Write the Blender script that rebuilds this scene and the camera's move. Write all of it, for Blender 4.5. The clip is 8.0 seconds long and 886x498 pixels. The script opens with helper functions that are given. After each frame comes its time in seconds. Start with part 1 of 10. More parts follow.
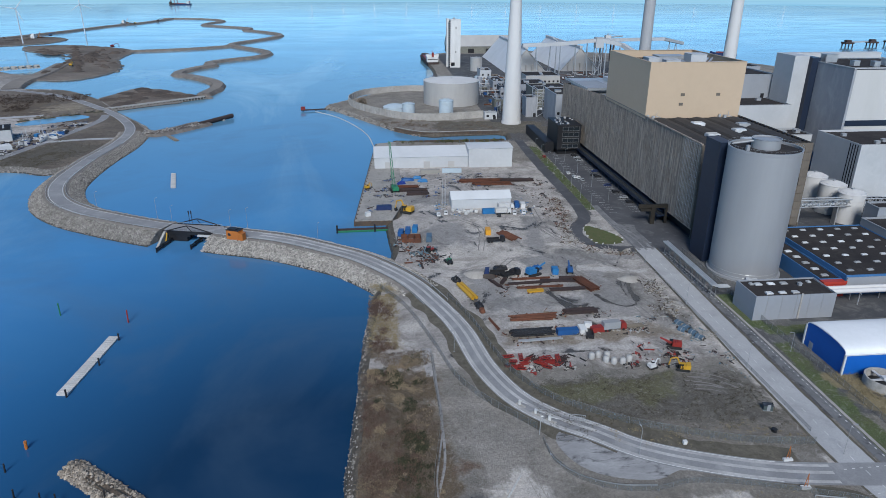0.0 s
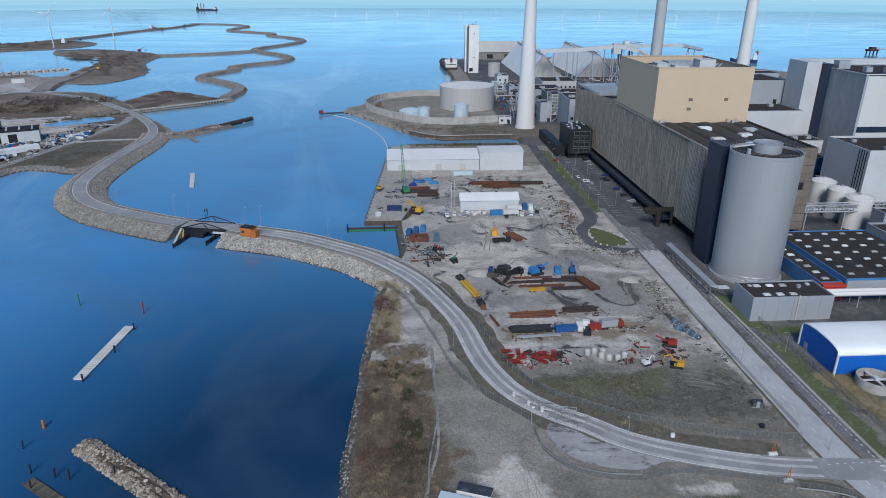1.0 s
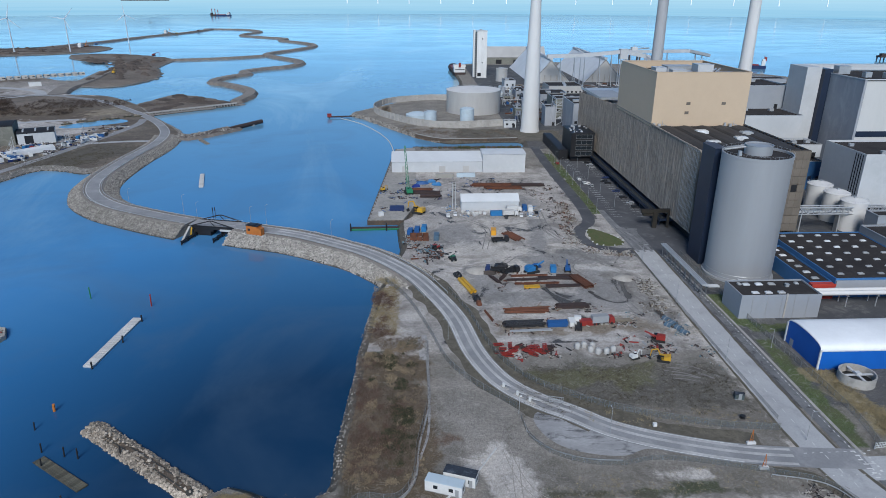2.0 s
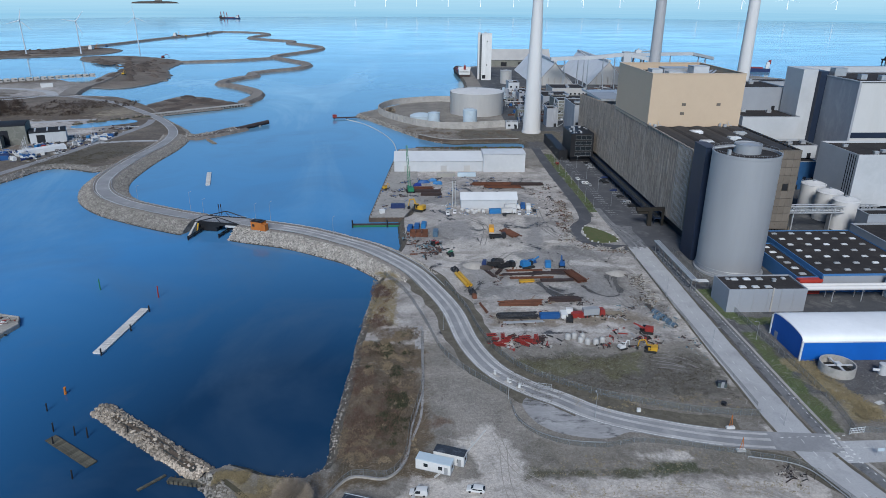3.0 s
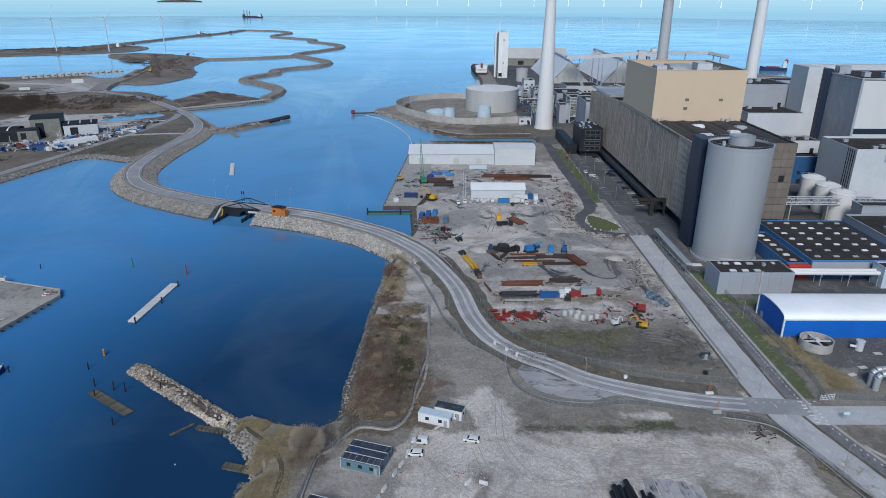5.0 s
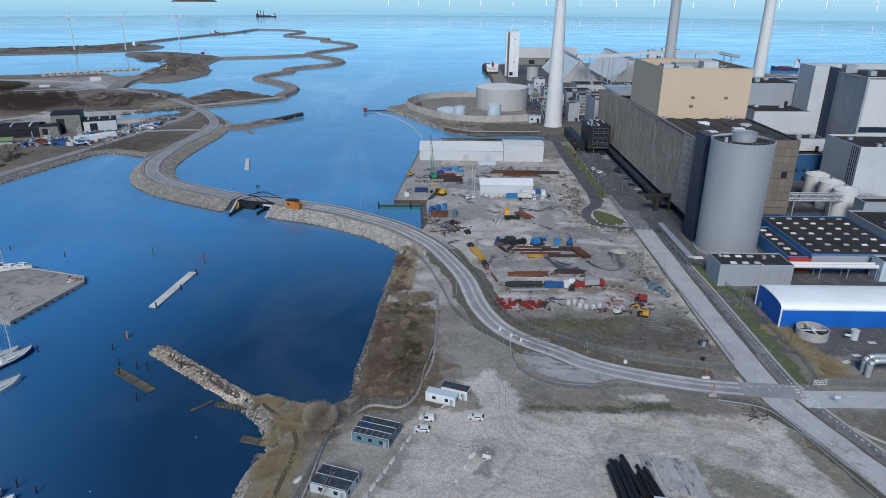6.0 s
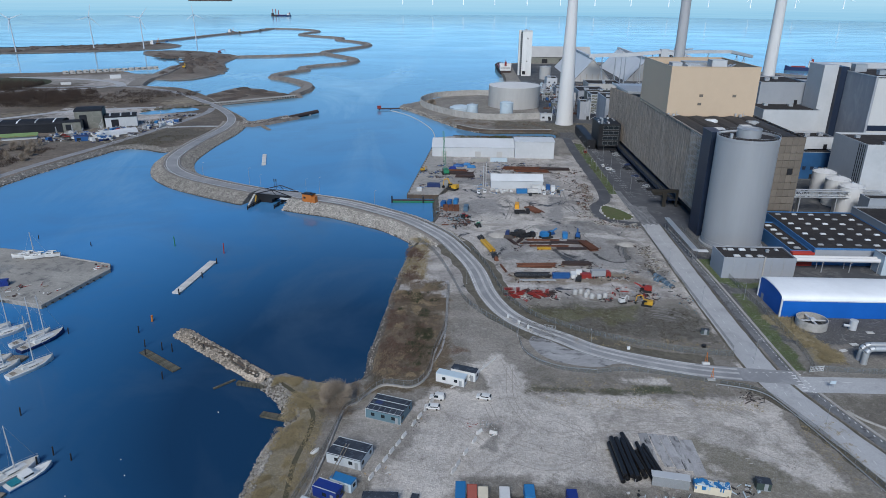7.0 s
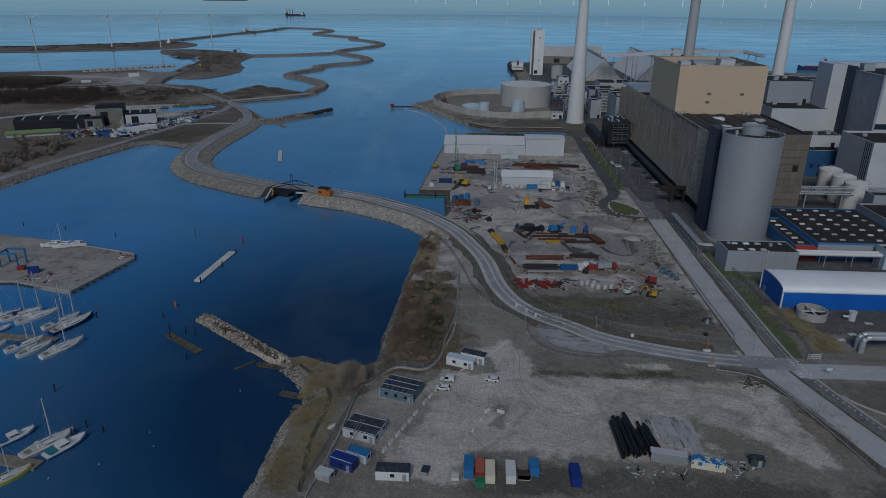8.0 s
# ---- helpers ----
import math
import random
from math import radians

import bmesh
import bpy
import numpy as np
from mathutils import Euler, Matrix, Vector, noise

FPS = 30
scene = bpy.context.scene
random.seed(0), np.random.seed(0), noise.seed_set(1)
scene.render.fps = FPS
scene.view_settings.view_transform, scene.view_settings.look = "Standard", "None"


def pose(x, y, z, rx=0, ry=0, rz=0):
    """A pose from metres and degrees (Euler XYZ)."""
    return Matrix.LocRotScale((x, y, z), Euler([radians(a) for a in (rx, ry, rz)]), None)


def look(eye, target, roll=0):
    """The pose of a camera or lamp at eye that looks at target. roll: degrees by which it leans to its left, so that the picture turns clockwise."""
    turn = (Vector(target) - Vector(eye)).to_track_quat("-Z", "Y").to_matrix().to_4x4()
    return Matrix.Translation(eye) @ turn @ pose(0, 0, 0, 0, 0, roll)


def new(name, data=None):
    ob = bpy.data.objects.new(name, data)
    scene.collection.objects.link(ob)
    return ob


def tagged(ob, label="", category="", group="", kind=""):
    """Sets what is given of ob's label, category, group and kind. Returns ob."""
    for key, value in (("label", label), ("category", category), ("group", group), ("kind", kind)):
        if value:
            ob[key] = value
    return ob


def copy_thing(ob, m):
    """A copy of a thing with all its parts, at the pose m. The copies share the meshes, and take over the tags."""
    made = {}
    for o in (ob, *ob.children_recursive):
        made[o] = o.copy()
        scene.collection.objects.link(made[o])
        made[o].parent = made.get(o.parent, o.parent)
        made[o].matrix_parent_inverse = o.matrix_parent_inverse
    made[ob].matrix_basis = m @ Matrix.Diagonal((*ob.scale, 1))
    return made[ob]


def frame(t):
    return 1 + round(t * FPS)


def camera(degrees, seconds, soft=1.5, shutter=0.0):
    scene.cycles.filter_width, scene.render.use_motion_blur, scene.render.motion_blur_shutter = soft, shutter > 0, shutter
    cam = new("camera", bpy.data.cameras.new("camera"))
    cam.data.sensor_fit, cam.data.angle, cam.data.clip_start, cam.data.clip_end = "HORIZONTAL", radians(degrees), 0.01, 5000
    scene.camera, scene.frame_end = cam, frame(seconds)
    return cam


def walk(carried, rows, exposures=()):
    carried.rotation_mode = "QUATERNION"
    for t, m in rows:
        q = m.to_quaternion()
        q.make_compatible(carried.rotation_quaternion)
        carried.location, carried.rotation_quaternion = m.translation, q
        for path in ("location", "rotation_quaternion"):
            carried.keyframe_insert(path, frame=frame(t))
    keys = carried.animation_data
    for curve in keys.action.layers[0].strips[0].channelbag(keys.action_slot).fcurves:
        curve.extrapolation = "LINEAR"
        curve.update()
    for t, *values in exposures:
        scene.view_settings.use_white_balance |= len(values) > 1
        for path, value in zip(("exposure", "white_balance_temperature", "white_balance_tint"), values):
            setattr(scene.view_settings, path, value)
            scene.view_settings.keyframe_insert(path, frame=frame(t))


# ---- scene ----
cam = camera(68.1, 8.0, 0.7)
METRES, EYE, TILT, LEAN, TURN = 80.0, 113.5, 0.0, 0.0, -5.6
ROWS = [
    (0.0, 0.0, 0.0, 0.0, 0.06, -22.3, -0.14),
    (0.5, 0.0422, -0.0458, 0.0002, 1.16, -22.07, -0.15),
    (1.0, 0.0821, -0.0939, 0.0007, 2.0, -21.83, -0.18),
    (1.5, 0.1195, -0.1438, 0.0012, 2.6, -21.6, -0.2),
    (3.0, 0.2105, -0.3062, 0.0017, 3.7, -21.15, -0.26),
    (3.5, 0.2337, -0.363, 0.0013, 4.06, -21.15, -0.27),
    (4.0, 0.2532, -0.4214, 0.001, 4.48, -21.18, -0.29),
    (4.5, 0.27, -0.4812, 0.0011, 4.95, -21.2, -0.29),
    (6.0, 0.3093, -0.6644, 0.0005, 6.45, -21.25, -0.33),
    (6.5, 0.3201, -0.7267, 0.0004, 7.02, -21.27, -0.35),
    (7.0, 0.3302, -0.7895, 0.0007, 7.6, -21.29, -0.35),
    (7.5, 0.34, -0.8527, 0.0011, 8.16, -21.29, -0.36),
    (8.0, 0.3485, -0.9154, 0.0034, 8.67, -21.33, -0.36),
]
# the picture fades towards its end
EXPOSURES = [(t, 0.46 + fade, 6260, 8) for t, fade in ((0.0, 0.02), (3.0, 0.02), (7.45, -0.05), (7.6, -0.2), (7.7, -0.5), (7.8, -0.85), (7.9, -1.1), (8.0, -1.3))]
walk(cam, [(t, pose(0, 0, EYE, TILT, LEAN, TURN) @ pose(METRES * x, METRES * y, METRES * z, 90 + pitch, roll, yaw)) for t, x, y, z, yaw, pitch, roll in ROWS], EXPOSURES)

# ---- light ----
SUN_UP, SUN_FROM = 39.0, 188.0   # elevation; compass bearing from +y, clockwise
world = bpy.data.worlds.new("sky")
scene.world = world
world.use_nodes = True
wn = world.node_tree
sky = wn.nodes.new("ShaderNodeTexSky")
sky.sky_type, sky.sun_disc = "NISHITA", False
sky.sun_elevation, sky.sun_rotation = radians(SUN_UP), radians(SUN_FROM)
sky.air_density, sky.dust_density, sky.ozone_density = 0.75, 0.0, 2.5
sky.altitude = 2500.0
cool = wn.nodes.new("ShaderNodeMix")
cool.data_type, cool.blend_type = "RGBA", "MULTIPLY"
cool.inputs[0].default_value, cool.inputs[7].default_value = 1.0, (0.70, 0.97, 1.05, 1.0)
wn.links.new(sky.outputs["Color"], cool.inputs[6])
wn.links.new(cool.outputs[2], wn.nodes["Background"].inputs["Color"])
wn.nodes["Background"].inputs["Strength"].default_value = 0.100
sun = new("sun", bpy.data.lights.new("sun", "SUN"))
sun.data.energy, sun.data.angle, sun.data.color = 2.7, radians(24), (1.0, 0.97, 0.93)
_a, _e = radians(SUN_FROM), radians(SUN_UP)
sun.matrix_world = look((300 * math.sin(_a) * math.cos(_e), 300 * math.cos(_a) * math.cos(_e), 300 * math.sin(_e)), (0, 0, 0))

# ---- materials ----
RNG = random.Random(7)


def nodes(name):
    m = bpy.data.materials.new(name)
    m.use_nodes = True
    return m, m.node_tree, m.node_tree.nodes["Principled BSDF"]


def put(tree, kind, **values):
    n = tree.nodes.new(kind)
    for key, value in values.items():
        if key in n.inputs:
            n.inputs[key].default_value = value
    return n


def rgba(c):
    return (c[0], c[1], c[2], 1.0)


def mixer(tree, fac, a, b):
    """Colour mix; fac, a, b: a socket or a value."""
    n = tree.nodes.new("ShaderNodeMix")
    n.data_type = "RGBA"
    for slot, value in ((0, fac), (6, a), (7, b)):
        if isinstance(value, bpy.types.NodeSocket):
            tree.links.new(value, n.inputs[slot])
        else:
            n.inputs[slot].default_value = rgba(value) if slot else value
    return n.outputs[2]


def maths(tree, op, a, b=0.0):
    n = tree.nodes.new("ShaderNodeMath")
    n.operation = op
    for slot, value in ((0, a), (1, b)):
        if isinstance(value, bpy.types.NodeSocket):
            tree.links.new(value, n.inputs[slot])
        else:
            n.inputs[slot].default_value = value
    return n.outputs[0]


def place_of(tree, scale=(1, 1, 1), turn=0.0):
    t = tree.nodes.new("ShaderNodeTexCoord")
    m = tree.nodes.new("ShaderNodeMapping")
    m.inputs["Scale"].default_value = scale
    m.inputs["Rotation"].default_value = (0, 0, radians(turn))
    tree.links.new(t.outputs["Object"], m.inputs["Vector"])
    return m.outputs["Vector"]


def grain(tree, where, scale, detail=4.0, rough=0.6, low=0.35, high=0.65, distort=0.0):
    n = put(tree, "ShaderNodeTexNoise", Scale=scale, Detail=detail, Roughness=rough, Distortion=distort)
    tree.links.new(where, n.inputs["Vector"])
    r = put(tree, "ShaderNodeMapRange")
    r.inputs["From Min"].default_value, r.inputs["From Max"].default_value = low, high
    tree.links.new(n.outputs["Fac"], r.inputs["Value"])
    return r.outputs["Result"]


def surf(name, a, b, big=0.08, small=1.5, rough=0.75, metal=0.0, bump=0.15, stretch=(1, 1, 1), stain=None, amount=0.5, spread=0.0, spec=0.3, island=0.0, fleck=0.55):
    """A surface of two close colours: broad patches and fine grain, optional stains, and a random shift per object."""
    m, t, p = nodes(name)
    w = place_of(t, stretch)
    broad, fine = grain(t, w, big), grain(t, w, small, 7.0, 0.8, 0.36, 0.64)
    c = mixer(t, broad, a, b)
    c = mixer(t, maths(t, "MULTIPLY", fine, fleck), c, [0.66 * (x + y) / 2 for x, y in zip(a, b)])
    if stain:
        c = mixer(t, maths(t, "MULTIPLY", grain(t, w, big * 3.1, 5.0, 0.65, 0.52, 0.7, 0.6), amount), c, stain)
    if spread:
        o = t.nodes.new("ShaderNodeObjectInfo")
        h = t.nodes.new("ShaderNodeHueSaturation")
        v = put(t, "ShaderNodeMapRange")
        v.inputs["To Min"].default_value, v.inputs["To Max"].default_value = 1 - spread, 1 + spread
        t.links.new(o.outputs["Random"], v.inputs["Value"])
        t.links.new(v.outputs["Result"], h.inputs["Value"])
        t.links.new(c, h.inputs["Color"])
        c = h.outputs["Color"]
    if island:
        o = t.nodes.new("ShaderNodeNewGeometry")
        h = t.nodes.new("ShaderNodeHueSaturation")
        v = put(t, "ShaderNodeMapRange")
        v.inputs["To Min"].default_value, v.inputs["To Max"].default_value = 1 - island, 1 + island
        t.links.new(o.outputs["Random Per Island"], v.inputs["Value"])
        t.links.new(v.outputs["Result"], h.inputs["Value"])
        t.links.new(c, h.inputs["Color"])
        c = h.outputs["Color"]
    t.links.new(c, p.inputs["Base Color"])
    p.inputs["Roughness"].default_value, p.inputs["Metallic"].default_value = rough, metal
    p.inputs["Specular IOR Level"].default_value = spec
    if bump:
        n = put(t, "ShaderNodeBump", Strength=bump, Distance=0.1)
        t.links.new(fine, n.inputs["Height"])
        t.links.new(n.outputs["Normal"], p.inputs["Normal"])
    return m


def paint(name, c, rough=0.45, metal=0.0, dirt=0.25, spread=0.0):
    """Painted metal or plastic: near one colour, with dull dirty patches."""
    d = [x * 0.6 + 0.03 for x in c]
    return surf(name, c, [x * 0.9 for x in c], 0.15, 1.2, rough, metal, 0.04, stain=d, amount=dirt, spread=spread, fleck=0.2)


def water_material():
    m, t, p = nodes("sea_water")
    w = place_of(t)
    deep = grain(t, w, 0.006, 3.0, 0.5, 0.35, 0.7, 0.5)
    c = mixer(t, deep, (0.038, 0.190, 0.440), (0.052, 0.225, 0.480))
    # open water further out, paler by painted sky reflection, with pale drifting streaks
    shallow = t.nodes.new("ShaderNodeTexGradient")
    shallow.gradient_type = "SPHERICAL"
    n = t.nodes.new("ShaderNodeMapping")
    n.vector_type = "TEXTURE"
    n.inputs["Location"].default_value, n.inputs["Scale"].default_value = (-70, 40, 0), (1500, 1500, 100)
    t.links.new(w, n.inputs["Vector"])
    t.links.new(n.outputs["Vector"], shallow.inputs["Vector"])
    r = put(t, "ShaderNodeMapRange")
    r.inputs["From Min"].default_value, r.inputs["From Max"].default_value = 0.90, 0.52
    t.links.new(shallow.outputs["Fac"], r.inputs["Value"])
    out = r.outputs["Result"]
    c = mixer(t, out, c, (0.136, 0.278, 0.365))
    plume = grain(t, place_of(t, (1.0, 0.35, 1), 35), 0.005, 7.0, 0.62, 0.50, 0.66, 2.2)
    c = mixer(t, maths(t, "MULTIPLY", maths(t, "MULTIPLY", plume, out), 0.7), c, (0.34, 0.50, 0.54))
    # the inner basin is darker: its weaker sky reflection put into the colour
    basin = t.nodes.new("ShaderNodeTexGradient")
    basin.gradient_type = "SPHERICAL"
    n = t.nodes.new("ShaderNodeMapping")
    n.vector_type = "TEXTURE"
    n.inputs["Location"].default_value, n.inputs["Scale"].default_value = (-22, 108, 0), (165, 225, 100)
    t.links.new(w, n.inputs["Vector"])
    t.links.new(n.outputs["Vector"], basin.inputs["Vector"])
    c = mixer(t, maths(t, "MULTIPLY", basin.outputs["Fac"], 1.35), c, (0.008, 0.034, 0.082))
    # broad greyish patches: reflected clouds painted into the water colour
    cloud_reflection = grain(t, w, 0.011, 5.0, 0.6, 0.46, 0.72, 1.2)
    c = mixer(t, maths(t, "MULTIPLY", cloud_reflection, 0.34), c, (0.085, 0.130, 0.180))
    t.links.new(c, p.inputs["Base Color"])
    slick = grain(t, place_of(t, (1, 3.0, 1), 18), 0.0035, 5.0, 0.6, 0.44, 0.6, 1.2)
    r = put(t, "ShaderNodeMapRange")
    r.inputs["To Min"].default_value, r.inputs["To Max"].default_value = 0.075, 0.02
    t.links.new(slick, r.inputs["Value"])
    t.links.new(maths(t, "ADD", r.outputs["Result"], maths(t, "MULTIPLY", out, 0.07)), p.inputs["Roughness"])
    p.inputs["IOR"].default_value = 1.33
    ripple = put(t, "ShaderNodeTexNoise", Scale=0.22, Detail=6.0, Roughness=0.62)
    t.links.new(place_of(t, (0.7, 2.6, 1), -8), ripple.inputs["Vector"])
    b = put(t, "ShaderNodeBump", Strength=0.05, Distance=0.3)
    t.links.new(ripple.outputs["Fac"], b.inputs["Height"])
    t.links.new(b.outputs["Normal"], p.inputs["Normal"])
    return m


def ground_material(name, patches, base=((0.27, 0.246, 0.217), (0.19, 0.175, 0.153)), size=1.0, wet=None):
    """Bare earth with patches: each (x, y, half_x, half_y, turn, soft, colour a, colour b), with ragged borders."""
    m, t, p = nodes(name)
    w = place_of(t)
    wn = place_of(t, (1 / size, 1 / size, 1 / size))
    broad, fine = grain(t, wn, 0.06, 6.0, 0.65), grain(t, wn, 1.4, 8.0, 0.85, 0.40, 0.62)
    ragged = put(t, "ShaderNodeTexNoise", Scale=0.11, Detail=6.0, Roughness=0.65)
    t.links.new(w, ragged.inputs["Vector"])
    c = mixer(t, broad, *base)
    for x, y, hx, hy, turn, soft, ca, cb in patches:
        n = t.nodes.new("ShaderNodeMapping")
        n.vector_type = "TEXTURE"
        n.inputs["Location"].default_value, n.inputs["Rotation"].default_value = (x, y, 0), (0, 0, radians(turn))
        t.links.new(w, n.inputs["Vector"])
        s = t.nodes.new("ShaderNodeSeparateXYZ")
        t.links.new(n.outputs["Vector"], s.inputs["Vector"])
        gx = maths(t, "SUBTRACT", maths(t, "ABSOLUTE", s.outputs["X"]), hx)
        gy = maths(t, "SUBTRACT", maths(t, "ABSOLUTE", s.outputs["Y"]), hy)
        away = maths(t, "MAXIMUM", gx, gy)
        away = maths(t, "ADD", away, maths(t, "MULTIPLY", maths(t, "SUBTRACT", ragged.outputs["Fac"], 0.5), soft * 9))
        r = put(t, "ShaderNodeMapRange")
        r.inputs["From Min"].default_value, r.inputs["From Max"].default_value = soft * 0.6, -soft * 0.6
        t.links.new(away, r.inputs["Value"])
        c = mixer(t, r.outputs["Result"], c, mixer(t, broad, ca, cb))
    mid = grain(t, wn, 0.85, 8.0, 0.8, 0.36, 0.64, 0.4)
    streak = grain(t, place_of(t, (0.45, 1.2, 1), 24), 0.10, 7.0, 0.7, 0.40, 0.64, 2.0)
    v = t.nodes.new("ShaderNodeHueSaturation")
    t.links.new(maths(t, "ADD", maths(t, "MULTIPLY", mid, 0.46), maths(t, "ADD", maths(t, "MULTIPLY", streak, 0.14), 0.76)), v.inputs["Value"])
    t.links.new(c, v.inputs["Color"])
    speck = grain(t, wn, 2.3, 5.0, 0.8, 0.52, 0.62)
    blot = grain(t, wn, 0.055, 7.0, 0.7, 0.50, 0.62, 1.5)
    c = mixer(t, maths(t, "MULTIPLY", fine, 0.44), v.outputs["Color"], (0.085, 0.075, 0.065))
    c = mixer(t, maths(t, "MULTIPLY", speck, 0.22 if wet else 0.08), c, (0.5, 0.47, 0.43))
    c = mixer(t, maths(t, "MULTIPLY", blot, 0.38), c, (0.085, 0.075, 0.062))
    # soft pale scuffs and dark crumbly marks of passing wheels
    scuff = grain(t, wn, 0.19, 8.0, 0.72, 0.55, 0.70, 2.6)
    c = mixer(t, maths(t, "MULTIPLY", scuff, 0.30 if wet else 0.05), c, (0.60, 0.56, 0.52))
    crumb = grain(t, wn, 0.34, 9.0, 0.8, 0.56, 0.68, 1.2)
    c = mixer(t, maths(t, "MULTIPLY", crumb, 0.42), c, (0.075, 0.066, 0.056))
    if wet:
        wx, wy, hx, hy = wet
        s = t.nodes.new("ShaderNodeSeparateXYZ")
        t.links.new(w, s.inputs["Vector"])
        inside = maths(t, "MINIMUM", maths(t, "LESS_THAN", maths(t, "ABSOLUTE", maths(t, "SUBTRACT", s.outputs["X"], wx)), hx), maths(t, "LESS_THAN", maths(t, "ABSOLUTE", maths(t, "SUBTRACT", s.outputs["Y"], wy)), hy))
        pool = maths(t, "MULTIPLY", grain(t, place_of(t, (1.0, 0.6, 1), -12), 0.06, 5.0, 0.6, 0.60, 0.63, 1.4), inside)
        moist = maths(t, "MULTIPLY", grain(t, place_of(t, (1.0, 0.6, 1), -12), 0.06, 5.0, 0.6, 0.545, 0.61, 1.4), inside)
        c = mixer(t, maths(t, "MULTIPLY", moist, 0.42), c, (0.13, 0.12, 0.113))
        c = mixer(t, maths(t, "MULTIPLY", pool, 0.85), c, (0.06, 0.058, 0.056))
        r = put(t, "ShaderNodeMapRange")
        r.inputs["To Min"].default_value, r.inputs["To Max"].default_value = 0.95, 0.05
        t.links.new(pool, r.inputs["Value"])
        t.links.new(r.outputs["Result"], p.inputs["Roughness"])
    t.links.new(c, p.inputs["Base Color"])
    if not wet:
        p.inputs["Roughness"].default_value = 0.95
    p.inputs["Specular IOR Level"].default_value = 0.2
    b = put(t, "ShaderNodeBump", Strength=0.5, Distance=0.25)
    t.links.new(fine, b.inputs["Height"])
    t.links.new(b.outputs["Normal"], p.inputs["Normal"])
    return m


def road_material(name, a, b, wear):
    m = surf(name, a, b, 0.05, 2.0, 0.85, 0, 0.1, stain=wear, amount=0.5, spec=0.25)
    return m


# ---- geometry ----
class Geo:
    """Vertices and faces of one mesh."""

    def __init__(self):
        self.v, self.f = [], []

    def add(self, pts, faces):
        n = len(self.v)
        self.v += [tuple(p) for p in pts]
        self.f += [tuple(i + n for i in f) for f in faces]
        return self

    def box(self, x, y, z, sx, sy, sz, turn=0.0):
        """A box on its base centre."""
        c, s = math.cos(radians(turn)), math.sin(radians(turn))
        q = [(a * sx / 2, b * sy / 2) for a, b in ((-1, -1), (1, -1), (1, 1), (-1, 1))]
        pts = [(x + c * a - s * b, y + s * a + c * b, z + h) for h in (0, sz) for a, b in q]
        return self.add(pts, [(3, 2, 1, 0), (4, 5, 6, 7), (0, 1, 5, 4), (1, 2, 6, 5), (2, 3, 7, 6), (3, 0, 4, 7)])

    def span(self, x0, x1, y0, y1, z0, z1):
        return self.box((x0 + x1) / 2, (y0 + y1) / 2, z0, x1 - x0, y1 - y0, z1 - z0)

    def prism(self, poly, z0, z1):
        n = len(poly)
        pts = [(x, y, z0) for x, y in poly] + [(x, y, z1) for x, y in poly]
        return self.add(pts, [tuple(reversed(range(n))), tuple(range(n, 2 * n))] + [(i, (i + 1) % n, n + (i + 1) % n, n + i) for i in range(n)])

    def loft(self, rings, closed=True, caps=True):
        n = len(rings[0])
        faces = []
        for k in range(len(rings) - 1):
            for i in range(n if closed else n - 1):
                j = (i + 1) % n
                faces.append((k * n + i, k * n + j, (k + 1) * n + j, (k + 1) * n + i))
        if caps and closed:
            faces += [tuple(reversed(range(n))), tuple(range((len(rings) - 1) * n, len(rings) * n))]
        return self.add([p for r in rings for p in r], faces)

    def lathe(self, x, y, profile, n=32, caps=True):
        """Rings of (radius, z) round an upright axis."""
        return self.loft([[(x + r * math.cos(2 * math.pi * i / n), y + r * math.sin(2 * math.pi * i / n), z) for i in range(n)] for r, z in profile], True, caps)

    def tube(self, p, q, r, n=6, r2=None):
        p, q = Vector(p), Vector(q)
        d = (q - p).normalized()
        a = d.orthogonal().normalized()
        b = d.cross(a)
        rings = [[c + rr * (math.cos(2 * math.pi * i / n) * a + math.sin(2 * math.pi * i / n) * b) for i in range(n)] for c, rr in ((p, r), (q, r if r2 is None else r2))]
        return self.loft(rings)

    def chain(self, pts, r, n=6):
        for p, q in zip(pts, pts[1:]):
            self.tube(p, q, r, n)
        return self

    def mesh(self, name, smooth=False):
        me = bpy.data.meshes.new(name)
        me.from_pydata(self.v, [], self.f)
        me.update()
        if smooth:
            me.shade_smooth()
            me.set_sharp_from_angle(angle=radians(40))
        return me


def part(name, geo, material, parent=None, label="", smooth=False):
    ob = new(name, geo.mesh(name, smooth))
    ob.data.materials.append(material)
    if parent:
        ob.parent = parent
    if label:
        ob["label"] = label
    return ob


def thing(name, x, y, z, turn, label, category, group="", kind=""):
    ob = new(name)
    ob.empty_display_size = 0.5
    ob.matrix_basis = pose(x, y, z, 0, 0, turn)
    return tagged(ob, label, category, group, kind)


def again(ob, x, y, z=0.0, turn=0.0):
    return copy_thing(ob, pose(x, y, z, 0, 0, turn))


def repeat(name, geo, material, parent, spots, smooth=False):
    """Alike parts on one mesh, at (x, y, z, turn)."""
    me = geo.mesh(name, smooth)
    me.materials.append(material)
    for x, y, z, turn in spots:
        o = new(name, me)
        o.parent = parent
        o.matrix_basis = pose(x, y, z, 0, 0, turn)


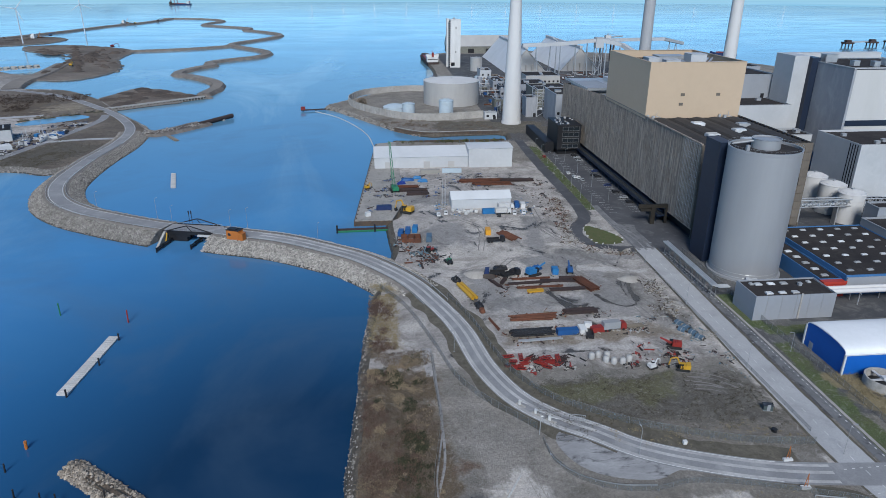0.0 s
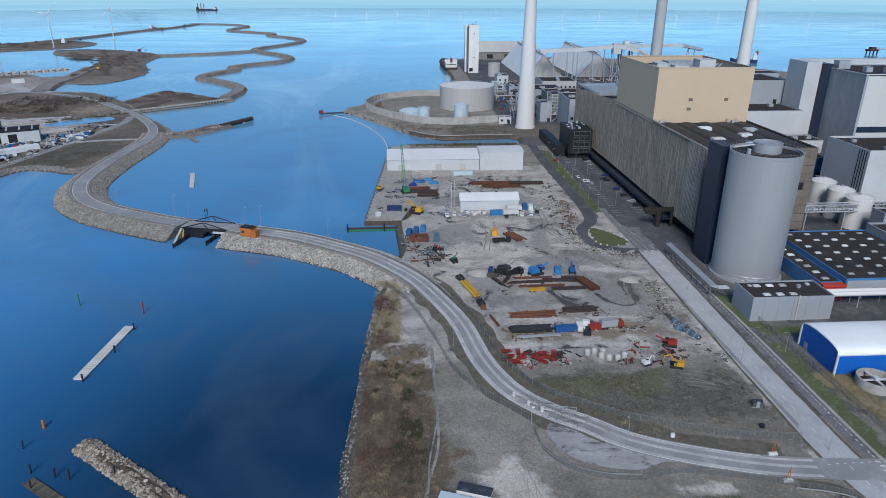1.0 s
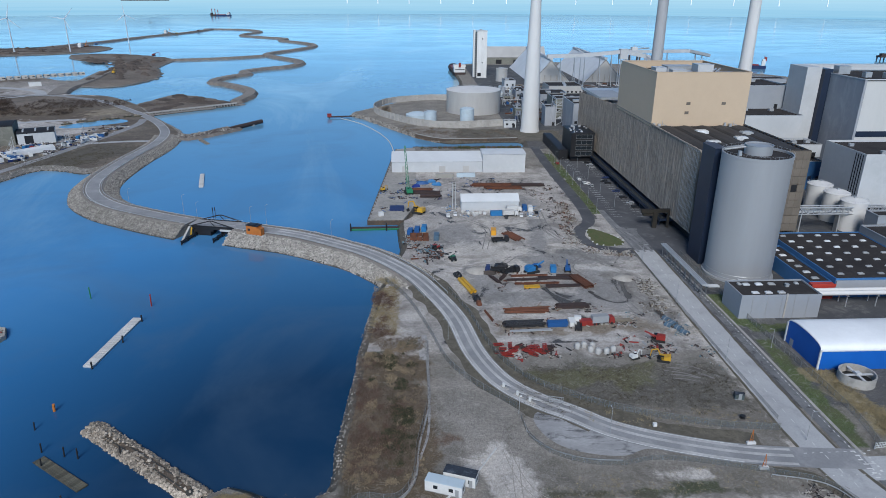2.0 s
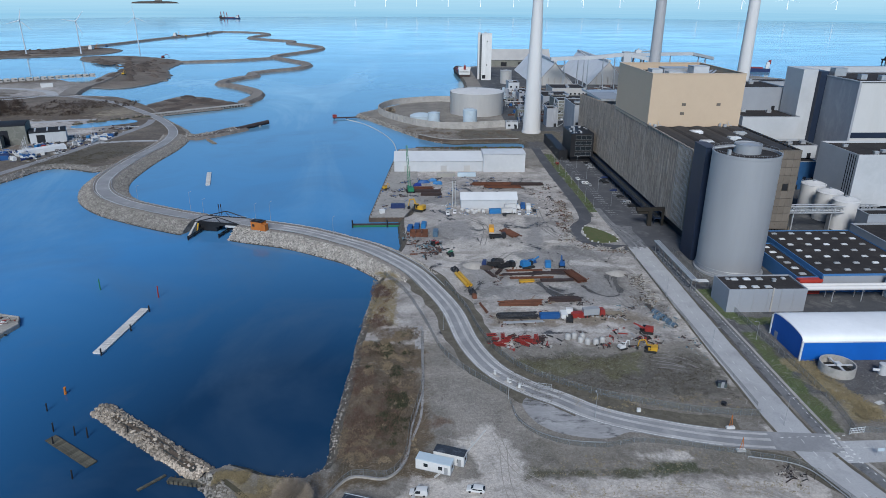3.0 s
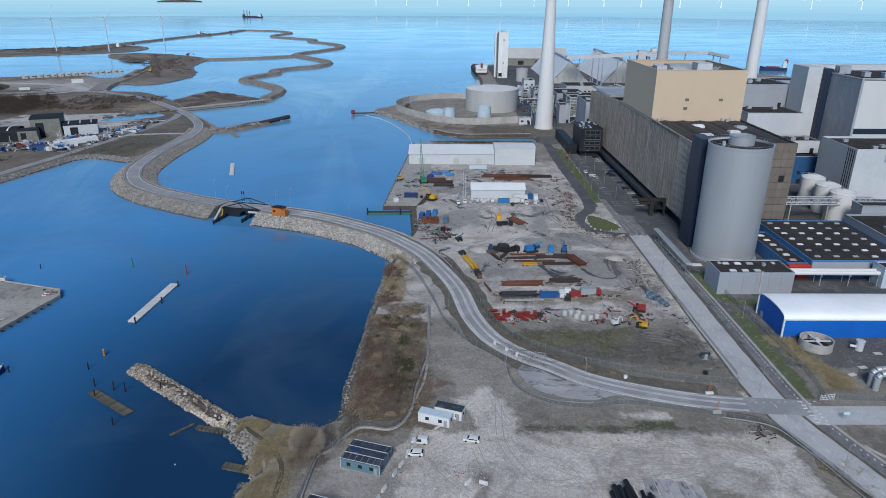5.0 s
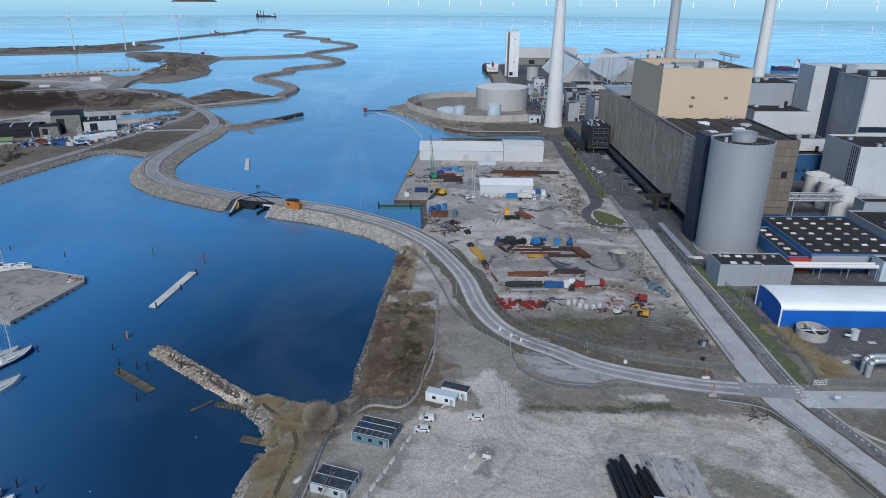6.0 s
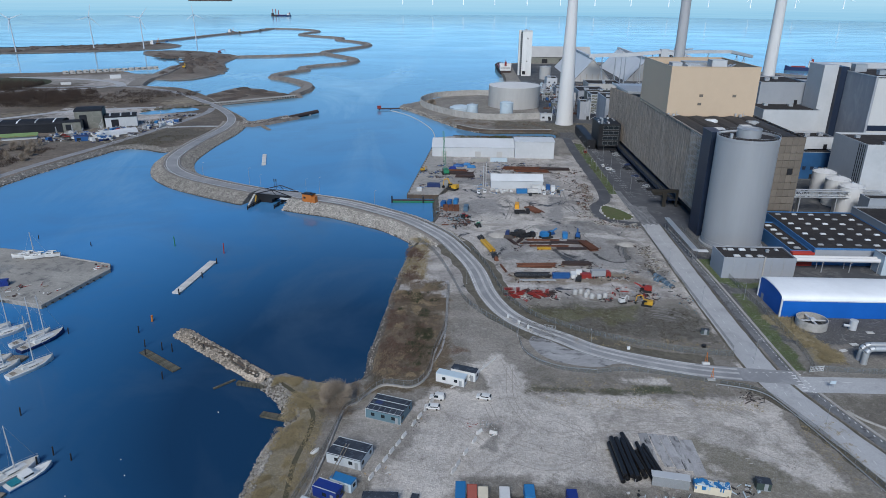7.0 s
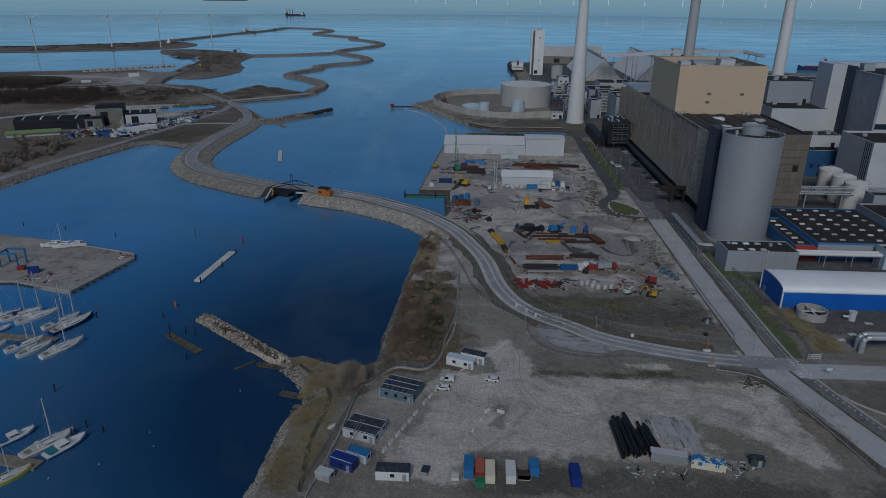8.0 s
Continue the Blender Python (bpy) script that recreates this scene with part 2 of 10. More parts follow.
def curve(pts, step=2.0, closed=False):
    """A smooth line through the points, which have two or three numbers each."""
    pts = [Vector(p) for p in pts]
    n, out = len(pts), []
    for i in range(n if closed else n - 1):
        if closed:
            p0, p1, p2, p3 = pts[i - 1], pts[i], pts[(i + 1) % n], pts[(i + 2) % n]
        else:
            p0, p1, p2, p3 = pts[max(i - 1, 0)], pts[i], pts[i + 1], pts[min(i + 2, n - 1)]
        k = max(2, int((p2 - p1).length / step))
        for j in range(k):
            s = j / k
            out.append(0.5 * (2 * p1 + (p2 - p0) * s + (2 * p0 - 5 * p1 + 4 * p2 - p3) * s * s + (3 * p1 - p0 - 3 * p2 + p3) * s ** 3))
    if not closed:
        out.append(pts[-1])
    return out


def strip(path, offsets):
    """Rows of points across a path of 3D points: offsets (sideways to the left, height) each; returned as rings."""
    rings = []
    for i, p in enumerate(path):
        d = path[min(i + 1, len(path) - 1)] - path[max(i - 1, 0)]
        side = Vector((-d.y, d.x, 0)).normalized()
        rings.append([Vector((p.x + side.x * o, p.y + side.y * o, (p.z if len(p) > 2 else 0.0) + h)) for o, h in offsets])
    return rings


def ribbon(path, width, lift, shift=0.0, thick=0.0):
    """A flat band along a path."""
    g = Geo()
    g.loft(strip(path, [(shift - width / 2, lift), (shift + width / 2, lift)]), False)
    g.f = [tuple(reversed(f)) for f in g.f]
    return g


def stone(rng, n=0):
    """A broken boulder of about unit size."""
    g = Geo()
    pts = []
    for x, y, z in ((1, 0, 0), (0.5, 0.87, 0), (-0.5, 0.87, 0), (-1, 0, 0), (-0.5, -0.87, 0), (0.5, -0.87, 0)):
        k = rng.uniform(0.35, 0.62)
        pts.append((x * k, y * k, rng.uniform(-0.25, 0.05)))
    for x, y in ((0.3, 0.1), (-0.2, 0.25), (-0.05, -0.3)):
        pts.append((x + rng.uniform(-0.12, 0.12), y + rng.uniform(-0.12, 0.12), rng.uniform(0.22, 0.45)))
    g.add(pts, [(0, 1, 6), (1, 2, 7), (1, 7, 6), (2, 3, 7), (3, 4, 8), (3, 8, 7), (4, 5, 8), (5, 0, 6), (5, 6, 8), (6, 7, 8)])
    return g


STONES = [stone(RNG) for _ in range(12)]


def scatter_stones(g, spots, low, high, rng, flat=1.0):
    for x, y, z in spots:
        s, a, src = rng.uniform(low, high), rng.uniform(0, 6.28), rng.choice(STONES)
        c, d = math.cos(a) * s, math.sin(a) * s
        t = rng.uniform(0.7, 1.3)
        g.add([(x + c * p[0] - d * p[1] * t, y + d * p[0] + c * p[1] * t, z + p[2] * s * flat) for p in src.v], src.f)

# ---- surfaces ----
SEA = water_material()
PALE = ((0.63, 0.58, 0.53), (0.43, 0.395, 0.36))
DUST = ((0.54, 0.50, 0.465), (0.30, 0.28, 0.265))
DAMP = ((0.24, 0.232, 0.226), (0.33, 0.315, 0.303))
CHALK = ((0.60, 0.57, 0.54), (0.45, 0.42, 0.395))
GRASS = ((0.06, 0.098, 0.026), (0.10, 0.118, 0.044))
SCRUB = ((0.16, 0.115, 0.072), (0.075, 0.06, 0.038))
DARK = ((0.09, 0.083, 0.071), (0.142, 0.131, 0.114))
TAR = ((0.075, 0.075, 0.08), (0.105, 0.105, 0.11))
MAINLAND = ground_material("mainland_earth", [
    (2, 150, 13, 44, 3, 2.5, *SCRUB), (3, 205, 8, 13, 8, 2, (0.40, 0.365, 0.32), (0.30, 0.275, 0.24)), (21, 131, 4, 2.6, -10, 1.5, (0.13, 0.085, 0.06), (0.17, 0.12, 0.085)), (31, 138, 12, 24, 15, 3, (0.33, 0.30, 0.265), (0.23, 0.21, 0.185)),
    (62, 87, 52, 19.5, 0, 2, *PALE), (14, 84, 11, 22, -20, 1.2, *PALE), (12, 62, 14, 6, -6, 1.6, *PALE), (35, 112, 6, 15, 28, 1.5, *PALE), (74, 57, 54, 5.5, 0, 2.5, *DARK), (100, 72, 22, 10, -38, 5, (0.27, 0.245, 0.205), (0.19, 0.175, 0.135)), (101, 80, 20, 3.2, -36, 2.5, *PALE), (29.3, 84, 1.6, 5, -14, 1.0, (0.24, 0.225, 0.205), (0.3, 0.28, 0.26)), (0, 85, 6, 5, -20, 1.5, *DUST),
    (76, 112.5, 34, 5, -2, 2.5, (0.24, 0.215, 0.185), (0.17, 0.155, 0.13)), (66, 108.6, 24, 1.0, 0, 1.6, (0.075, 0.08, 0.045), (0.11, 0.10, 0.07)), (80, 109.6, 6, 1.8, 0, 1.6, (0.05, 0.065, 0.03), (0.08, 0.085, 0.045)), (77, 114.5, 8, 1.6, 0, 1.5, *PALE), (-26, 82, 7, 26, 0, 2, (0.27, 0.225, 0.15), (0.19, 0.16, 0.10)),
    (-3, 82, 10, 14, -15, 2, (0.37, 0.343, 0.315), (0.27, 0.252, 0.23)),
    (57, 300, 62, 125, 0, 3, *DUST), (68, 221, 40, 44, 0, 3, *DUST), (60, 262, 34, 16, 4, 3, *PALE), (90, 262, 30, 10, 20, 3, *DAMP), (72, 290, 4, 26, -8, 2, *DAMP), (86, 228, 12, 20, 12, 4, *DAMP), (42, 232, 8, 22, 10, 4, *DAMP), (30, 292, 16, 12, 30, 4, *DAMP), (40, 350, 40, 9, 2, 4, *DAMP), (60, 218, 20, 4, 0, 3, *DAMP),
    (96, 246, 14, 2.6, -14, 1.4, *CHALK), (94, 274, 16, 2.2, -58, 1.4, *CHALK), (54, 303, 14, 12, 6, 3, *PALE), (68, 203, 25, 1.4, 0, 0.8, *CHALK), (47, 185, 9, 1.4, 0, 0.8, *CHALK), (76, 184, 14, 1.6, 0, 0.8, *CHALK), (113, 175, 2.5, 52, 0, 1.0, *PALE),
    (72, 194, 30, 5, 0, 3, (0.27, 0.225, 0.175), (0.22, 0.185, 0.15)), (102, 218, 7, 24, 6, 3, (0.36, 0.34, 0.32), (0.2, 0.185, 0.17)),
    (78, 154, 32, 13, -4, 3, *DARK), (64, 160, 22, 5, 0, 3, (0.10, 0.10, 0.05), (0.13, 0.12, 0.07)), (90, 136, 24, 7, -4, 3, (0.2, 0.18, 0.155), (0.16, 0.145, 0.125)),
    (200, 380, 84, 240, 0, 2, *TAR), (178, 230, 46, 60, 0, 2, (0.14, 0.14, 0.14), (0.11, 0.11, 0.11)), (131.5, 152, 3.2, 30, -3, 1.0, *GRASS), (150, 190, 18, 3.2, 0, 1, *GRASS), (131, 205, 3.5, 14, 0, 1, *GRASS),
    (141.5, 146, 4.6, 17, 8, 2.0, (0.30, 0.24, 0.13), (0.2, 0.165, 0.09)), (172, 145, 18, 9, 0, 2, *TAR),
    (150, 100, 24, 8, 0, 2, (0.2, 0.18, 0.15), (0.15, 0.135, 0.11)), (131, 276, 14, 22, 0, 1, *TAR), (106, 392, 4, 78, 0, 1, *TAR), (92, 536, 46, 30, 0, 4, (0.09, 0.08, 0.062), (0.13, 0.115, 0.09)), (112, 500, 26, 14, 0, 3, *TAR), (112, 395, 3, 72, 0, 1, *GRASS)], wet=(62, 290, 46, 108))
FAR_EARTH = ground_material("reclaimed_earth", [(-296, 466, 40, 16, 24, 6, (0.10, 0.09, 0.08), (0.16, 0.145, 0.13)), (-385, 622, 80, 13, 51, 6, (0.30, 0.25, 0.18), (0.20, 0.17, 0.125)), (-330, 640, 60, 20, 35, 8, (0.30, 0.25, 0.18), (0.22, 0.185, 0.14)), (-500, 860, 70, 50, 30, 10, (0.36, 0.33, 0.30), (0.24, 0.22, 0.20)), (-380, 640, 70, 45, 20, 14, (0.10, 0.075, 0.055), (0.14, 0.11, 0.08)), (-330, 560, 60, 50, 0, 10, *DUST), (-235, 470, 22, 40, -28, 4, (0.085, 0.075, 0.058), (0.115, 0.10, 0.08)), (-420, 820, 60, 40, 0, 8, *DUST)],
                            ((0.215, 0.178, 0.145), (0.095, 0.078, 0.064)), 5.0)
HEAP_EARTH = surf("dark_soil", (0.115, 0.092, 0.078), (0.05, 0.042, 0.038), 0.05, 0.3, 0.95, bump=0.6)
ROCK = surf("riprap_rock", (0.36, 0.335, 0.305), (0.24, 0.222, 0.20), 0.25, 1.2, 0.9, bump=0.4, stain=(0.16, 0.15, 0.13), amount=0.6, spread=0.25, island=0.36)
BED = surf("riprap_bed", (0.25, 0.235, 0.215), (0.14, 0.13, 0.12), 0.5, 1.4, 0.95, bump=1.0, stain=(0.09, 0.085, 0.08), amount=0.8)
SHORE_BED = surf("shore_earth", (0.15, 0.13, 0.105), (0.075, 0.066, 0.055), 0.4, 1.4, 0.95, bump=1.0, stain=(0.05, 0.047, 0.04), amount=0.8)
WET_ROCK = surf("wet_rock", (0.06, 0.058, 0.05), (0.035, 0.035, 0.03), 0.4, 1.5, 0.5, bump=0.6)
ASPHALT = road_material("road_asphalt", (0.30, 0.30, 0.307), (0.21, 0.21, 0.218), (0.38, 0.375, 0.37))
OLD_ASPHALT = road_material("dark_asphalt", (0.055, 0.055, 0.06), (0.085, 0.085, 0.09), (0.13, 0.13, 0.13))
TRODDEN = surf("trodden_asphalt", (0.27, 0.27, 0.275), (0.15, 0.15, 0.156), 0.15, 1.0, 0.9, stain=(0.09, 0.09, 0.095), amount=0.8)
WORN_ASPHALT = road_material("worn_asphalt", (0.068, 0.069, 0.076), (0.10, 0.101, 0.109), (0.16, 0.16, 0.166))
PATCHED = surf("patched_asphalt", (0.20, 0.20, 0.205), (0.13, 0.13, 0.135), 0.12, 1.6, 0.85, stain=(0.035, 0.035, 0.04), amount=0.95)
PALE_ASPHALT = road_material("bleached_asphalt", (0.45, 0.45, 0.455), (0.355, 0.357, 0.363), (0.24, 0.24, 0.245))
LINE = surf("road_paint", (0.75, 0.75, 0.73), (0.55, 0.55, 0.54), 0.4, 3.0, 0.7)
CONCRETE = surf("concrete", (0.42, 0.40, 0.37), (0.32, 0.305, 0.285), 0.12, 1.2, 0.85, stain=(0.2, 0.19, 0.175), amount=0.6)
QUAY = surf("quay_concrete", (0.38, 0.36, 0.33), (0.27, 0.255, 0.235), 0.1, 0.9, 0.85, stain=(0.15, 0.14, 0.125), amount=0.7)
SHEETPILE = surf("sheet_pile", (0.10, 0.075, 0.055), (0.06, 0.05, 0.045), 0.3, 1.5, 0.8, stain=(0.16, 0.085, 0.045), amount=0.6)

SEA_Z = -2.8


# ---- sea, land ----
def sea():
    g = Geo()
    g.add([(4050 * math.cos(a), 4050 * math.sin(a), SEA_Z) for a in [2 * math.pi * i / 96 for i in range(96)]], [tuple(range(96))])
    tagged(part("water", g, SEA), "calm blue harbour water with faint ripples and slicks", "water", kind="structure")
    # backdrop glows by itself; haze and glints are put into its colour, paler upwards
    m, t, p = nodes("distant_sea_glow")
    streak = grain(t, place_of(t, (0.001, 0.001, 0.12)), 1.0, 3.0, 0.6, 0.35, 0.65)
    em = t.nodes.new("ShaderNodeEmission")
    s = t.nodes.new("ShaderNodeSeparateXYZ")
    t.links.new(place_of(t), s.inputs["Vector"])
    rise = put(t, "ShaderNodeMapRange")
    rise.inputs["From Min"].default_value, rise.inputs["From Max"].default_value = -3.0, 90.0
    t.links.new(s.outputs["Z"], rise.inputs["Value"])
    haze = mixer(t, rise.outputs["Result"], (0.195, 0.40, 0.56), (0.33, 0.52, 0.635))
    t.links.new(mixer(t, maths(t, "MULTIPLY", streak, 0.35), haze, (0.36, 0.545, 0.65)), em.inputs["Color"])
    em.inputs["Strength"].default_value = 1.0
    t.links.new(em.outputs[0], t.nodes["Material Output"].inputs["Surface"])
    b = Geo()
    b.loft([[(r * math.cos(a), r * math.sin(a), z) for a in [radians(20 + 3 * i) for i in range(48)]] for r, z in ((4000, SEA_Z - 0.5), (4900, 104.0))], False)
    tagged(part("backdrop", b, m), "self-lit backdrop strip of pale hazy distant sea", "distant sea", kind="structure")


def land(name, outline, top, material, label, slope=6.0, toe=-4.5, bank=None, ragged=1.0, closed_step=4.0, category="ground"):
    """A flat piece of land with a sloping bank down into the water. The outline is its waterline, counter-clockwise."""
    rim = curve(outline, closed_step, True)
    rim = [p + Vector((noise.noise(Vector((p.x * 0.06, p.y * 0.06, 3.0))), noise.noise(Vector((p.x * 0.06, p.y * 0.06, 9.0))))) * ragged + Vector((noise.noise(Vector((p.x * 0.19, p.y * 0.19, 5.0))), noise.noise(Vector((p.x * 0.19, p.y * 0.19, 7.0))))) * ragged * 0.6 for p in rim]
    n = len(rim)
    area = sum(rim[i].x * rim[(i + 1) % n].y - rim[(i + 1) % n].x * rim[i].y for i in range(n))
    if area < 0:
        rim.reverse()
    out = []
    for i, p in enumerate(rim):
        d = rim[(i + 1) % n] - rim[i - 1]
        inward = Vector((-d.y, d.x)).normalized()
        out.append((p, inward))
    k = (SEA_Z - toe) / max(top - SEA_Z, 0.1)
    low = [(p.x - q.x * slope * k, p.y - q.y * slope * k, toe) for p, q in out]
    crest = [(p.x + q.x * slope, p.y + q.y * slope, top) for p, q in out]
    g = Geo()
    g.add(crest, [tuple(range(n))])
    ground = tagged(part(name, g, material), label, category, kind="structure")
    b = Geo()
    b.loft([low, crest], True, False)
    part("bank", b, bank or BED, ground)
    rise = (top - SEA_Z) / slope
    wet = Geo()
    wet.loft([[(p.x - q.x * 0.4, p.y - q.y * 0.4, SEA_Z - 0.4 * rise + 0.05) for p, q in out], [(p.x + q.x * 0.8, p.y + q.y * 0.8, SEA_Z + 0.8 * rise + 0.05) for p, q in out]], True, False)
    part("tide_mark", wet, WET_ROCK, ground)
    return ground, out


def bank_stones(parent, rim, slope, top, count, low, high, seed, where, spill=1.6):
    """Rip-rap stones on a bank, as one joined part, densest at the waterline."""
    rng, g = random.Random(seed), Geo()
    n, spots = len(rim), []
    picked = [i for i, (p, q) in enumerate(rim) if where(p.x, p.y)]
    for _ in range(count):
        i = rng.choice(picked)
        p, q = rim[i]
        p2 = rim[(i + 1) % n][0]
        s, u = rng.random(), rng.random()
        w = -0.6 + spill * u
        z = min(SEA_Z + (top - SEA_Z) * w, top + 0.05)
        spots.append((p.x + (p2.x - p.x) * s + q.x * slope * w, p.y + (p2.y - p.y) * s + q.y * slope * w, z))
    scatter_stones(g, spots, low, high, rng)
    ob = part("riprap", g, ROCK, parent)
    ob["kind"] = "stuff"
    return ob


sea()

# mainland: harbour basin, quay, plant, east shore
mainland, main_rim = land("ground", [
    (-33, -420), (-34, -150), (-35, 20), (-34, 60), (-33, 82), (-30, 90), (-36, 102), (-44, 110), (-36, 117), (-22, 112), (-12, 114), (-12, 135), (-10, 160), (-8, 200), (-5, 232), (-3, 248),
    (3, 275), (2, 300), (2, 316), (8, 340), (8, 480), (14, 498), (38, 492), (92, 492), (99, 505), (96, 520), (60, 518), (38, 517), (13, 542), (-16, 592), (-37, 629), (-52, 652), (-40, 675), (-18, 707),
    (10, 742), (40, 740), (66, 760), (74, 900), (74, 1060), (90, 1130), (200, 1170), (340, 1150), (470, 1060), (560, 960), (580, 860), (620, 700), (760, 500), (760, -420)],
    0.0, MAINLAND, "bare sandy ground of the harbour with gravel and scrub", slope=3.5, bank=SHORE_BED)
bank_stones(mainland, main_rim, 3.5, 0.0, 3000, 0.4, 1.0, 11, lambda x, y: 40 < y < 112 and x < -28, 1.75)
bank_stones(mainland, main_rim, 3.5, 0.0, 900, 0.3, 0.8, 14, lambda x, y: 112 < y < 262 and x < 6 and noise.noise(Vector((x * 0.05, y * 0.05, 1.0))) > -0.05, 1.3)
bank_stones(mainland, main_rim, 3.5, 0.0, 2600, 0.9, 1.8, 12, lambda x, y: 522 < y < 760 and x < 100)

# west shore with the boatyard
west, west_rim = land("west_shore", [
    (-300, 180), (-282, 270), (-276, 315), (-271, 354), (-262, 392), (-251, 434), (-233, 436), (-213, 428), (-196, 450), (-188, 500), (-184, 540), (-196, 575), (-240, 640), (-268, 690), (-300, 735), (-345, 779),
    (-408, 800), (-418, 860), (-424, 915), (-462, 920), (-520, 960), (-600, 930), (-760, 880), (-1400, 700), (-1400, 180)],
    0.0, FAR_EARTH, "low dusty shore with tracks, soil and rough grass", slope=5.0)
bank_stones(west, west_rim, 5.0, 0.0, 4200, 0.8, 1.7, 13, lambda x, y: 200 < y < 700 and x < -180)

# dark tipped islands of the reclamation
for spec in (((-424, 872), (-371, 872), (-352, 950), (-366, 1020), (-400, 1095), (-418, 1230), (-480, 1300), (-570, 1350), (-640, 1330), (-600, 1240), (-500, 1180), (-462, 1060), (-440, 950)),
             ((-1300, 1180), (-900, 1250), (-720, 1330), (-640, 1400), (-640, 1500), (-720, 1560), (-800, 1500), (-950, 1400), (-1300, 1330)),
             ((-290, 698), (-256, 655), (-180, 718), (-186, 732), (-232, 772), (-272, 798), (-284, 758))):
    isle, isle_rim = land("reclaimed_island", spec, -1.2, FAR_EARTH, "low island of dark tipped soil in the lagoon", slope=3.0, ragged=5.0, category="island")
    heap = Geo()
    rng = random.Random(len(spec))
    cx, cy = sum(p[0] for p in spec) / len(spec), sum(p[1] for p in spec) / len(spec)
    low_isle = len(spec) == 7
    for _ in range(150):
        k = rng.randrange(len(spec))
        s = rng.uniform(0.15, 0.8)
        x, y = cx + (spec[k][0] - cx) * s, cy + (spec[k][1] - cy) * s
        r, h = rng.uniform(2, 6.5), rng.uniform(0.5, 1.9 if low_isle else 3.6)
        a0 = rng.uniform(0, 6)
        heap.loft([[(x + r * 1.6 * k2 * math.cos(a + a0) * (1 + 0.25 * math.sin(2 * a) + rng.uniform(-0.16, 0.16)), y + r * k2 * math.sin(a + a0) * (1 + 0.2 * math.cos(3 * a) + rng.uniform(-0.16, 0.16)), q + rng.uniform(-0.25, 0.25)) for a in [2 * math.pi * i2 / 14 for i2 in range(14)]] for k2, q in ((1.0, -1.4), (0.7, -1.0 + h * 0.4), (0.4, -1.0 + h * 0.85), (0.1, h - 1.0))])
    part("soil_heap", heap, HEAP_EARTH, isle, smooth=True)

# winding dikes of the lagoon
DIKE_TOP = surf("dike_gravel", (0.27, 0.24, 0.21), (0.19, 0.172, 0.155), 0.03, 0.6, 0.95, bump=0.4)
DIKE_SIDE = surf("dike_rock", (0.24, 0.21, 0.185), (0.12, 0.108, 0.098), 0.12, 0.5, 0.95, bump=1.0, stain=(0.07, 0.065, 0.06), amount=0.7)


def dike(pts, half, top, label):
    path = [Vector((p.x, p.y, 0)) for p in curve(pts, 9.0)]
    g = Geo()
    g.loft(strip(path, [(-half, top), (half, top)]), False)
    g.f = [tuple(reversed(f)) for f in g.f]
    ob = tagged(part("dike", g, DIKE_TOP), label, "dike", kind="structure")
    b = Geo()
    for s in (-1, 1):
        rings = strip(path, [(s * (half + 4.6), SEA_Z - 1), (s * (half + 3.0), SEA_Z + 0.5), (s * (half + 1.6), SEA_Z + 2.0), (s * (half + 0.05), top)])
        for ring in rings:
            for p in ring[:3]:
                p += Vector((noise.noise(p * 0.13), noise.noise(p * 0.13 + Vector((9, 0, 0))), 0.6 * noise.noise(p * 0.21))) * 1.3
        b.loft(rings, False)
    b.lathe(path[-1].x, path[-1].y, [(half + 4.2, SEA_Z - 1), (half, top - 0.02)], 14)
    b.lathe(path[0].x, path[0].y, [(half + 4.2, SEA_Z - 1), (half, top - 0.02)], 14)
    part("bank", b, DIKE_SIDE, ob)
    return ob


dike([(-187, 740), (-184, 790), (-196, 832), (-232, 880), (-258, 905), (-262, 935), (-250, 975), (-236, 1005), (-248, 1035), (-228, 1072), (-192, 1112), (-182, 1165), (-200, 1215), (-250, 1285), (-274, 1330), (-268, 1375), (-232, 1460),
      (-212, 1535), (-226, 1605), (-275, 1680), (-318, 1730), (-322, 1800), (-400, 1870), (-462, 1930), (-470, 2010), (-452, 2110), (-500, 2210), (-590, 2262), (-660, 2265)], 5.6, 0.6, "winding rock dike with a gravel top in the sea")
dike([(-640, 2265), (-660, 2060), (-700, 1910), (-738, 1680), (-780, 1500)], 7.0, 0.6, "long straight rock dike with a gravel top")
dike([(-418, 1222), (-337, 1255), (-268, 1310)], 4.6, 0.4, "low rock dike across the lagoon")
dike([(-410, 790), (-428, 850), (-434, 919), (-455, 1030)], 9.0, 0.3, "gravel haul road on a low dike")
jetty_mole = dike([(-196, 552), (-180, 545), (-166, 562), (-152, 582)], 6.0, -0.8, "old stone mole beside the shore")
jetty_mole.data.materials[0] = HEAP_EARTH
rng, spots = random.Random(55), []
for _ in range(700):
    p = Vector((-196, 552)).lerp(Vector((-180, 545)), rng.random()) if rng.random() < 0.35 else Vector((-180, 545)).lerp(Vector((-152, 582)), rng.random())
    spots.append((p.x + rng.uniform(-6, 6), p.y + rng.uniform(-6, 6), rng.uniform(-2.6, -0.7)))
g = Geo()
scatter_stones(g, spots, 0.7, 1.9, rng)
part("boulder", g, ROCK, jetty_mole)["kind"] = "stuff"

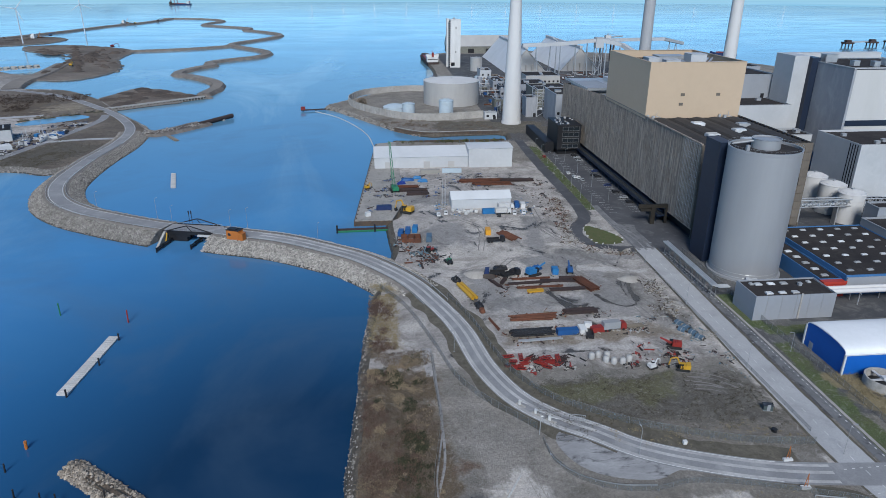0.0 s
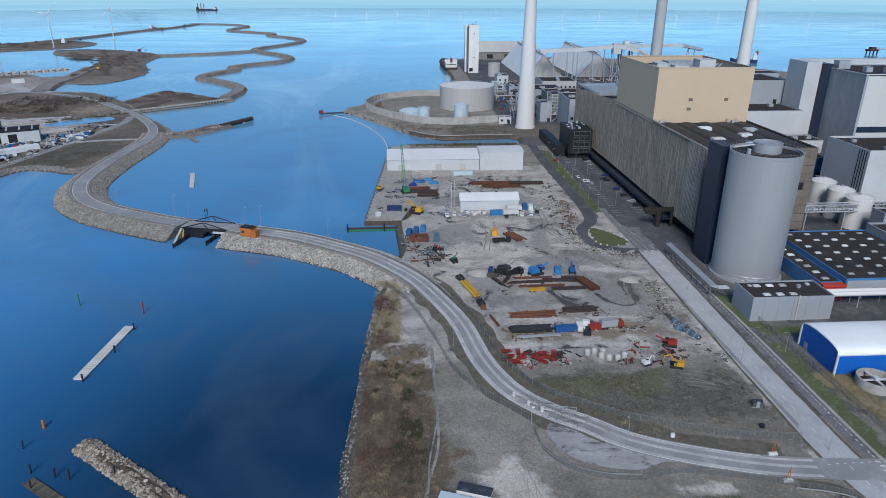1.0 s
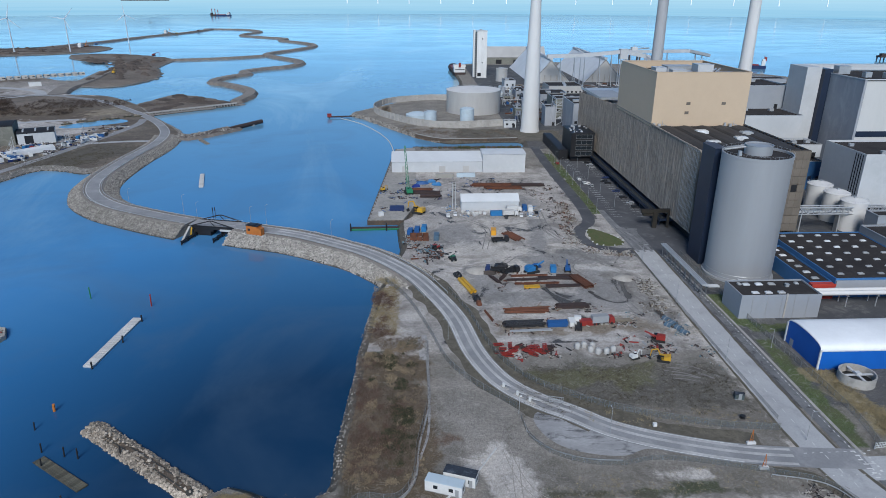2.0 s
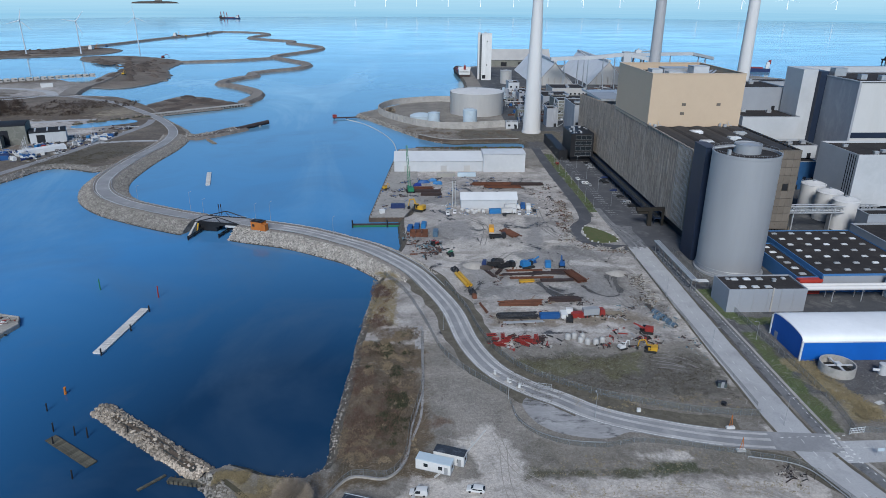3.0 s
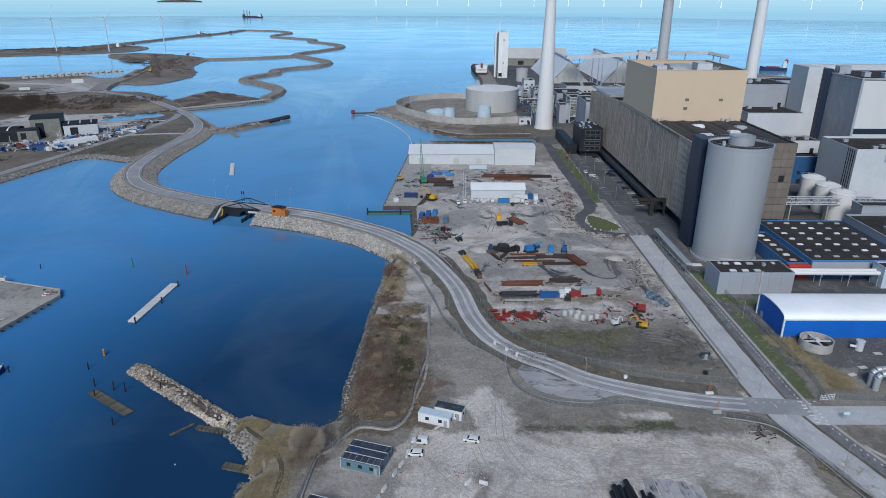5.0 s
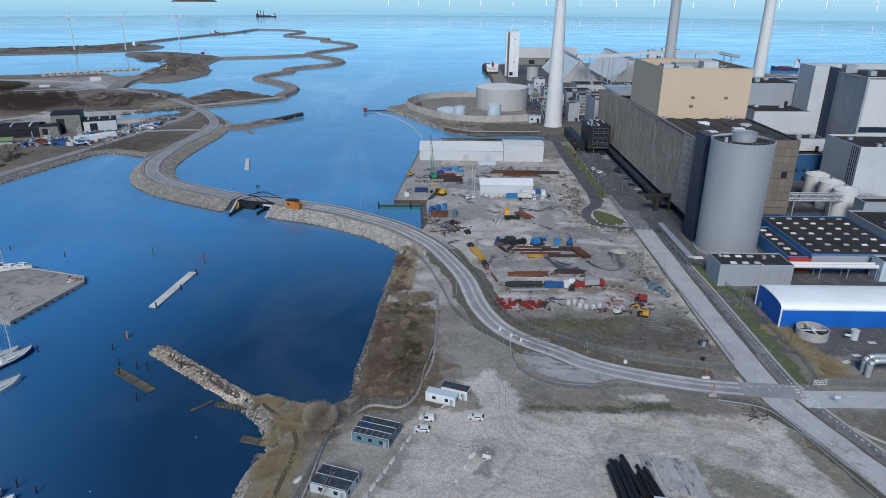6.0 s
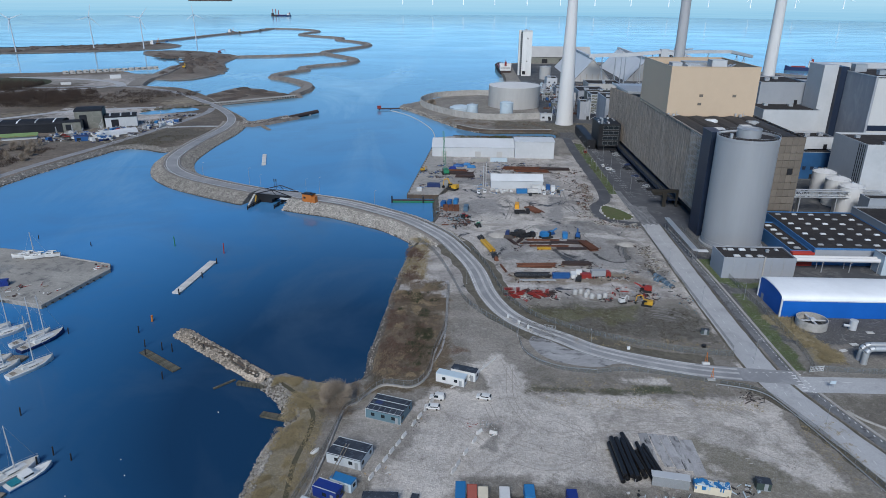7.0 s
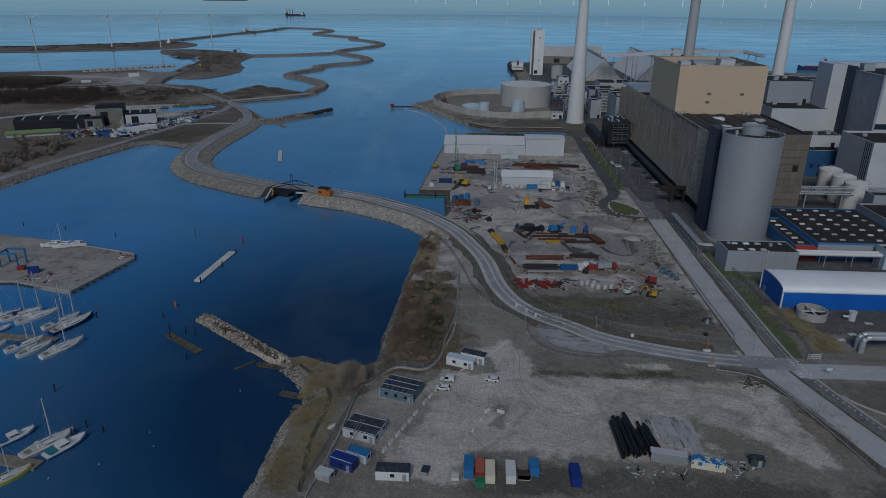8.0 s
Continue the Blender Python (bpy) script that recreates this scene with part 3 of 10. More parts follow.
# ---- causeway with its bridge ----
ROAD = [(128, 118, 0.1), (100, 121, 0.1), (79, 127, 0.1), (65, 133.5, 0.1), (56, 141, 0.1), (46, 148.5, 0.1), (37, 159.5, 0.1), (30.5, 177, 0.1), (26, 201, 0.2), (19, 221, 0.5), (9, 242, 1.0), (-8, 263, 1.5), (-25, 276, 1.9), (-46, 289, 2.3),
        (-69, 298, 2.6), (-84, 304, 2.7), (-99, 308, 2.7), (-116, 316, 2.5), (-137, 328, 2.3), (-158, 342, 2.1), (-176, 361, 2.0), (-188, 386, 1.9), (-193, 413, 1.7), (-195, 455, 1.4), (-194, 505, 1.0),
        (-200, 546, 0.6), (-215, 583, 0.4), (-243, 628, 0.3), (-290, 687, 0.2), (-327, 728, 0.2), (-367, 757, 0.2), (-415, 780, 0.2), (-470, 770, 0.2)]
road_path = curve(ROAD, 3.0)


def stretch_of(path, x0, x1):
    return [p for p in path if min(x0, x1) <= p.x <= max(x0, x1)]


BRIDGE_E, BRIDGE_W = -79.0, -102.0
for x0, x1, label in ((14, BRIDGE_E, "curved causeway bank faced with grey rip-rap"), (BRIDGE_W, -201.0, "curved causeway bank faced with grey rip-rap beyond the bridge")):
    way = [p for p in stretch_of(road_path, x0, x1) if p.y < 548]
    g = Geo()
    g.loft(strip(way, [(-6.5, -0.25), (-4.4, -0.1), (4.4, -0.1), (6.5, -0.25)]), False)
    g.f = [tuple(reversed(f)) for f in g.f]
    bank_ob = tagged(part("causeway", g, DIKE_TOP), label, "causeway", kind="structure")
    b = Geo()
    toe = []
    for i, p in enumerate(way):
        d = way[min(i + 1, len(way) - 1)] - way[max(i - 1, 0)]
        s = Vector((-d.y, d.x, 0)).normalized()
        toe.append((p, s))
    for sgn in (-1, 1):
        rings = [[p + s * sgn * 6.45 + Vector((0, 0, -0.22)), Vector((p.x + s.x * sgn * 14.5, p.y + s.y * sgn * 14.5, SEA_Z - 0.2)), Vector((p.x + s.x * sgn * 17, p.y + s.y * sgn * 17, SEA_Z - 2))] for p, s in toe]
        b.loft(rings, False)
    for p, s in (toe[0], toe[-1]):
        q = [p + s * o + Vector((0, 0, h)) for o, h in ((-6.5, -0.25), (6.5, -0.25))] + [Vector((p.x + s.x * o, p.y + s.y * o, SEA_Z - 2)) for o in (17, -17)]
        b.add(q, [(0, 1, 2, 3)])
    part("bank", b, BED, bank_ob)
    wet = Geo()
    for sgn in (-1, 1):
        wet.loft([[Vector((p.x + s.x * sgn * 13.3, p.y + s.y * sgn * 13.3, SEA_Z + 0.62)), Vector((p.x + s.x * sgn * 14.6, p.y + s.y * sgn * 14.6, SEA_Z - 0.12))] for p, s in toe], False)
    part("tide_mark", wet, WET_ROCK, bank_ob)
    rng, spots = random.Random(int(x0) + 300), []
    for _ in range(int(230 * len(way))):
        k, f = rng.randrange(len(toe) - 1), rng.random()
        p, s = toe[k][0].lerp(toe[k + 1][0], f), toe[k][1].lerp(toe[k + 1][1], f)
        sgn, w = rng.choice((-1, 1, 1)), rng.random()
        off = 6.8 + 7.0 * w
        z = p.z - 0.25 + (SEA_Z - p.z) * w * 0.9
        spots.append((p.x + s.x * sgn * off + rng.uniform(-0.6, 0.6), p.y + s.y * sgn * off + rng.uniform(-0.6, 0.6), z))
    g2 = Geo()
    scatter_stones(g2, spots, 0.45, 1.0, rng)
    part("riprap", g2, ROCK, bank_ob)["kind"] = "stuff"

road = tagged(part("road", ribbon([p for p in road_path if not BRIDGE_W < p.x < BRIDGE_E], 8.2, 0.0), ASPHALT), "grey two-lane asphalt road curving over the causeway", "road", kind="structure")
road.data.clear_geometry()
g = Geo()
for piece in (stretch_of(road_path, 130, BRIDGE_E), stretch_of(road_path, BRIDGE_W, -500)):
    h = ribbon(piece, 8.2, 0.0)
    g.add(h.v, h.f)
road.data.from_pydata(g.v, [], g.f)
g = Geo()
for side in (-3.6, 3.6):
    for piece in (stretch_of(road_path, 98, BRIDGE_E), stretch_of(road_path, BRIDGE_W, -500)):
        h = ribbon(piece, 0.24, 0.02, side)
        g.add(h.v, h.f)
part("edge_line", g, LINE, road)
# light wheel tracks and dust
DUSTY = surf("road_dust", (0.52, 0.51, 0.50), (0.32, 0.315, 0.31), 0.12, 1.0, 0.95)
g = Geo()
for side, w in ((-0.4, 1.1), (2.9, 1.0), (-2.9, 0.9)):
    h = ribbon(stretch_of(road_path, 112, -60), w, 0.012, side)
    g.add(h.v, h.f)
part("tyre_track", g, DUSTY, road)
# weedy earth shoulders, ragged along their outer edge
SHOULDER = surf("weedy_shoulder", (0.165, 0.145, 0.115), (0.085, 0.077, 0.06), 0.25, 1.3, 0.95, bump=0.6, stain=(0.06, 0.06, 0.04), amount=0.7)
for sgn, near, far_edge, label in ((-1, 4.15, 9.5, "dark weedy shoulder between the road and the fence"), (1, 4.15, 7.6, "weedy shoulder on the scrub side of the road")):
    rings, way = [], stretch_of(road_path, 62 if sgn > 0 else 104, 4)
    for i, p in enumerate(way):
        d = way[min(i + 1, len(way) - 1)] - way[max(i - 1, 0)]
        s = Vector((-d.y, d.x, 0)).normalized() * -sgn
        o = far_edge + 2.6 * noise.noise(Vector((p.x * 0.11, p.y * 0.11, sgn)))
        s = -s
        rings.append([Vector((p.x + s.x * near, p.y + s.y * near, p.z - 0.02)), Vector((p.x + s.x * o, p.y + s.y * o, min(p.z, 0.1) - 0.07))])
    g = Geo()
    g.loft(rings, False)
    if sgn > 0:
        g.f = [tuple(reversed(f)) for f in g.f]
    tagged(part("shoulder", g, SHOULDER), label, "verge", kind="structure")
# layby beside the gate
lay = [(44, 139), (46, 131), (51, 125.5), (59, 122.5), (66, 122), (72, 124.5), (79, 123.2), (66, 129), (56, 137), (48, 143)]
g = Geo()
rim = curve(lay, 1.5, True)
g.add([(p.x, p.y, 0.07) for p in rim], [tuple(range(len(rim)))])
tagged(part("layby", g, surf("scuffed_asphalt", (0.38, 0.375, 0.375), (0.25, 0.247, 0.25), 0.10, 0.9, 0.9, stretch=(0.5, 1.3, 1), stain=(0.045, 0.045, 0.05), amount=0.95)), "pale worn asphalt layby beside the road", "road", kind="structure")

# straight road past the plant, its crossing and cycle track
g = Geo()
main_way = [Vector((x, y, 0.08)) for x, y in ((142, 36), (131.5, 72), (122.5, 100), (118.3, 120), (117.8, 150), (118.2, 200), (119.0, 240), (119.4, 268))]
main_way = curve(main_way, 4.0)
g = ribbon(main_way, 10.0, 0.0)
h = ribbon(curve([Vector((121, 114.5, 0.085)), Vector((160, 114.5, 0.085)), Vector((240, 113, 0.085))], 4.0), 9.0, 0.0)
g.add(h.v, h.f)
straight = tagged(part("road", g, PALE_ASPHALT), "straight pale asphalt road past the plant", "road", kind="structure")
g = Geo()
for k in range(40):
    y = 62 + 5.2 * k
    q = [p for p in main_way if p.y >= y]
    if q:
        g.box(q[0].x + 0.1, y, 0.085, 0.14, 1.8, 0.02)
part("lane_mark", g, LINE, straight)
rng, g = random.Random(15), Geo()
for side in (-1, 1):
    rings = []
    for p, q in zip(curve(main_way, 1.5), strip(curve(main_way, 1.5), [(side, 0.0)])):
        out = (q[0] - p).normalized()
        rings.append([p + out * (4.75 - 0.5 * max(0.0, noise.noise(Vector((p.x * 0.3, p.y * 0.05, side)))) + rng.uniform(-0.1, 0.1)) + Vector((0, 0, 0.012)), p + out * 5.5 + Vector((0, 0, 0.012))])
    h = Geo().loft(rings if side > 0 else [list(reversed(r)) for r in rings], False)
    g.add(h.v, [tuple(reversed(f)) for f in h.f])
part("dirt_edge", g, SHOULDER, straight)
track_way = curve([Vector((145, 60, 0.075)), Vector((135.5, 85, 0.075)), Vector((128.4, 108, 0.075)), Vector((126, 125, 0.075)), Vector((126, 200, 0.075)), Vector((124.5, 262, 0.075))], 4.0)
cycle = tagged(part("cycle_track", ribbon(track_way, 3.4, 0.0), PATCHED), "dark asphalt cycle track with a dashed white line", "path", kind="structure")
g = Geo()
for i, p in enumerate(curve(track_way, 1.0)):
    if i % 2 == 0:
        g.box(p.x + 0.9, p.y, 0.08, 0.26, 0.8, 0.03)
part("dash", g, LINE, cycle)
g = ribbon(track_way, 1.0, -0.01, -2.5)
part("kerb", g, CONCRETE, cycle)

north_way = curve([Vector((119.4, 267.8, 0.08)), Vector((119.4, 280, 0.08)), Vector((119, 292, 0.08)), Vector((121, 300, 0.08))], 4.0)
tagged(part("road", ribbon(north_way, 10.0, 0.0), PATCHED), "dark broken asphalt where the road meets the car park", "road", kind="structure")
# weedy verge and kerb beside the gravel field
edge = curve([Vector((102, 115.2, 0.045)), Vector((111, 112.6, 0.045)), Vector((116.2, 104, 0.045)), Vector((121, 88, 0.045)), Vector((127, 68, 0.045)), Vector((136, 38, 0.045))], 2.0)
rings = []
for p, q in zip(edge, strip(edge, [(-1.0, 0), (1, 0)])):
    side = (q[0] - q[1]).normalized()
    rings.append([p + side * (2.2 + 2.2 * noise.noise(Vector((p.x * 0.2, p.y * 0.2, 4)))), p - side * 1.0])
g = Geo()
g.loft(rings, False)
tagged(part("verge", g, SHOULDER), "dark weedy verge between gravel field and road", "verge", kind="structure")
# give-way marks at the crossing
g = Geo()
for k in range(9):
    g.box(113.5 + 2.2 * k, 120.9 + 0.05 * k, 0.13, 0.8, 0.18, 0.012)
    g.box(114.0 + 2.0 * k, 112.2, 0.13, 0.5, 0.16, 0.012)
for k in range(7):
    g.box(126.6 + 0.3 * (k % 2), 111 + 1.7 * k, 0.13, 1.3, 0.45, 0.012)
    g.box(129.2 + 0.3 * (k % 2), 110 + 1.7 * k, 0.13, 0.6, 0.6, 0.012)
for k in range(14):
    g.box(128 + 7 * k, 116.2 - 0.02 * k, 0.13, 3.2, 0.16, 0.012)
part("crossing_mark", g, LINE, straight)

# car park and the road along the verge
g = Geo()
g.add([(x, y, 0.05) for x, y in ((124.6, 262), (145, 262), (145, 500), (118, 505), (116, 460), (113.8, 300), (114.5, 272), (118, 268.1))], [tuple(range(8))])
car_park = tagged(part("car_park", g, WORN_ASPHALT), "dark asphalt car park with painted bays", "car park", kind="structure")
g = Geo()
for k in range(34):
    g.box(134.5, 318 + 4.2 * k, 0.055, 5.0, 0.12, 0.012)
    g.box(121.5, 318 + 4.2 * k, 0.055, 4.6, 0.12, 0.012)
part("bay_line", g, LINE, car_park)
g = Geo()
for dx, w in ((-3.2, 1.3), (0.2, 1.0), (3.4, 1.5)):
    h = ribbon(curve([Vector((119.2 + dx, 266, 0.075)), Vector((118.4 + 0.8 * dx, 282, 0.075)), Vector((115.6 + 0.4 * dx, 302, 0.075)), Vector((115.2 + 0.3 * dx, 330, 0.075))], 2.0), w, 0.012)
    g.add(h.v, h.f)
part("tyre_track", g, TRODDEN, car_park)
side_way = curve([Vector((118, 268, 0.06)), Vector((108, 268, 0.06)), Vector((98, 274, 0.06)), Vector((93, 287, 0.06)), Vector((97, 300, 0.06)), Vector((104, 312, 0.06)), Vector((106, 345, 0.06)), Vector((105, 420, 0.06)), Vector((106, 490, 0.06))], 3.0)
tagged(part("road", ribbon(side_way, 6.6, 0.0), WORN_ASPHALT), "dark worn side road looping round a grass island", "road", kind="structure")

# quay
g = Geo()
g.prism([(-14, 317), (5, 317), (12, 345), (12, 492), (-3, 486)], -5.0, 0.12)
quay = tagged(part("quay", g, QUAY), "worn concrete quay with a rusty sheet-pile wall", "quay", kind="structure")
g = Geo()
a, b = Vector((-14.15, 316.8)), Vector((-3.2, 486))
for i in range(140):
    p = a.lerp(b, i / 139)
    g.box(p.x - (0.25 if i % 2 else 0.0), p.y, -5, 0.5, 1.22, 4.7)
for i in range(16):
    g.box(-13.6 + 1.2 * i, 316.8 - (0.25 if i % 2 else 0), -5, 1.2, 0.5, 4.7)
part("sheet_pile", g, SHEETPILE, quay)
g = Geo()
for i in range(28):
    p = a.lerp(b, (i + 0.5) / 28)
    g.lathe(p.x + 0.7, p.y, [(0.3, 0.1), (0.22, 0.5), (0.34, 0.55), (0.34, 0.7)], 8)
part("bollard", g, SHEETPILE, quay)

# ---- the power station ----
TAN = surf("tan_cladding", (0.50, 0.380, 0.268), (0.485, 0.37, 0.26), 0.015, 0.15, 0.55, bump=0.02, spec=0.3, fleck=0.12)
FIN = surf("weathered_fin", (0.345, 0.295, 0.248), (0.235, 0.200, 0.170), 0.35, 0.9, 0.8, stretch=(1, 1, 0.15), bump=0.2, stain=(0.30, 0.275, 0.245), amount=0.3, island=0.3)
PANEL = surf("facade_panel", (0.18, 0.15, 0.12), (0.115, 0.10, 0.085), 0.1, 0.7, 0.8, stretch=(1, 1, 0.3), bump=0.2, stain=(0.12, 0.11, 0.095), amount=0.5, spread=0.12)
ROOFING = surf("roofing_felt", (0.030, 0.028, 0.029), (0.048, 0.043, 0.042), 0.07, 0.9, 0.9, bump=0.2, stain=(0.075, 0.07, 0.066), amount=0.4, spec=0.12)
NAVY = surf("navy_cladding", (0.020, 0.030, 0.055), (0.015, 0.023, 0.042), 0.05, 0.5, 0.4, bump=0.02, fleck=0.12)
BLACK = surf("black_cladding", (0.012, 0.012, 0.014), (0.018, 0.018, 0.02), 0.1, 0.8, 0.5, bump=0.05, fleck=0.12)
STEEL = surf("grey_steel_cladding", (0.35, 0.357, 0.37), (0.305, 0.312, 0.325), 0.03, 0.3, 0.42, 0.25, 0.02, (1, 1, 0.15), stain=(0.33, 0.34, 0.36), amount=0.4, fleck=0.12)
GALV = surf("galvanised_steel", (0.50, 0.51, 0.52), (0.42, 0.43, 0.44), 0.3, 2.0, 0.45, 0.5, 0.05, fleck=0.12)
GREY_CLAD = surf("grey_cladding", (0.29, 0.305, 0.33), (0.255, 0.27, 0.295), 0.06, 0.6, 0.6, bump=0.04, stain=(0.25, 0.26, 0.28), amount=0.3, fleck=0.12)
WHITE_CLAD = surf("white_cladding", (0.47, 0.48, 0.49), (0.415, 0.425, 0.435), 0.05, 0.5, 0.5, bump=0.03, stain=(0.55, 0.55, 0.55), amount=0.3, fleck=0.12)
WHITE_WALL = surf("white_render", (0.54, 0.53, 0.52), (0.48, 0.475, 0.46), 0.03, 0.4, 0.7, stretch=(1, 1, 0.2), bump=0.05, stain=(0.5, 0.48, 0.45), amount=0.35, fleck=0.12)
BARE_WALL = surf("bare_concrete_wall", (0.33, 0.345, 0.37), (0.25, 0.26, 0.285), 0.05, 0.35, 0.75, stretch=(1, 1, 0.4), bump=0.1, stain=(0.42, 0.43, 0.45), amount=0.5, fleck=0.12)
BLUE_CLAD = surf("blue_cladding", (0.06, 0.17, 0.36), (0.05, 0.145, 0.31), 0.08, 0.8, 0.5, bump=0.03, fleck=0.12)
BRIGHT_BLUE = surf("blue_tarpaulin", (0.010, 0.105, 0.42), (0.008, 0.088, 0.36), 0.08, 0.7, 0.5, bump=0.03, fleck=0.12)
FABRIC_WHITE = surf("white_roof_fabric", (0.78, 0.79, 0.80), (0.70, 0.71, 0.72), 0.06, 0.5, 0.5, bump=0.03, fleck=0.12)
WHITE_TARP = surf("white_tarpaulin", (0.56, 0.57, 0.58), (0.50, 0.51, 0.52), 0.06, 0.5, 0.5, bump=0.03, fleck=0.12)
RED_PAINT = paint("red_paint", (0.42, 0.05, 0.035))
SKYLIGHT = surf("skylight_dome", (0.50, 0.51, 0.515), (0.36, 0.37, 0.375), 0.5, 2.0, 0.35, bump=0.02, spread=0.5, fleck=0.12)
GLASS_DARK = paint("dark_glass", (0.02, 0.025, 0.03), 0.08, 0.0, 0.05)
TANK_WHITE = surf("tank_paint", (0.40, 0.39, 0.375), (0.34, 0.333, 0.32), 0.04, 0.4, 0.55, stretch=(1, 1, 0.2), bump=0.03, stain=(0.42, 0.40, 0.37), amount=0.4, fleck=0.12)
TANK_BLUE = surf("pale_blue_tank_paint", (0.45, 0.53, 0.58), (0.38, 0.45, 0.50), 0.06, 0.6, 0.5, bump=0.03, stain=(0.32, 0.35, 0.37), amount=0.4, fleck=0.12)


def walls(x0, x1, y0, y1, z0, z1, t=0.4):
    """Four walls with thickness round a box."""
    outer = [(x0, y0), (x1, y0), (x1, y1), (x0, y1)]
    inner = [(x0 + t, y0 + t), (x1 - t, y0 + t), (x1 - t, y1 - t), (x0 + t, y1 - t)]
    pts = [(x, y, z) for ring, z in ((outer, z0), (outer, z1), (inner, z1), (inner, z0)) for x, y in ring]
    faces = [(4 * k + i, 4 * k + (i + 1) % 4, 4 * ((k + 1) % 4) + (i + 1) % 4, 4 * ((k + 1) % 4) + i) for k in range(4) for i in range(4)]
    return Geo().add(pts, faces)


def skylights(parent, xs, ys, z, sx, sy):
    first = None
    for x in xs:
        for y in ys:
            if first is None:
                g = Geo()
                g.loft([[(a * sx / 2 * k, b * sy / 2 * k, h) for a, b in ((-1, -1), (1, -1), (1, 1), (-1, 1))] for k, h in ((1, 0), (1, 0.35), (0.7, 0.6))])
                first = part("skylight", g, SKYLIGHT, parent)
                first.location = (x, y, z)
            else:
                o = first.copy()
                scene.collection.objects.link(o)
                o.location = (x, y, z)


def vent_box(parent, x, y, z, sx, sy, sz, material=None):
    """A rooftop unit: a casing with a lid and a louvre band."""
    g = Geo()
    g.box(x, y, z, sx, sy, sz).box(x, y, z + sz, sx + 0.3, sy + 0.3, 0.15).box(x, y, z + sz * 0.35, sx + 0.12, sy * 0.7, sz * 0.3)
    return part("roof_unit", g, material or GALV, parent)


def turbine_hall():
    x0, x1, y0, y1, y2 = 142, 195, 273.8, 406, 505
    h = thing("turbine_hall", 0, 0, 0, 0, "long brown turbine hall clad in weathered vertical fins", "power station")
    g = walls(x0 + 0.9, x1, y0 + 0.5, y1, 6.5, 46)
    w = walls(x0 + 0.9, x1, y1, y2, 6.5, 40.2)
    g.add(w.v, w.f)
    part("wall", g, PANEL, h)
    base = Geo()
    base.span(x0 + 5, x1 - 1, y0 + 4, y2, 0, 6.5)
    part("plinth", base, BLACK, h, "black recessed ground floor")
    g = Geo()
    g.span(x0 + 1.3, x1 - 0.4, y0 + 0.9, y1 - 0.4, 44.4, 44.8).span(x0 + 1.3, x1 - 0.4, y1, y2 - 0.4, 36.6, 37.0)
    part("roof", g, ROOFING, h)
    # fins of the long west side
    g = Geo()
    rng = random.Random(3)
    y = y0 + 0.2
    while y < y2:
        top = 46.6 if y < y1 else 46.4 - 5.6 * (y - y1) / (y2 - y1)
        z, cuts = 6.2 + rng.uniform(-0.5, 0.9), sorted(rng.uniform(9, top - 3) for _ in range(6)) + [top + rng.uniform(-0.6, 0.2)]
        for c in cuts:
            d = rng.uniform(0.25, 0.42)
            g.span(x0 + 0.95 - d, x0 + 0.95, y, y + 0.40, z, c - 0.06)
            z = c
        y += 0.52
    fins = part("fin", g, FIN, h)
    fins["kind"] = "stuff"
    g = Geo()
    g.span(x0 + 0.4, x0 + 0.92, y0 + 0.1, y2, 6.2, 6.5)
    g.span(x0 + 0.2, x0 + 0.92, y0 + 0.1, y1, 45.9, 46.5)
    part("rail", g, FIN, h)
    # dark ledge above the car park
    g = Geo()
    g.span(x0 - 4.0, x0 + 5, 300, 470, 3.6, 4.3).span(x0 - 4.2, x0 - 3.9, 300, 470, 3.2, 4.9)
    for k in range(28):
        g.box(x0 - 3.4, 303 + 6.1 * k, 0, 0.4, 0.4, 3.6)
    part("canopy", g, NAVY, h, "dark canopy along the foot of the hall")
    # panels of the south end
    proto = Geo().box(0, 0, 0, 2.98, 0.34, 3.74)
    me = proto.mesh("panel")
    me.materials.append(PANEL)
    for i in range(17):
        for k in range(10):
            if (i, k) in ((15, 5),):
                continue
            o = new("panel", me)
            o.parent = h
            o.location = (x0 + 2.0 + 3.05 * i, y0 + 0.34, 6.9 + 3.88 * k)
    g = Geo().box(x0 + 2.0 + 3.05 * 15, y0 + 0.3, 26.4, 2.6, 0.2, 3.3)
    part("louvre", g, BLACK, h, "dark ventilation louvre")
    # roof: dark barrel strips and pale lights
    g = Geo()
    for k in range(5):
        x = x0 + 7.5 + 10.2 * k
        g.loft([[(x - 4.0, yy, 44.8), (x - 3.4, yy, 45.4), (x, yy, 45.9), (x + 3.4, yy, 45.4), (x + 4.0, yy, 44.8)] for yy in (y0 + 5, 338)], True)
    part("roof_ridge", g, surf("roof_sheet", (0.06, 0.058, 0.058), (0.042, 0.04, 0.04), 0.1, 0.8, 0.7, spec=0.15), h)
    for x, y in ((163, 322), (185, 318), (158, 296), (176, 305), (170, 285)):
        part("roof_light", Geo().box(x, y, 44.8, 6.0, 4.2, 1.3).box(x, y, 46.1, 5.4, 3.6, 0.3), SKYLIGHT, h)
    repeat("vent", Geo().box(0, 0, 0, 0.9, 1.6, 1.2).box(0, 0, 1.2, 1.1, 1.8, 0.12), BLACK, h, [(x1 - 1.5, y0 + 6 + 4 * k, 44.8, 0) for k in range(15)])
    # plant on the low north roof
    for x, y, sx, sy, sz, m in ((154, 470, 20, 40, 7, GREY_CLAD), (176, 480, 14, 24, 10, WHITE_CLAD), (168, 445, 30, 8, 4, GALV), (150, 430, 8, 16, 3, GALV), (185, 440, 10, 20, 6, GREY_CLAD)):
        vent_box(h, x, y, 37, sx, sy, sz, m)
    g = Geo()
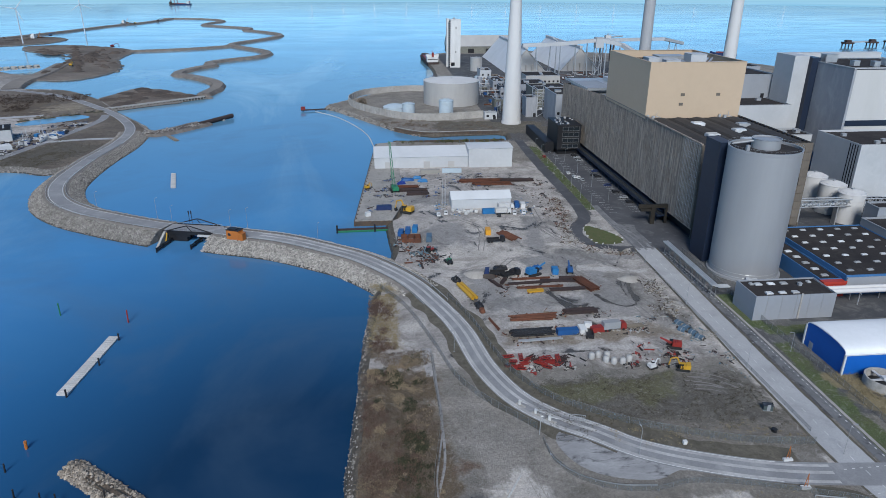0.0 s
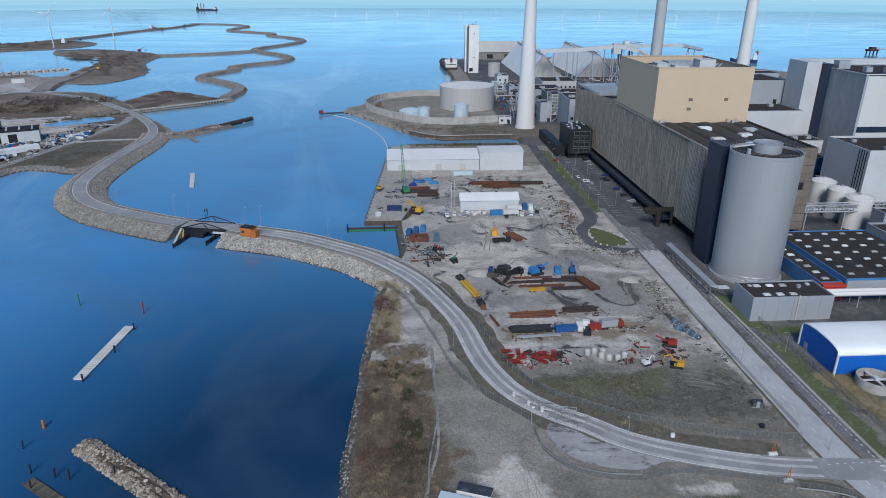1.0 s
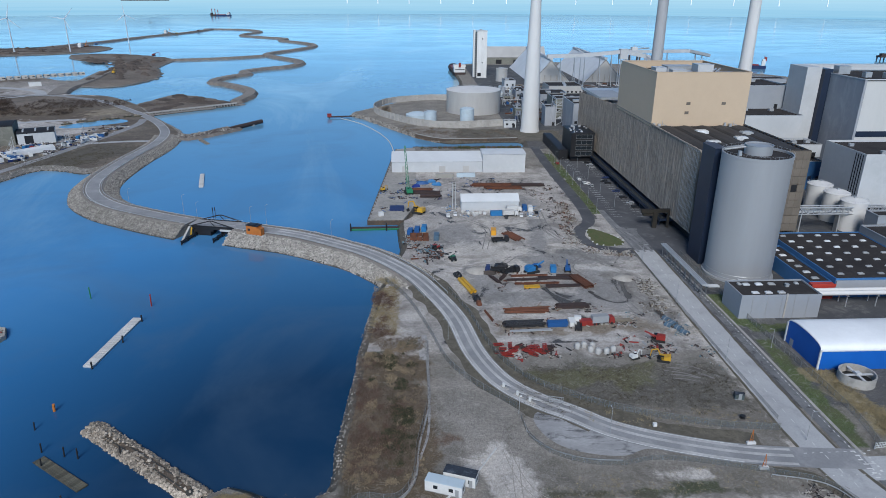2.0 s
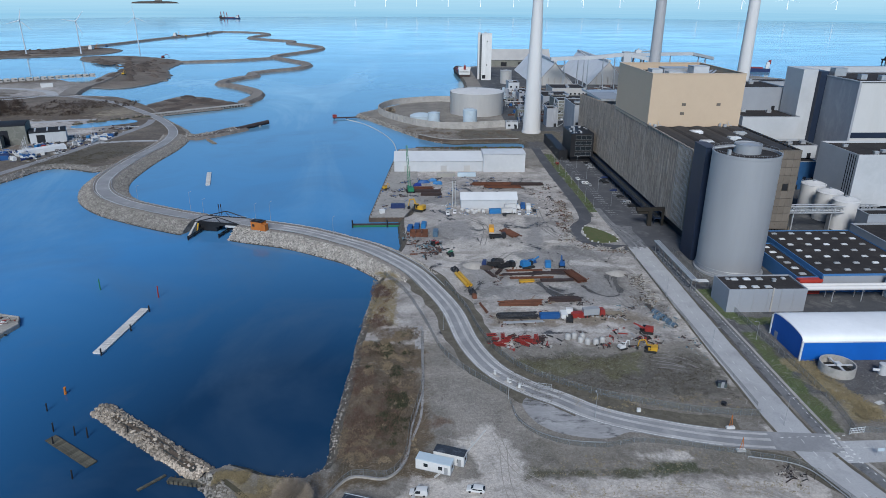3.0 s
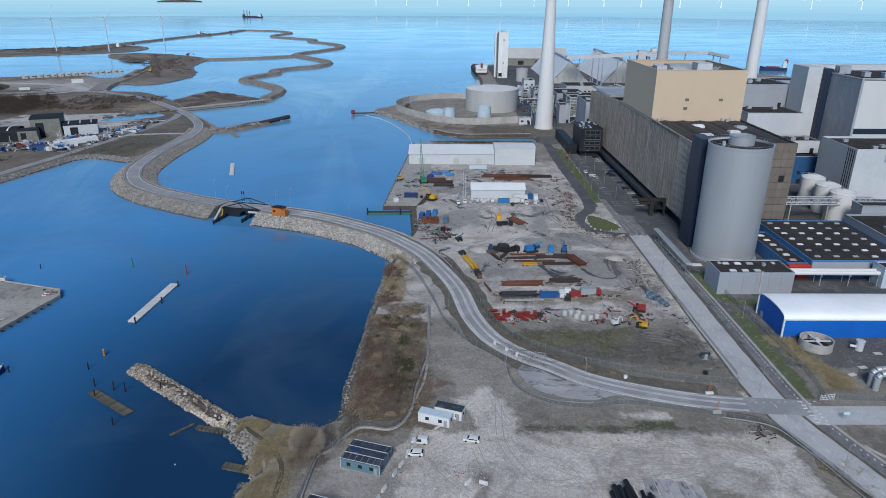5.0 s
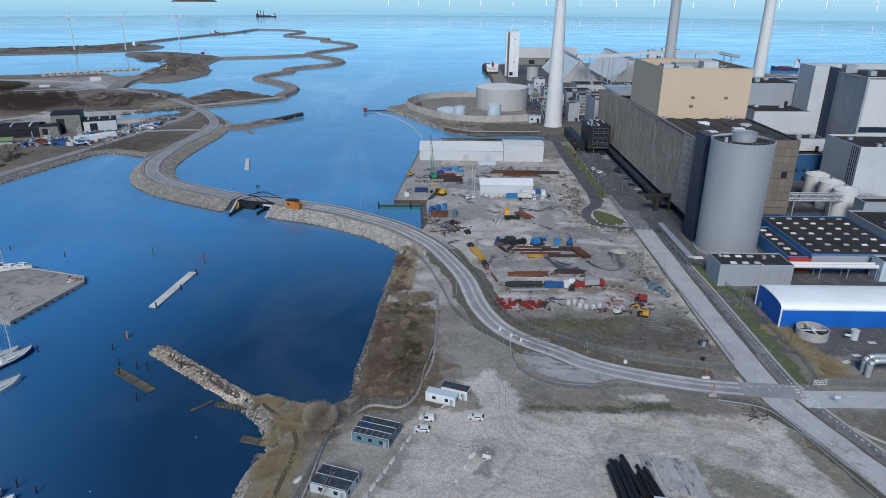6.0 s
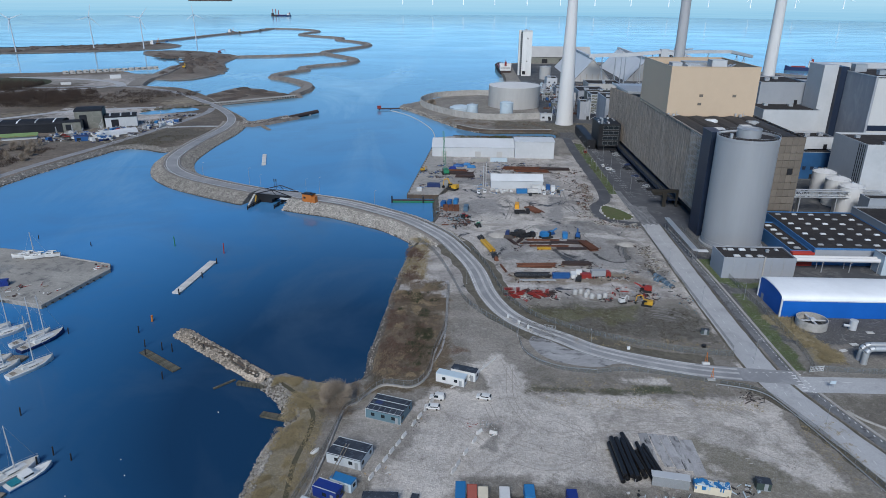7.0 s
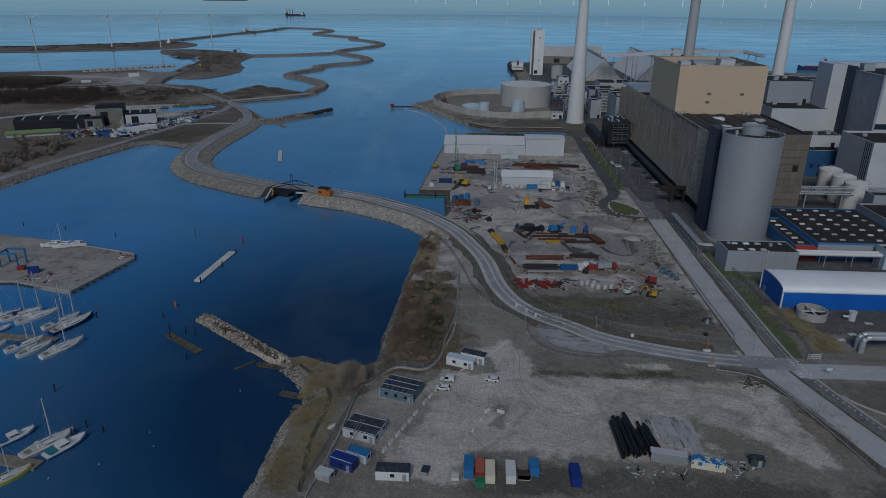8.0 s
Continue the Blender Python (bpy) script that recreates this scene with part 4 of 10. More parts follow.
    g.span(143, 185, 446, 504, 43.5, 44.0).span(143, 143.3, 446, 504, 44, 45.2).span(143, 185, 446, 446.3, 44, 45.2)
    part("walkway", g, GALV, h)
    # pale wire lattice over the south-west corner
    g = Geo()
    for k in range(11):
        g.tube((x0 - 0.3, y0 + 0.3 + 1.5 * k, 8), (x0 - 0.3, y0 + 0.3 + 1.5 * k, 46.2), 0.06, 4)
    for k in range(16):
        z = 9 + 2.45 * k
        g.tube((x0 - 0.3, y0 + 0.2, z), (x0 - 0.3, y0 + 15.5 - 4.0 * (k % 3), z), 0.06, 4)
    part("lattice", g, GALV, h, "pale steel lattice on the facade corner")
    g = Geo()
    g.add([(x0 - 3.7, 301, 4.36), (x0 - 0.6, 301, 4.6), (x0 - 0.6, 469, 4.6), (x0 - 3.7, 469, 4.36)], [(0, 1, 2, 3)])
    part("canopy_glazing", g, GLASS_DARK, h)
    # dark timber-like base boards of the south end
    g = Geo()
    for k in range(36):
        g.box(x0 + 3 + 1.5 * k, y0 + 3.6, 0.2, 0.5, 0.5, 6.4)
    part("base_board", g, PANEL, h)
    return h


def boiler_house():
    x0, x1, y0, y1, z0, z1 = 142.4, 194.8, 341, 405.5, 46, 73.8
    h = thing("boiler_house", 0, 0, 0, 0, "tan clad boiler house standing on the turbine hall", "power station")
    part("wall", walls(x0, x1, y0, y1, z0 - 1.3, z1), TAN, h)
    part("roof", Geo().span(x0 + 0.4, x1 - 0.4, y0 + 0.4, y1 - 0.4, 69.2, 69.7), ROOFING, h)
    g = walls(x0 - 0.15, x1 + 0.15, y0 - 0.15, y1 + 0.15, z1, z1 + 0.35, 0.8)
    part("coping", g, TAN, h)
    g = Geo()
    for x, z in ((161.8, 56.5), (161.4, 51.5), (181.5, 56.5)):
        g.box(x, y0 - 0.06, z, 2.2, 0.2, 1.5)
    part("vent", g, PANEL, h, "grey-brown wall vent")
    for x, y, sx, sy, sz, m in ((158, 352, 8, 6, 4.5, WHITE_CLAD), (150, 360, 6, 8, 5, WHITE_CLAD), (176, 362, 9, 9, 6.5, WHITE_CLAD), (166, 358, 4, 4, 3, GALV), (186, 352, 8, 5, 3, GALV), (168, 378, 16, 10, 4, GALV), (151, 345.5, 3, 3, 2, BLACK)):
        vent_box(h, x, y, 69.7, sx, sy, sz, m)
    g = Geo()
    for x in (172, 174.5, 177):
        g.tube((x, 350, 71.5), (x + 14, 372, 72.5), 0.6, 8)
    part("duct", g, GALV, h)
    # small gear at the foot of the south wall
    for x in (146, 186):
        g = Geo()
        g.box(x, y0 - 2.2, 45.0, 1.4, 1.6, 1.6).tube((x + 2, y0 - 2, 44.8), (x + 2, y0 - 2, 48.5), 0.12).tube((x + 2, y0 - 2, 46.4), (x + 5, y0 - 4, 45.2), 0.2).box(x - 2.6, y0 - 1.4, 44.8, 1.0, 1.0, 2.2)
        part("fan_gear", g, GALV, h)
    return h


def grey_silo(x, y, r, top):
    h = thing("storage_silo", x, y, 0, 0, "tall smooth grey steel storage silo with a roof drum", "silo")
    part("shell", Geo().lathe(0, 0, [(r + 0.9, 0), (r + 0.9, 0.8), (r, 0.9), (r, 3), (r, top - 1.2), (r + 0.12, top - 1.1), (r + 0.12, top), (r - 0.4, top), (r - 0.4, top - 1.0)], 72, False), STEEL, h, smooth=True)
    part("roof", Geo().lathe(0, 0, [(r - 0.3, top - 1.6), (r - 0.3, top - 1.0), (6.0, top - 0.5), (0.1, top - 0.4)], 72), ROOFING, h, smooth=True)
    part("roof_drum", Geo().lathe(0, 0, [(5.4, top - 0.5), (5.4, top + 3.2), (5.55, top + 3.2), (5.55, top + 3.4), (5.2, top + 3.4), (5.2, top + 2.9), (0.1, top + 3.0)], 40), STEEL, h, smooth=True)
    g = Geo()
    n = 48
    for i in range(n):
        a, b = 2 * math.pi * i / n, 2 * math.pi * (i + 1) / n
        p, q = (r * math.cos(a), r * math.sin(a)), (r * math.cos(b), r * math.sin(b))
        g.tube((*p, top), (*p, top + 1.0), 0.025, 4)
        g.tube((*p, top + 1.0), (*q, top + 1.0), 0.03, 4)
    part("railing", g, GALV, h)
    g = Geo()
    for k in range(2):
        g.lathe(0, 0, [(r + 0.06, 1.6 + 1.5 * k), (r + 0.14, 1.65 + 1.5 * k), (r + 0.06, 1.75 + 1.5 * k)], 72, False)
    part("hoop", g, GALV, h)
    g = Geo()
    for a in (250, 258):
        c, s = math.cos(radians(a)), math.sin(radians(a))
        g.box((r + 1.6) * c, (r + 1.6) * s, 0, 2.2, 2.2, 2.6, a).tube(((r + 1.0) * c, (r + 1.0) * s, 2.2), ((r + 3.6) * c, (r + 3.6) * s, 1.0), 0.6, 8)
    part("filter_unit", g, WHITE_CLAD, h)
    g = Geo()
    g.box(-9, -3, top - 1, 1.2, 1.2, 2.4).box(6, 7, top - 0.8, 2, 1.4, 1.4).tube((-13, 2, top + 0.9), (-5, 0, top + 2.4), 0.35, 6)
    part("roof_gear", g, GALV, h)
    return h


def stair_tower():
    h = thing("stair_tower", 140.6, 257, 0, 0, "dark navy stair tower beside the silo", "tower")
    part("shaft", Geo().box(0, 0, 0, 5.0, 12.5, 52.3).box(0, 0, 52.3, 5.3, 12.8, 0.4), NAVY, h)
    g = Geo()
    for k in range(16):
        z = 2 + 3 * k
        g.box(3.3, -3.0, z, 1.6, 3.0, 0.15)
        for a in (-1.4, 1.4):
            g.tube((5.0, -3.0 + a, z), (5.0, -3.0 + a, z + 1.2), 0.06, 4)
        g.tube((5.0, -4.4, z + 1.2), (5.0, -1.6, z + 1.2), 0.06, 4)
    part("landing", g, GALV, h)
    return h


def chimney(x, y, r0, r1, top, material, label, rings=0):
    h = thing("chimney", x, y, 0, 0, label, "chimney", "chimneys of the plant")
    part("shaft", Geo().lathe(0, 0, [(r0 + 0.5, 0), (r0 + 0.5, 1.5), (r0, 1.6), (r0 * 0.55 + r1 * 0.45, top * 0.35), (r1 * 1.06, top * 0.7), (r1, top)], 40), material, h, smooth=True)
    g = Geo()
    for z in (top * 0.95,):
        r = r1 * 1.3
        g.lathe(0, 0, [(r1 * 1.02, z), (r, z), (r, z + 0.15), (r1 * 1.02, z + 0.15)], 32, False)
    part("gallery", g, GALV, h)
    g = Geo()
    g.tube((r0 * 0.7, r0 * 0.75, 2), (r1 * 0.7, r1 * 0.75, top), 0.12, 4)
    g.box(r0 * 0.3, -(r0 + (r1 - r0) * 0.5) - 0.1, top * 0.5, 0.4, 0.3, 0.6)
    part("ladder", g, GALV, h)
    return h


FENCE_GREY = surf("grey_window_frame", (0.20, 0.205, 0.21), (0.16, 0.165, 0.17), 0.5, 2.0, 0.6, 0.2)


def office():
    h = thing("office_block", 0, 0, 0, 0, "black clad office block with stacked window bands", "office building")
    x0, x1, y0, y1, z1 = 123, 139.5, 441, 470, 21
    part("wall", Geo().span(x0, x1, y0, y1, 4, z1).span(x0 + 1, x1 - 1, y0 + 3, y1, 0, 4), BLACK, h)
    part("wing", Geo().span(116.5, 122.9, 449, 512, 0, 7).span(117, 122.4, 449.6, 511.4, 7, 7.3), BLACK, h)
    for k in range(4):
        z = 5.2 + 4 * k
        o = part("window", Geo().span(x0 + 3.5, x1 - 1.5, y0 - 0.08, y0 + 0.1, z, z + 2.4), GLASS_DARK, h)
        g = Geo()
        for i in range(4):
            g.box(x0 + 3.5 + 3.8 * i, y0 - 0.14, z, 0.12, 0.16, 2.4)
        g.span(x0 + 3.3, x1 - 1.3, y0 - 0.2, y0 + 0.05, z - 0.2, z).span(x0 + 3.3, x1 - 1.3, y0 - 0.2, y0 + 0.05, z + 2.4, z + 2.55)
        part("frame", g, FENCE_GREY, o)
    g = Geo()
    rng = random.Random(4)
    for i in range(18):
        g.box(rng.uniform(x0 + 1, x1 - 1), rng.uniform(y0 + 2, y1 - 2), z1, rng.uniform(0.5, 1.6), rng.uniform(0.5, 1.6), rng.uniform(0.4, 1.3))
    part("roof_vent", g, GALV, h)
    return h


def north_unit():
    """White and bare concrete block with a dark recess."""
    h = thing("boiler_block", 0, 0, 0, 0, "tall white and bare grey boiler block with a dark recess", "power station")
    part("slab", Geo().span(271.5, 281.5, 418.5, 440, 0, 68.5).span(281.5, 345, 436.2, 442, 0, 68.5), WHITE_CLAD, h)
    part("recess", Geo().span(281.6, 287, 415, 436, 0, 67.6), NAVY, h, "dark recess between the blocks")
    part("west_wall", Geo().span(285.9, 287.4, 380, 414.8, 0, 64.8), BARE_WALL, h, "bare grey concrete wall")
    part("wall", Geo().span(287.4, 345, 380.5, 436, 0, 64), WHITE_WALL, h)
    part("coping", walls(285.7, 345.2, 379.8, 436, 64.8, 65.4, 0.7), WHITE_CLAD, h)
    part("roof", Geo().span(288, 344, 382, 435, 64, 64.3), ROOFING, h)
    for x, y, sx, sy, sz in ((300, 400, 4, 4, 3), (310, 395, 4, 4, 3), (322, 400, 6, 5, 4), (296, 420, 8, 6, 5), (335, 390, 8, 8, 3)):
        vent_box(h, x, y, 64.3, sx, sy, sz)
    part("band", Geo().span(287.5, 345, 380.2, 380.6, 30, 33.5), NAVY, h)
    return h


def white_box():
    h = thing("machine_hall", 0, 0, 0, 0, "white box-shaped machine hall with dark vertical slots", "power station")
    part("wall", walls(254, 320, 319, 356, 4, 33.4), WHITE_CLAD, h)
    part("plinth", Geo().span(256, 320, 321, 356, 0, 4), BLACK, h)
    part("roof", Geo().span(254.4, 319.6, 319.4, 355.6, 31.8, 32.2), ROOFING, h)
    for y in (321, 323, 325, 327):
        part("slot", Geo().span(253.92, 254.1, y, y + 0.7, 5, 32.5), BLACK, h)
    for x, y in ((268, 326), (275, 330), (290, 340), (262, 345), (300, 328)):
        vent_box(h, x, y, 32.2, 2.5, 2.0, 1.4)
    g = Geo().box(272, 318.9, 26, 3, 0.2, 4)
    part("vent", g, GREY_CLAD, h)
    return h


def grey_pump_house():
    h = thing("pump_house", 0, 0, 0, 0, "low grey clad building with roof lights", "building")
    x0, x1, y0, y1, z = 131.5, 162, 197.5, 211.5, 9.6
    part("wall", walls(x0, x1, y0, y1, 0, z), GREY_CLAD, h)
    part("roof", Geo().span(x0 + 0.4, x1 - 0.4, y0 + 0.4, y1 - 0.4, 8.8, 9.1), ROOFING, h)
    skylights(h, (138, 143, 148), (200.5, 208), 9.1, 2.6, 1.7)
    skylights(h, (135.5, 158), (208.4,), 9.1, 1.4, 1.6)
    vent_box(h, 153, 206, 9.1, 1.2, 1.2, 1.0)
    for x in (136, 141.5, 147, 152, 157):
        part("seam", Geo().box(x, y0 - 0.03, 0, 0.14, 0.1, z), STEEL, h)
    part("ladder", Geo().box(148.7, y0 - 0.15, 0, 0.6, 0.2, z + 0.6), CONCRETE, h)
    return h


def blue_workshop():
    h = thing("workshop", 0, 0, 0, 0, "flat dark-roofed workshop with blue walls and roof lights", "building")
    part("wall", walls(178, 222, 214.5, 268, 0, 8.2), BLUE_CLAD, h)
    part("roof", Geo().span(178.4, 221.6, 214.9, 267.6, 7.4, 7.8), ROOFING, h)
    skylights(h, [183 + 8.4 * i for i in range(5)], [219.5 + 7.4 * k for k in range(7)], 7.8, 2.5, 1.25)
    part("annex", walls(168.5, 177.6, 216, 256, 0, 6.4), BLUE_CLAD, h)
    part("annex_roof", Geo().span(168.9, 177.2, 216.4, 255.6, 5.6, 5.9), ROOFING, h)
    skylights(h, (173,), [220 + 6.2 * k for k in range(6)], 5.9, 2.8, 1.6)
    part("red_end", Geo().span(168.2, 177.4, 213.2, 215.9, 0, 6.2).span(167.9, 177.6, 212.9, 213.2, 5.4, 6.5), RED_PAINT, h, "red painted end bay")
    part("front_band", Geo().span(178.2, 222, 213.9, 214.45, 3.5, 7.4), GREY_CLAD, h)
    return h


def arched_hall():
    h = thing("storage_tent", 0, 0, 0, 0, "blue hall with a white arched fabric roof", "storage hall")
    x0, x1, y0, y1, eave, rise = 140.4, 235, 161.2, 180.6, 7.1, 2.3
    n = 16
    arc = []
    for i in range(n + 1):
        a = math.pi * i / n
        arc.append(((y0 + y1) / 2 - (y1 - y0) / 2 * math.cos(a), eave + rise * math.sin(a) ** 0.7))
    g = Geo()
    g.loft([[(x, y, z) for y, z in arc] + [(x, y, z + 0.35) for y, z in reversed(arc)] for x in (x0 - 0.25, x1)])
    part("roof", g, FABRIC_WHITE, h, smooth=True)
    g = Geo()
    m = len(arc)
    pts = [(x0, y0, 0), (x0, y1, 0)] + [(x0, y, z) for y, z in reversed(arc)]
    g.add(pts + [(x0 + 0.3, y, z) for x, y, z in pts], [tuple(range(m + 2)), tuple(reversed(range(m + 2, 2 * m + 4)))])
    part("gable", g, BRIGHT_BLUE, h)
    part("wall", Geo().span(x0, x1, y0, y0 + 0.3, 0, eave).span(x0, x1, y1 - 0.3, y1, 0, eave), BRIGHT_BLUE, h)
    g = Geo()
    g.box(x0 - 0.1, y0 - 0.1, 0, 0.6, 0.5, eave + 0.3).box(x0 - 0.1, y1 + 0.1, 0, 0.6, 0.5, eave + 0.3)
    g.span(x0, x1, y0 - 0.12, y0, eave - 0.3, eave + 0.1)
    part("trim", g, WHITE_TARP, h)
    part("door", Geo().span(x0 - 0.06, x0 + 0.05, 176, 178, 0, 2.6), GREY_CLAD, h)
    return h


def storage_tank(name, x, y, r, z, material, label, dome=1.0, group="", rail=True, top=None):
    h = thing(name, x, y, 0, 0, label, "tank", group)
    part("shell", Geo().lathe(0, 0, [(r, 0), (r, z)], 48, False), material, h, smooth=True)
    part("roof", Geo().lathe(0, 0, [(r + 0.15, z - 0.25), (r + 0.15, z), (r * 0.66, z + dome * 0.62), (r * 0.3, z + dome * 0.92), (0.1, z + dome)], 48), top or material, h, smooth=True)
    g = Geo()
    for k in range(1, int(z / 2.4)):
        g.lathe(0, 0, [(r + 0.01, 2.4 * k), (r + 0.06, 2.42 * k + 0.02), (r + 0.01, 2.4 * k + 0.12)], 48, False)
    part("seam", g, material, h)
    if rail:
        g = Geo()
        n = max(12, int(r * 2))
        for i in range(n):
            a, b = 2 * math.pi * i / n, 2 * math.pi * (i + 1) / n
            g.tube((r * math.cos(a), r * math.sin(a), z), (r * math.cos(a), r * math.sin(a), z + 1), 0.05, 4)
            g.tube((r * math.cos(a), r * math.sin(a), z + 1), (r * math.cos(b), r * math.sin(b), z + 1), 0.05, 4)
        g.box(0, 0, z + dome - 0.2, 1.2, 1.2, 0.8)
        part("railing", g, GALV, h)
    return h


def pipe_bridge():
    h = thing("pipe_bridge", 0, 0, 0, 0, "galvanised lattice pipe bridge between buildings", "pipe bridge")
    g = Geo()
    for y in (289, 292.5):
        for z in (10, 13.4):
            g.tube((200, y, z), (250, y, z), 0.36, 6)
        for k in range(17):
            x = 200 + 3 * k
            g.tube((x, y, 10), (x, y, 13.4), 0.24, 5)
            g.tube((x, y, 10 if k % 2 else 13.4), (x + 3, y, 13.4 if k % 2 else 10), 0.18, 4)
    for k in range(26):
        g.tube((200 + 2 * k, 289, 13.4), (200 + 2 * k, 292.5, 13.4), 0.1, 4)
    for x in (206, 226, 246):
        g.box(x, 290.7, 0, 0.6, 3, 10)
    part("truss", g, GALV, h)
    g = Geo()
    for y, r in ((290, 0.5), (291.4, 0.4)):
        g.tube((200, y, 10.9), (250, y, 10.9), r, 10)
    part("pipe", g, WHITE_CLAD, h)
    # district heating pipes on trestles
    h2 = thing("pipe_rack", 0, 0, 0, 0, "silver insulated pipes on steel trestles", "pipe rack")
    for k in range(3):
        g = Geo().chain([(125.0 + 0.9 * k, 262, 5.6), (125.0 + 0.9 * k, 216 - 0.9 * k, 5.6), (131, 216 - 0.9 * k, 5.6)], 0.36, 8)
        part("pipe", g, GALV, h2)
    g = Geo()
    for k in range(9):
        y = 217 + 5.4 * k
        g.box(125.2, y, 0, 0.25, 0.25, 5.2).box(127.2, y, 0, 0.25, 0.25, 5.2).box(126, y, 4.9, 3.2, 0.3, 0.3)
    part("trestle", g, FENCE_GREY, h2)
    h3 = thing("pipe_rack", 0, 0, 0, 0, "long white insulated pipes on trestles beside the workshop", "pipe rack")
    for k in range(2):
        part("pipe", Geo().tube((161, 206.4 + 2.6 * k, 5.7), (232, 206.4 + 2.6 * k, 5.7), 0.95, 14), CHIM_WHITE, h3, smooth=True)
    g = Geo()
    for k in range(6):
        x = 166 + 12 * k
        g.box(x, 205.8, 0, 0.3, 0.3, 5).box(x, 210.4, 0, 0.3, 0.3, 5).box(x, 208, 4.6, 0.35, 6, 0.35)
    part("trestle", g, GALV, h3)


CHIM_WHITE = surf("chimney_white", (0.60, 0.59, 0.575), (0.53, 0.52, 0.51), 0.03, 0.3, 0.7, stretch=(1, 1, 0.15), bump=0.05, stain=(0.55, 0.53, 0.5), amount=0.4, fleck=0.12)
# asphalt yards between the buildings
g = Geo()
for x0, x1, y0, y1 in ((145.5, 290, 195.5, 560), (96.5, 300, 560.5, 1120), (300.5, 500, 500, 1000)):
    g.add([(x0, y0, 0.03), (x1, y0, 0.03), (x1, y1, 0.03), (x0, y1, 0.03)], [(0, 1, 2, 3)])
tagged(part("plant_yard", g, surf("yard_asphalt", (0.095, 0.096, 0.10), (0.055, 0.057, 0.062), 0.04, 0.5, 0.9, stain=(0.20, 0.195, 0.185), amount=0.6)), "dark patched asphalt yards between the plant buildings", "yard", kind="structure")
turbine_hall()
boiler_house()
grey_silo(151.3, 241.0, 13.6, 53.2)
stair_tower()
CHIM_GREY = surf("chimney_grey", (0.40, 0.40, 0.41), (0.34, 0.34, 0.35), 0.03, 0.3, 0.7, stretch=(1, 1, 0.15), bump=0.05)
chimney(113, 555, 8.0, 4.1, 150, CHIM_WHITE, "tall tapering white concrete chimney")
chimney(170, 420, 4.4, 3.1, 150, CHIM_GREY, "slim grey chimney behind the tan boiler house")
chimney(265, 490, 5.6, 3.8, 150, CHIM_WHITE, "white chimney at the back of the plant")
office()
north_unit()
white_box()
grey_pump_house()
blue_workshop()
arched_hall()
for tx, ty in ((236.4, 326), (235.9, 309.5), (235.4, 294.2)):
    storage_tank("process_tank", tx, ty, 6.4, 15.4, CHIM_WHITE, "white cylindrical process tank with a domed roof", 1.6, "process tanks")
storage_tank("oil_tank", 72.5, 661, 27.5, 22, TANK_WHITE, "very large round grey oil tank with a pale roof", 2.2, top=CHIM_WHITE)
storage_tank("small_tank", 61, 597, 6.6, 13, TANK_BLUE, "pale blue upright tank in the bund", 1.4)
storage_tank("small_tank", 27, 600, 5.6, 10, TANK_BLUE, "pale grey-blue tank in the bund", 0.8)
storage_tank("low_tank", 15, 612, 11, 5.5, TANK_BLUE, "low wide pale tank in the bund", 2.5, rail=False)
pipe_bridge()


def bund():
    h = thing("bund_wall", 0, 0, 0, 0, "high concrete bund wall round the tanks", "wall")
    way = curve([Vector((92, 580, 0)), Vector((44, 570, 0)), Vector((15, 584, 0)), Vector((-14, 622, 0)), Vector((-27, 652, 0)), Vector((-28, 682, 0)), Vector((-12, 715, 0)), Vector((25, 735, 0)), Vector((50, 735, 0))], 6.0)
    g = Geo()
    g.loft(strip(way, [(-0.35, 0), (0.35, 0), (0.35, 6.2), (-0.35, 6.2)]))
    part("wall", g, CONCRETE, h)
    g = Geo()
    for p in way[::1]:
        g.box(p.x, p.y, 0, 1.0, 1.0, 6.4)
    part("pier", g, CONCRETE, h)


bund()


def white_halls():
    h = thing("warehouse", 0, 0, 0, 0, "long white quayside warehouse with a shallow roof", "warehouse")
    WARE = WHITE_CLAD
    def shed(x0, x1, y0, y1, eave, ridge, parent, roof_mat):
        part("wall", walls(x0, x1, y0, y1, 0, eave), WARE, parent)
        ym = (y0 + y1) / 2
        for s in (0, 1):
            part("gable", Geo().add([(x, y, z) for x in ((x0, x0 + 0.3) if s == 0 else (x1 - 0.3, x1)) for y, z in ((y0, eave), (y1, eave), (ym, ridge))], [(0, 1, 2), (5, 4, 3), (0, 3, 4, 1), (1, 4, 5, 2), (2, 5, 3, 0)]), WARE, parent)
        g = Geo()
        for ya, yb in ((y0 - 0.4, ym), (y1 + 0.4, ym)):
            g.add([(x, y, z + d) for d in (0.02, 0.22) for x, y, z in ((x0 - 0.4, ya, eave), (x1 + 0.4, ya, eave), (x1 + 0.4, yb, ridge), (x0 - 0.4, yb, ridge))], [(0, 1, 2, 3), (7, 6, 5, 4), (0, 4, 5, 1), (1, 5, 6, 2), (2, 6, 7, 3), (3, 7, 4, 0)])
        part("roof", g, roof_mat, parent)
    shed(-4, 57, 416, 446, 7.2, 11.0, h, WHITE_TARP)
    shed(57.2, 86, 414, 431, 12.4, 13.0, h, WHITE_TARP)
    for x in (5, 30, 46):
        part("door", Geo().box(x, 415.95, 0, 4.2, 0.12, 4.2), TANK_WHITE, h)
    h2 = thing("tent_hall", 0, 0, 0, 0, "white storage tent with a pitched fabric roof", "storage hall")
    shed(37, 69, 331, 342, 5.2, 8.2, h2, WHITE_TARP)


white_halls()


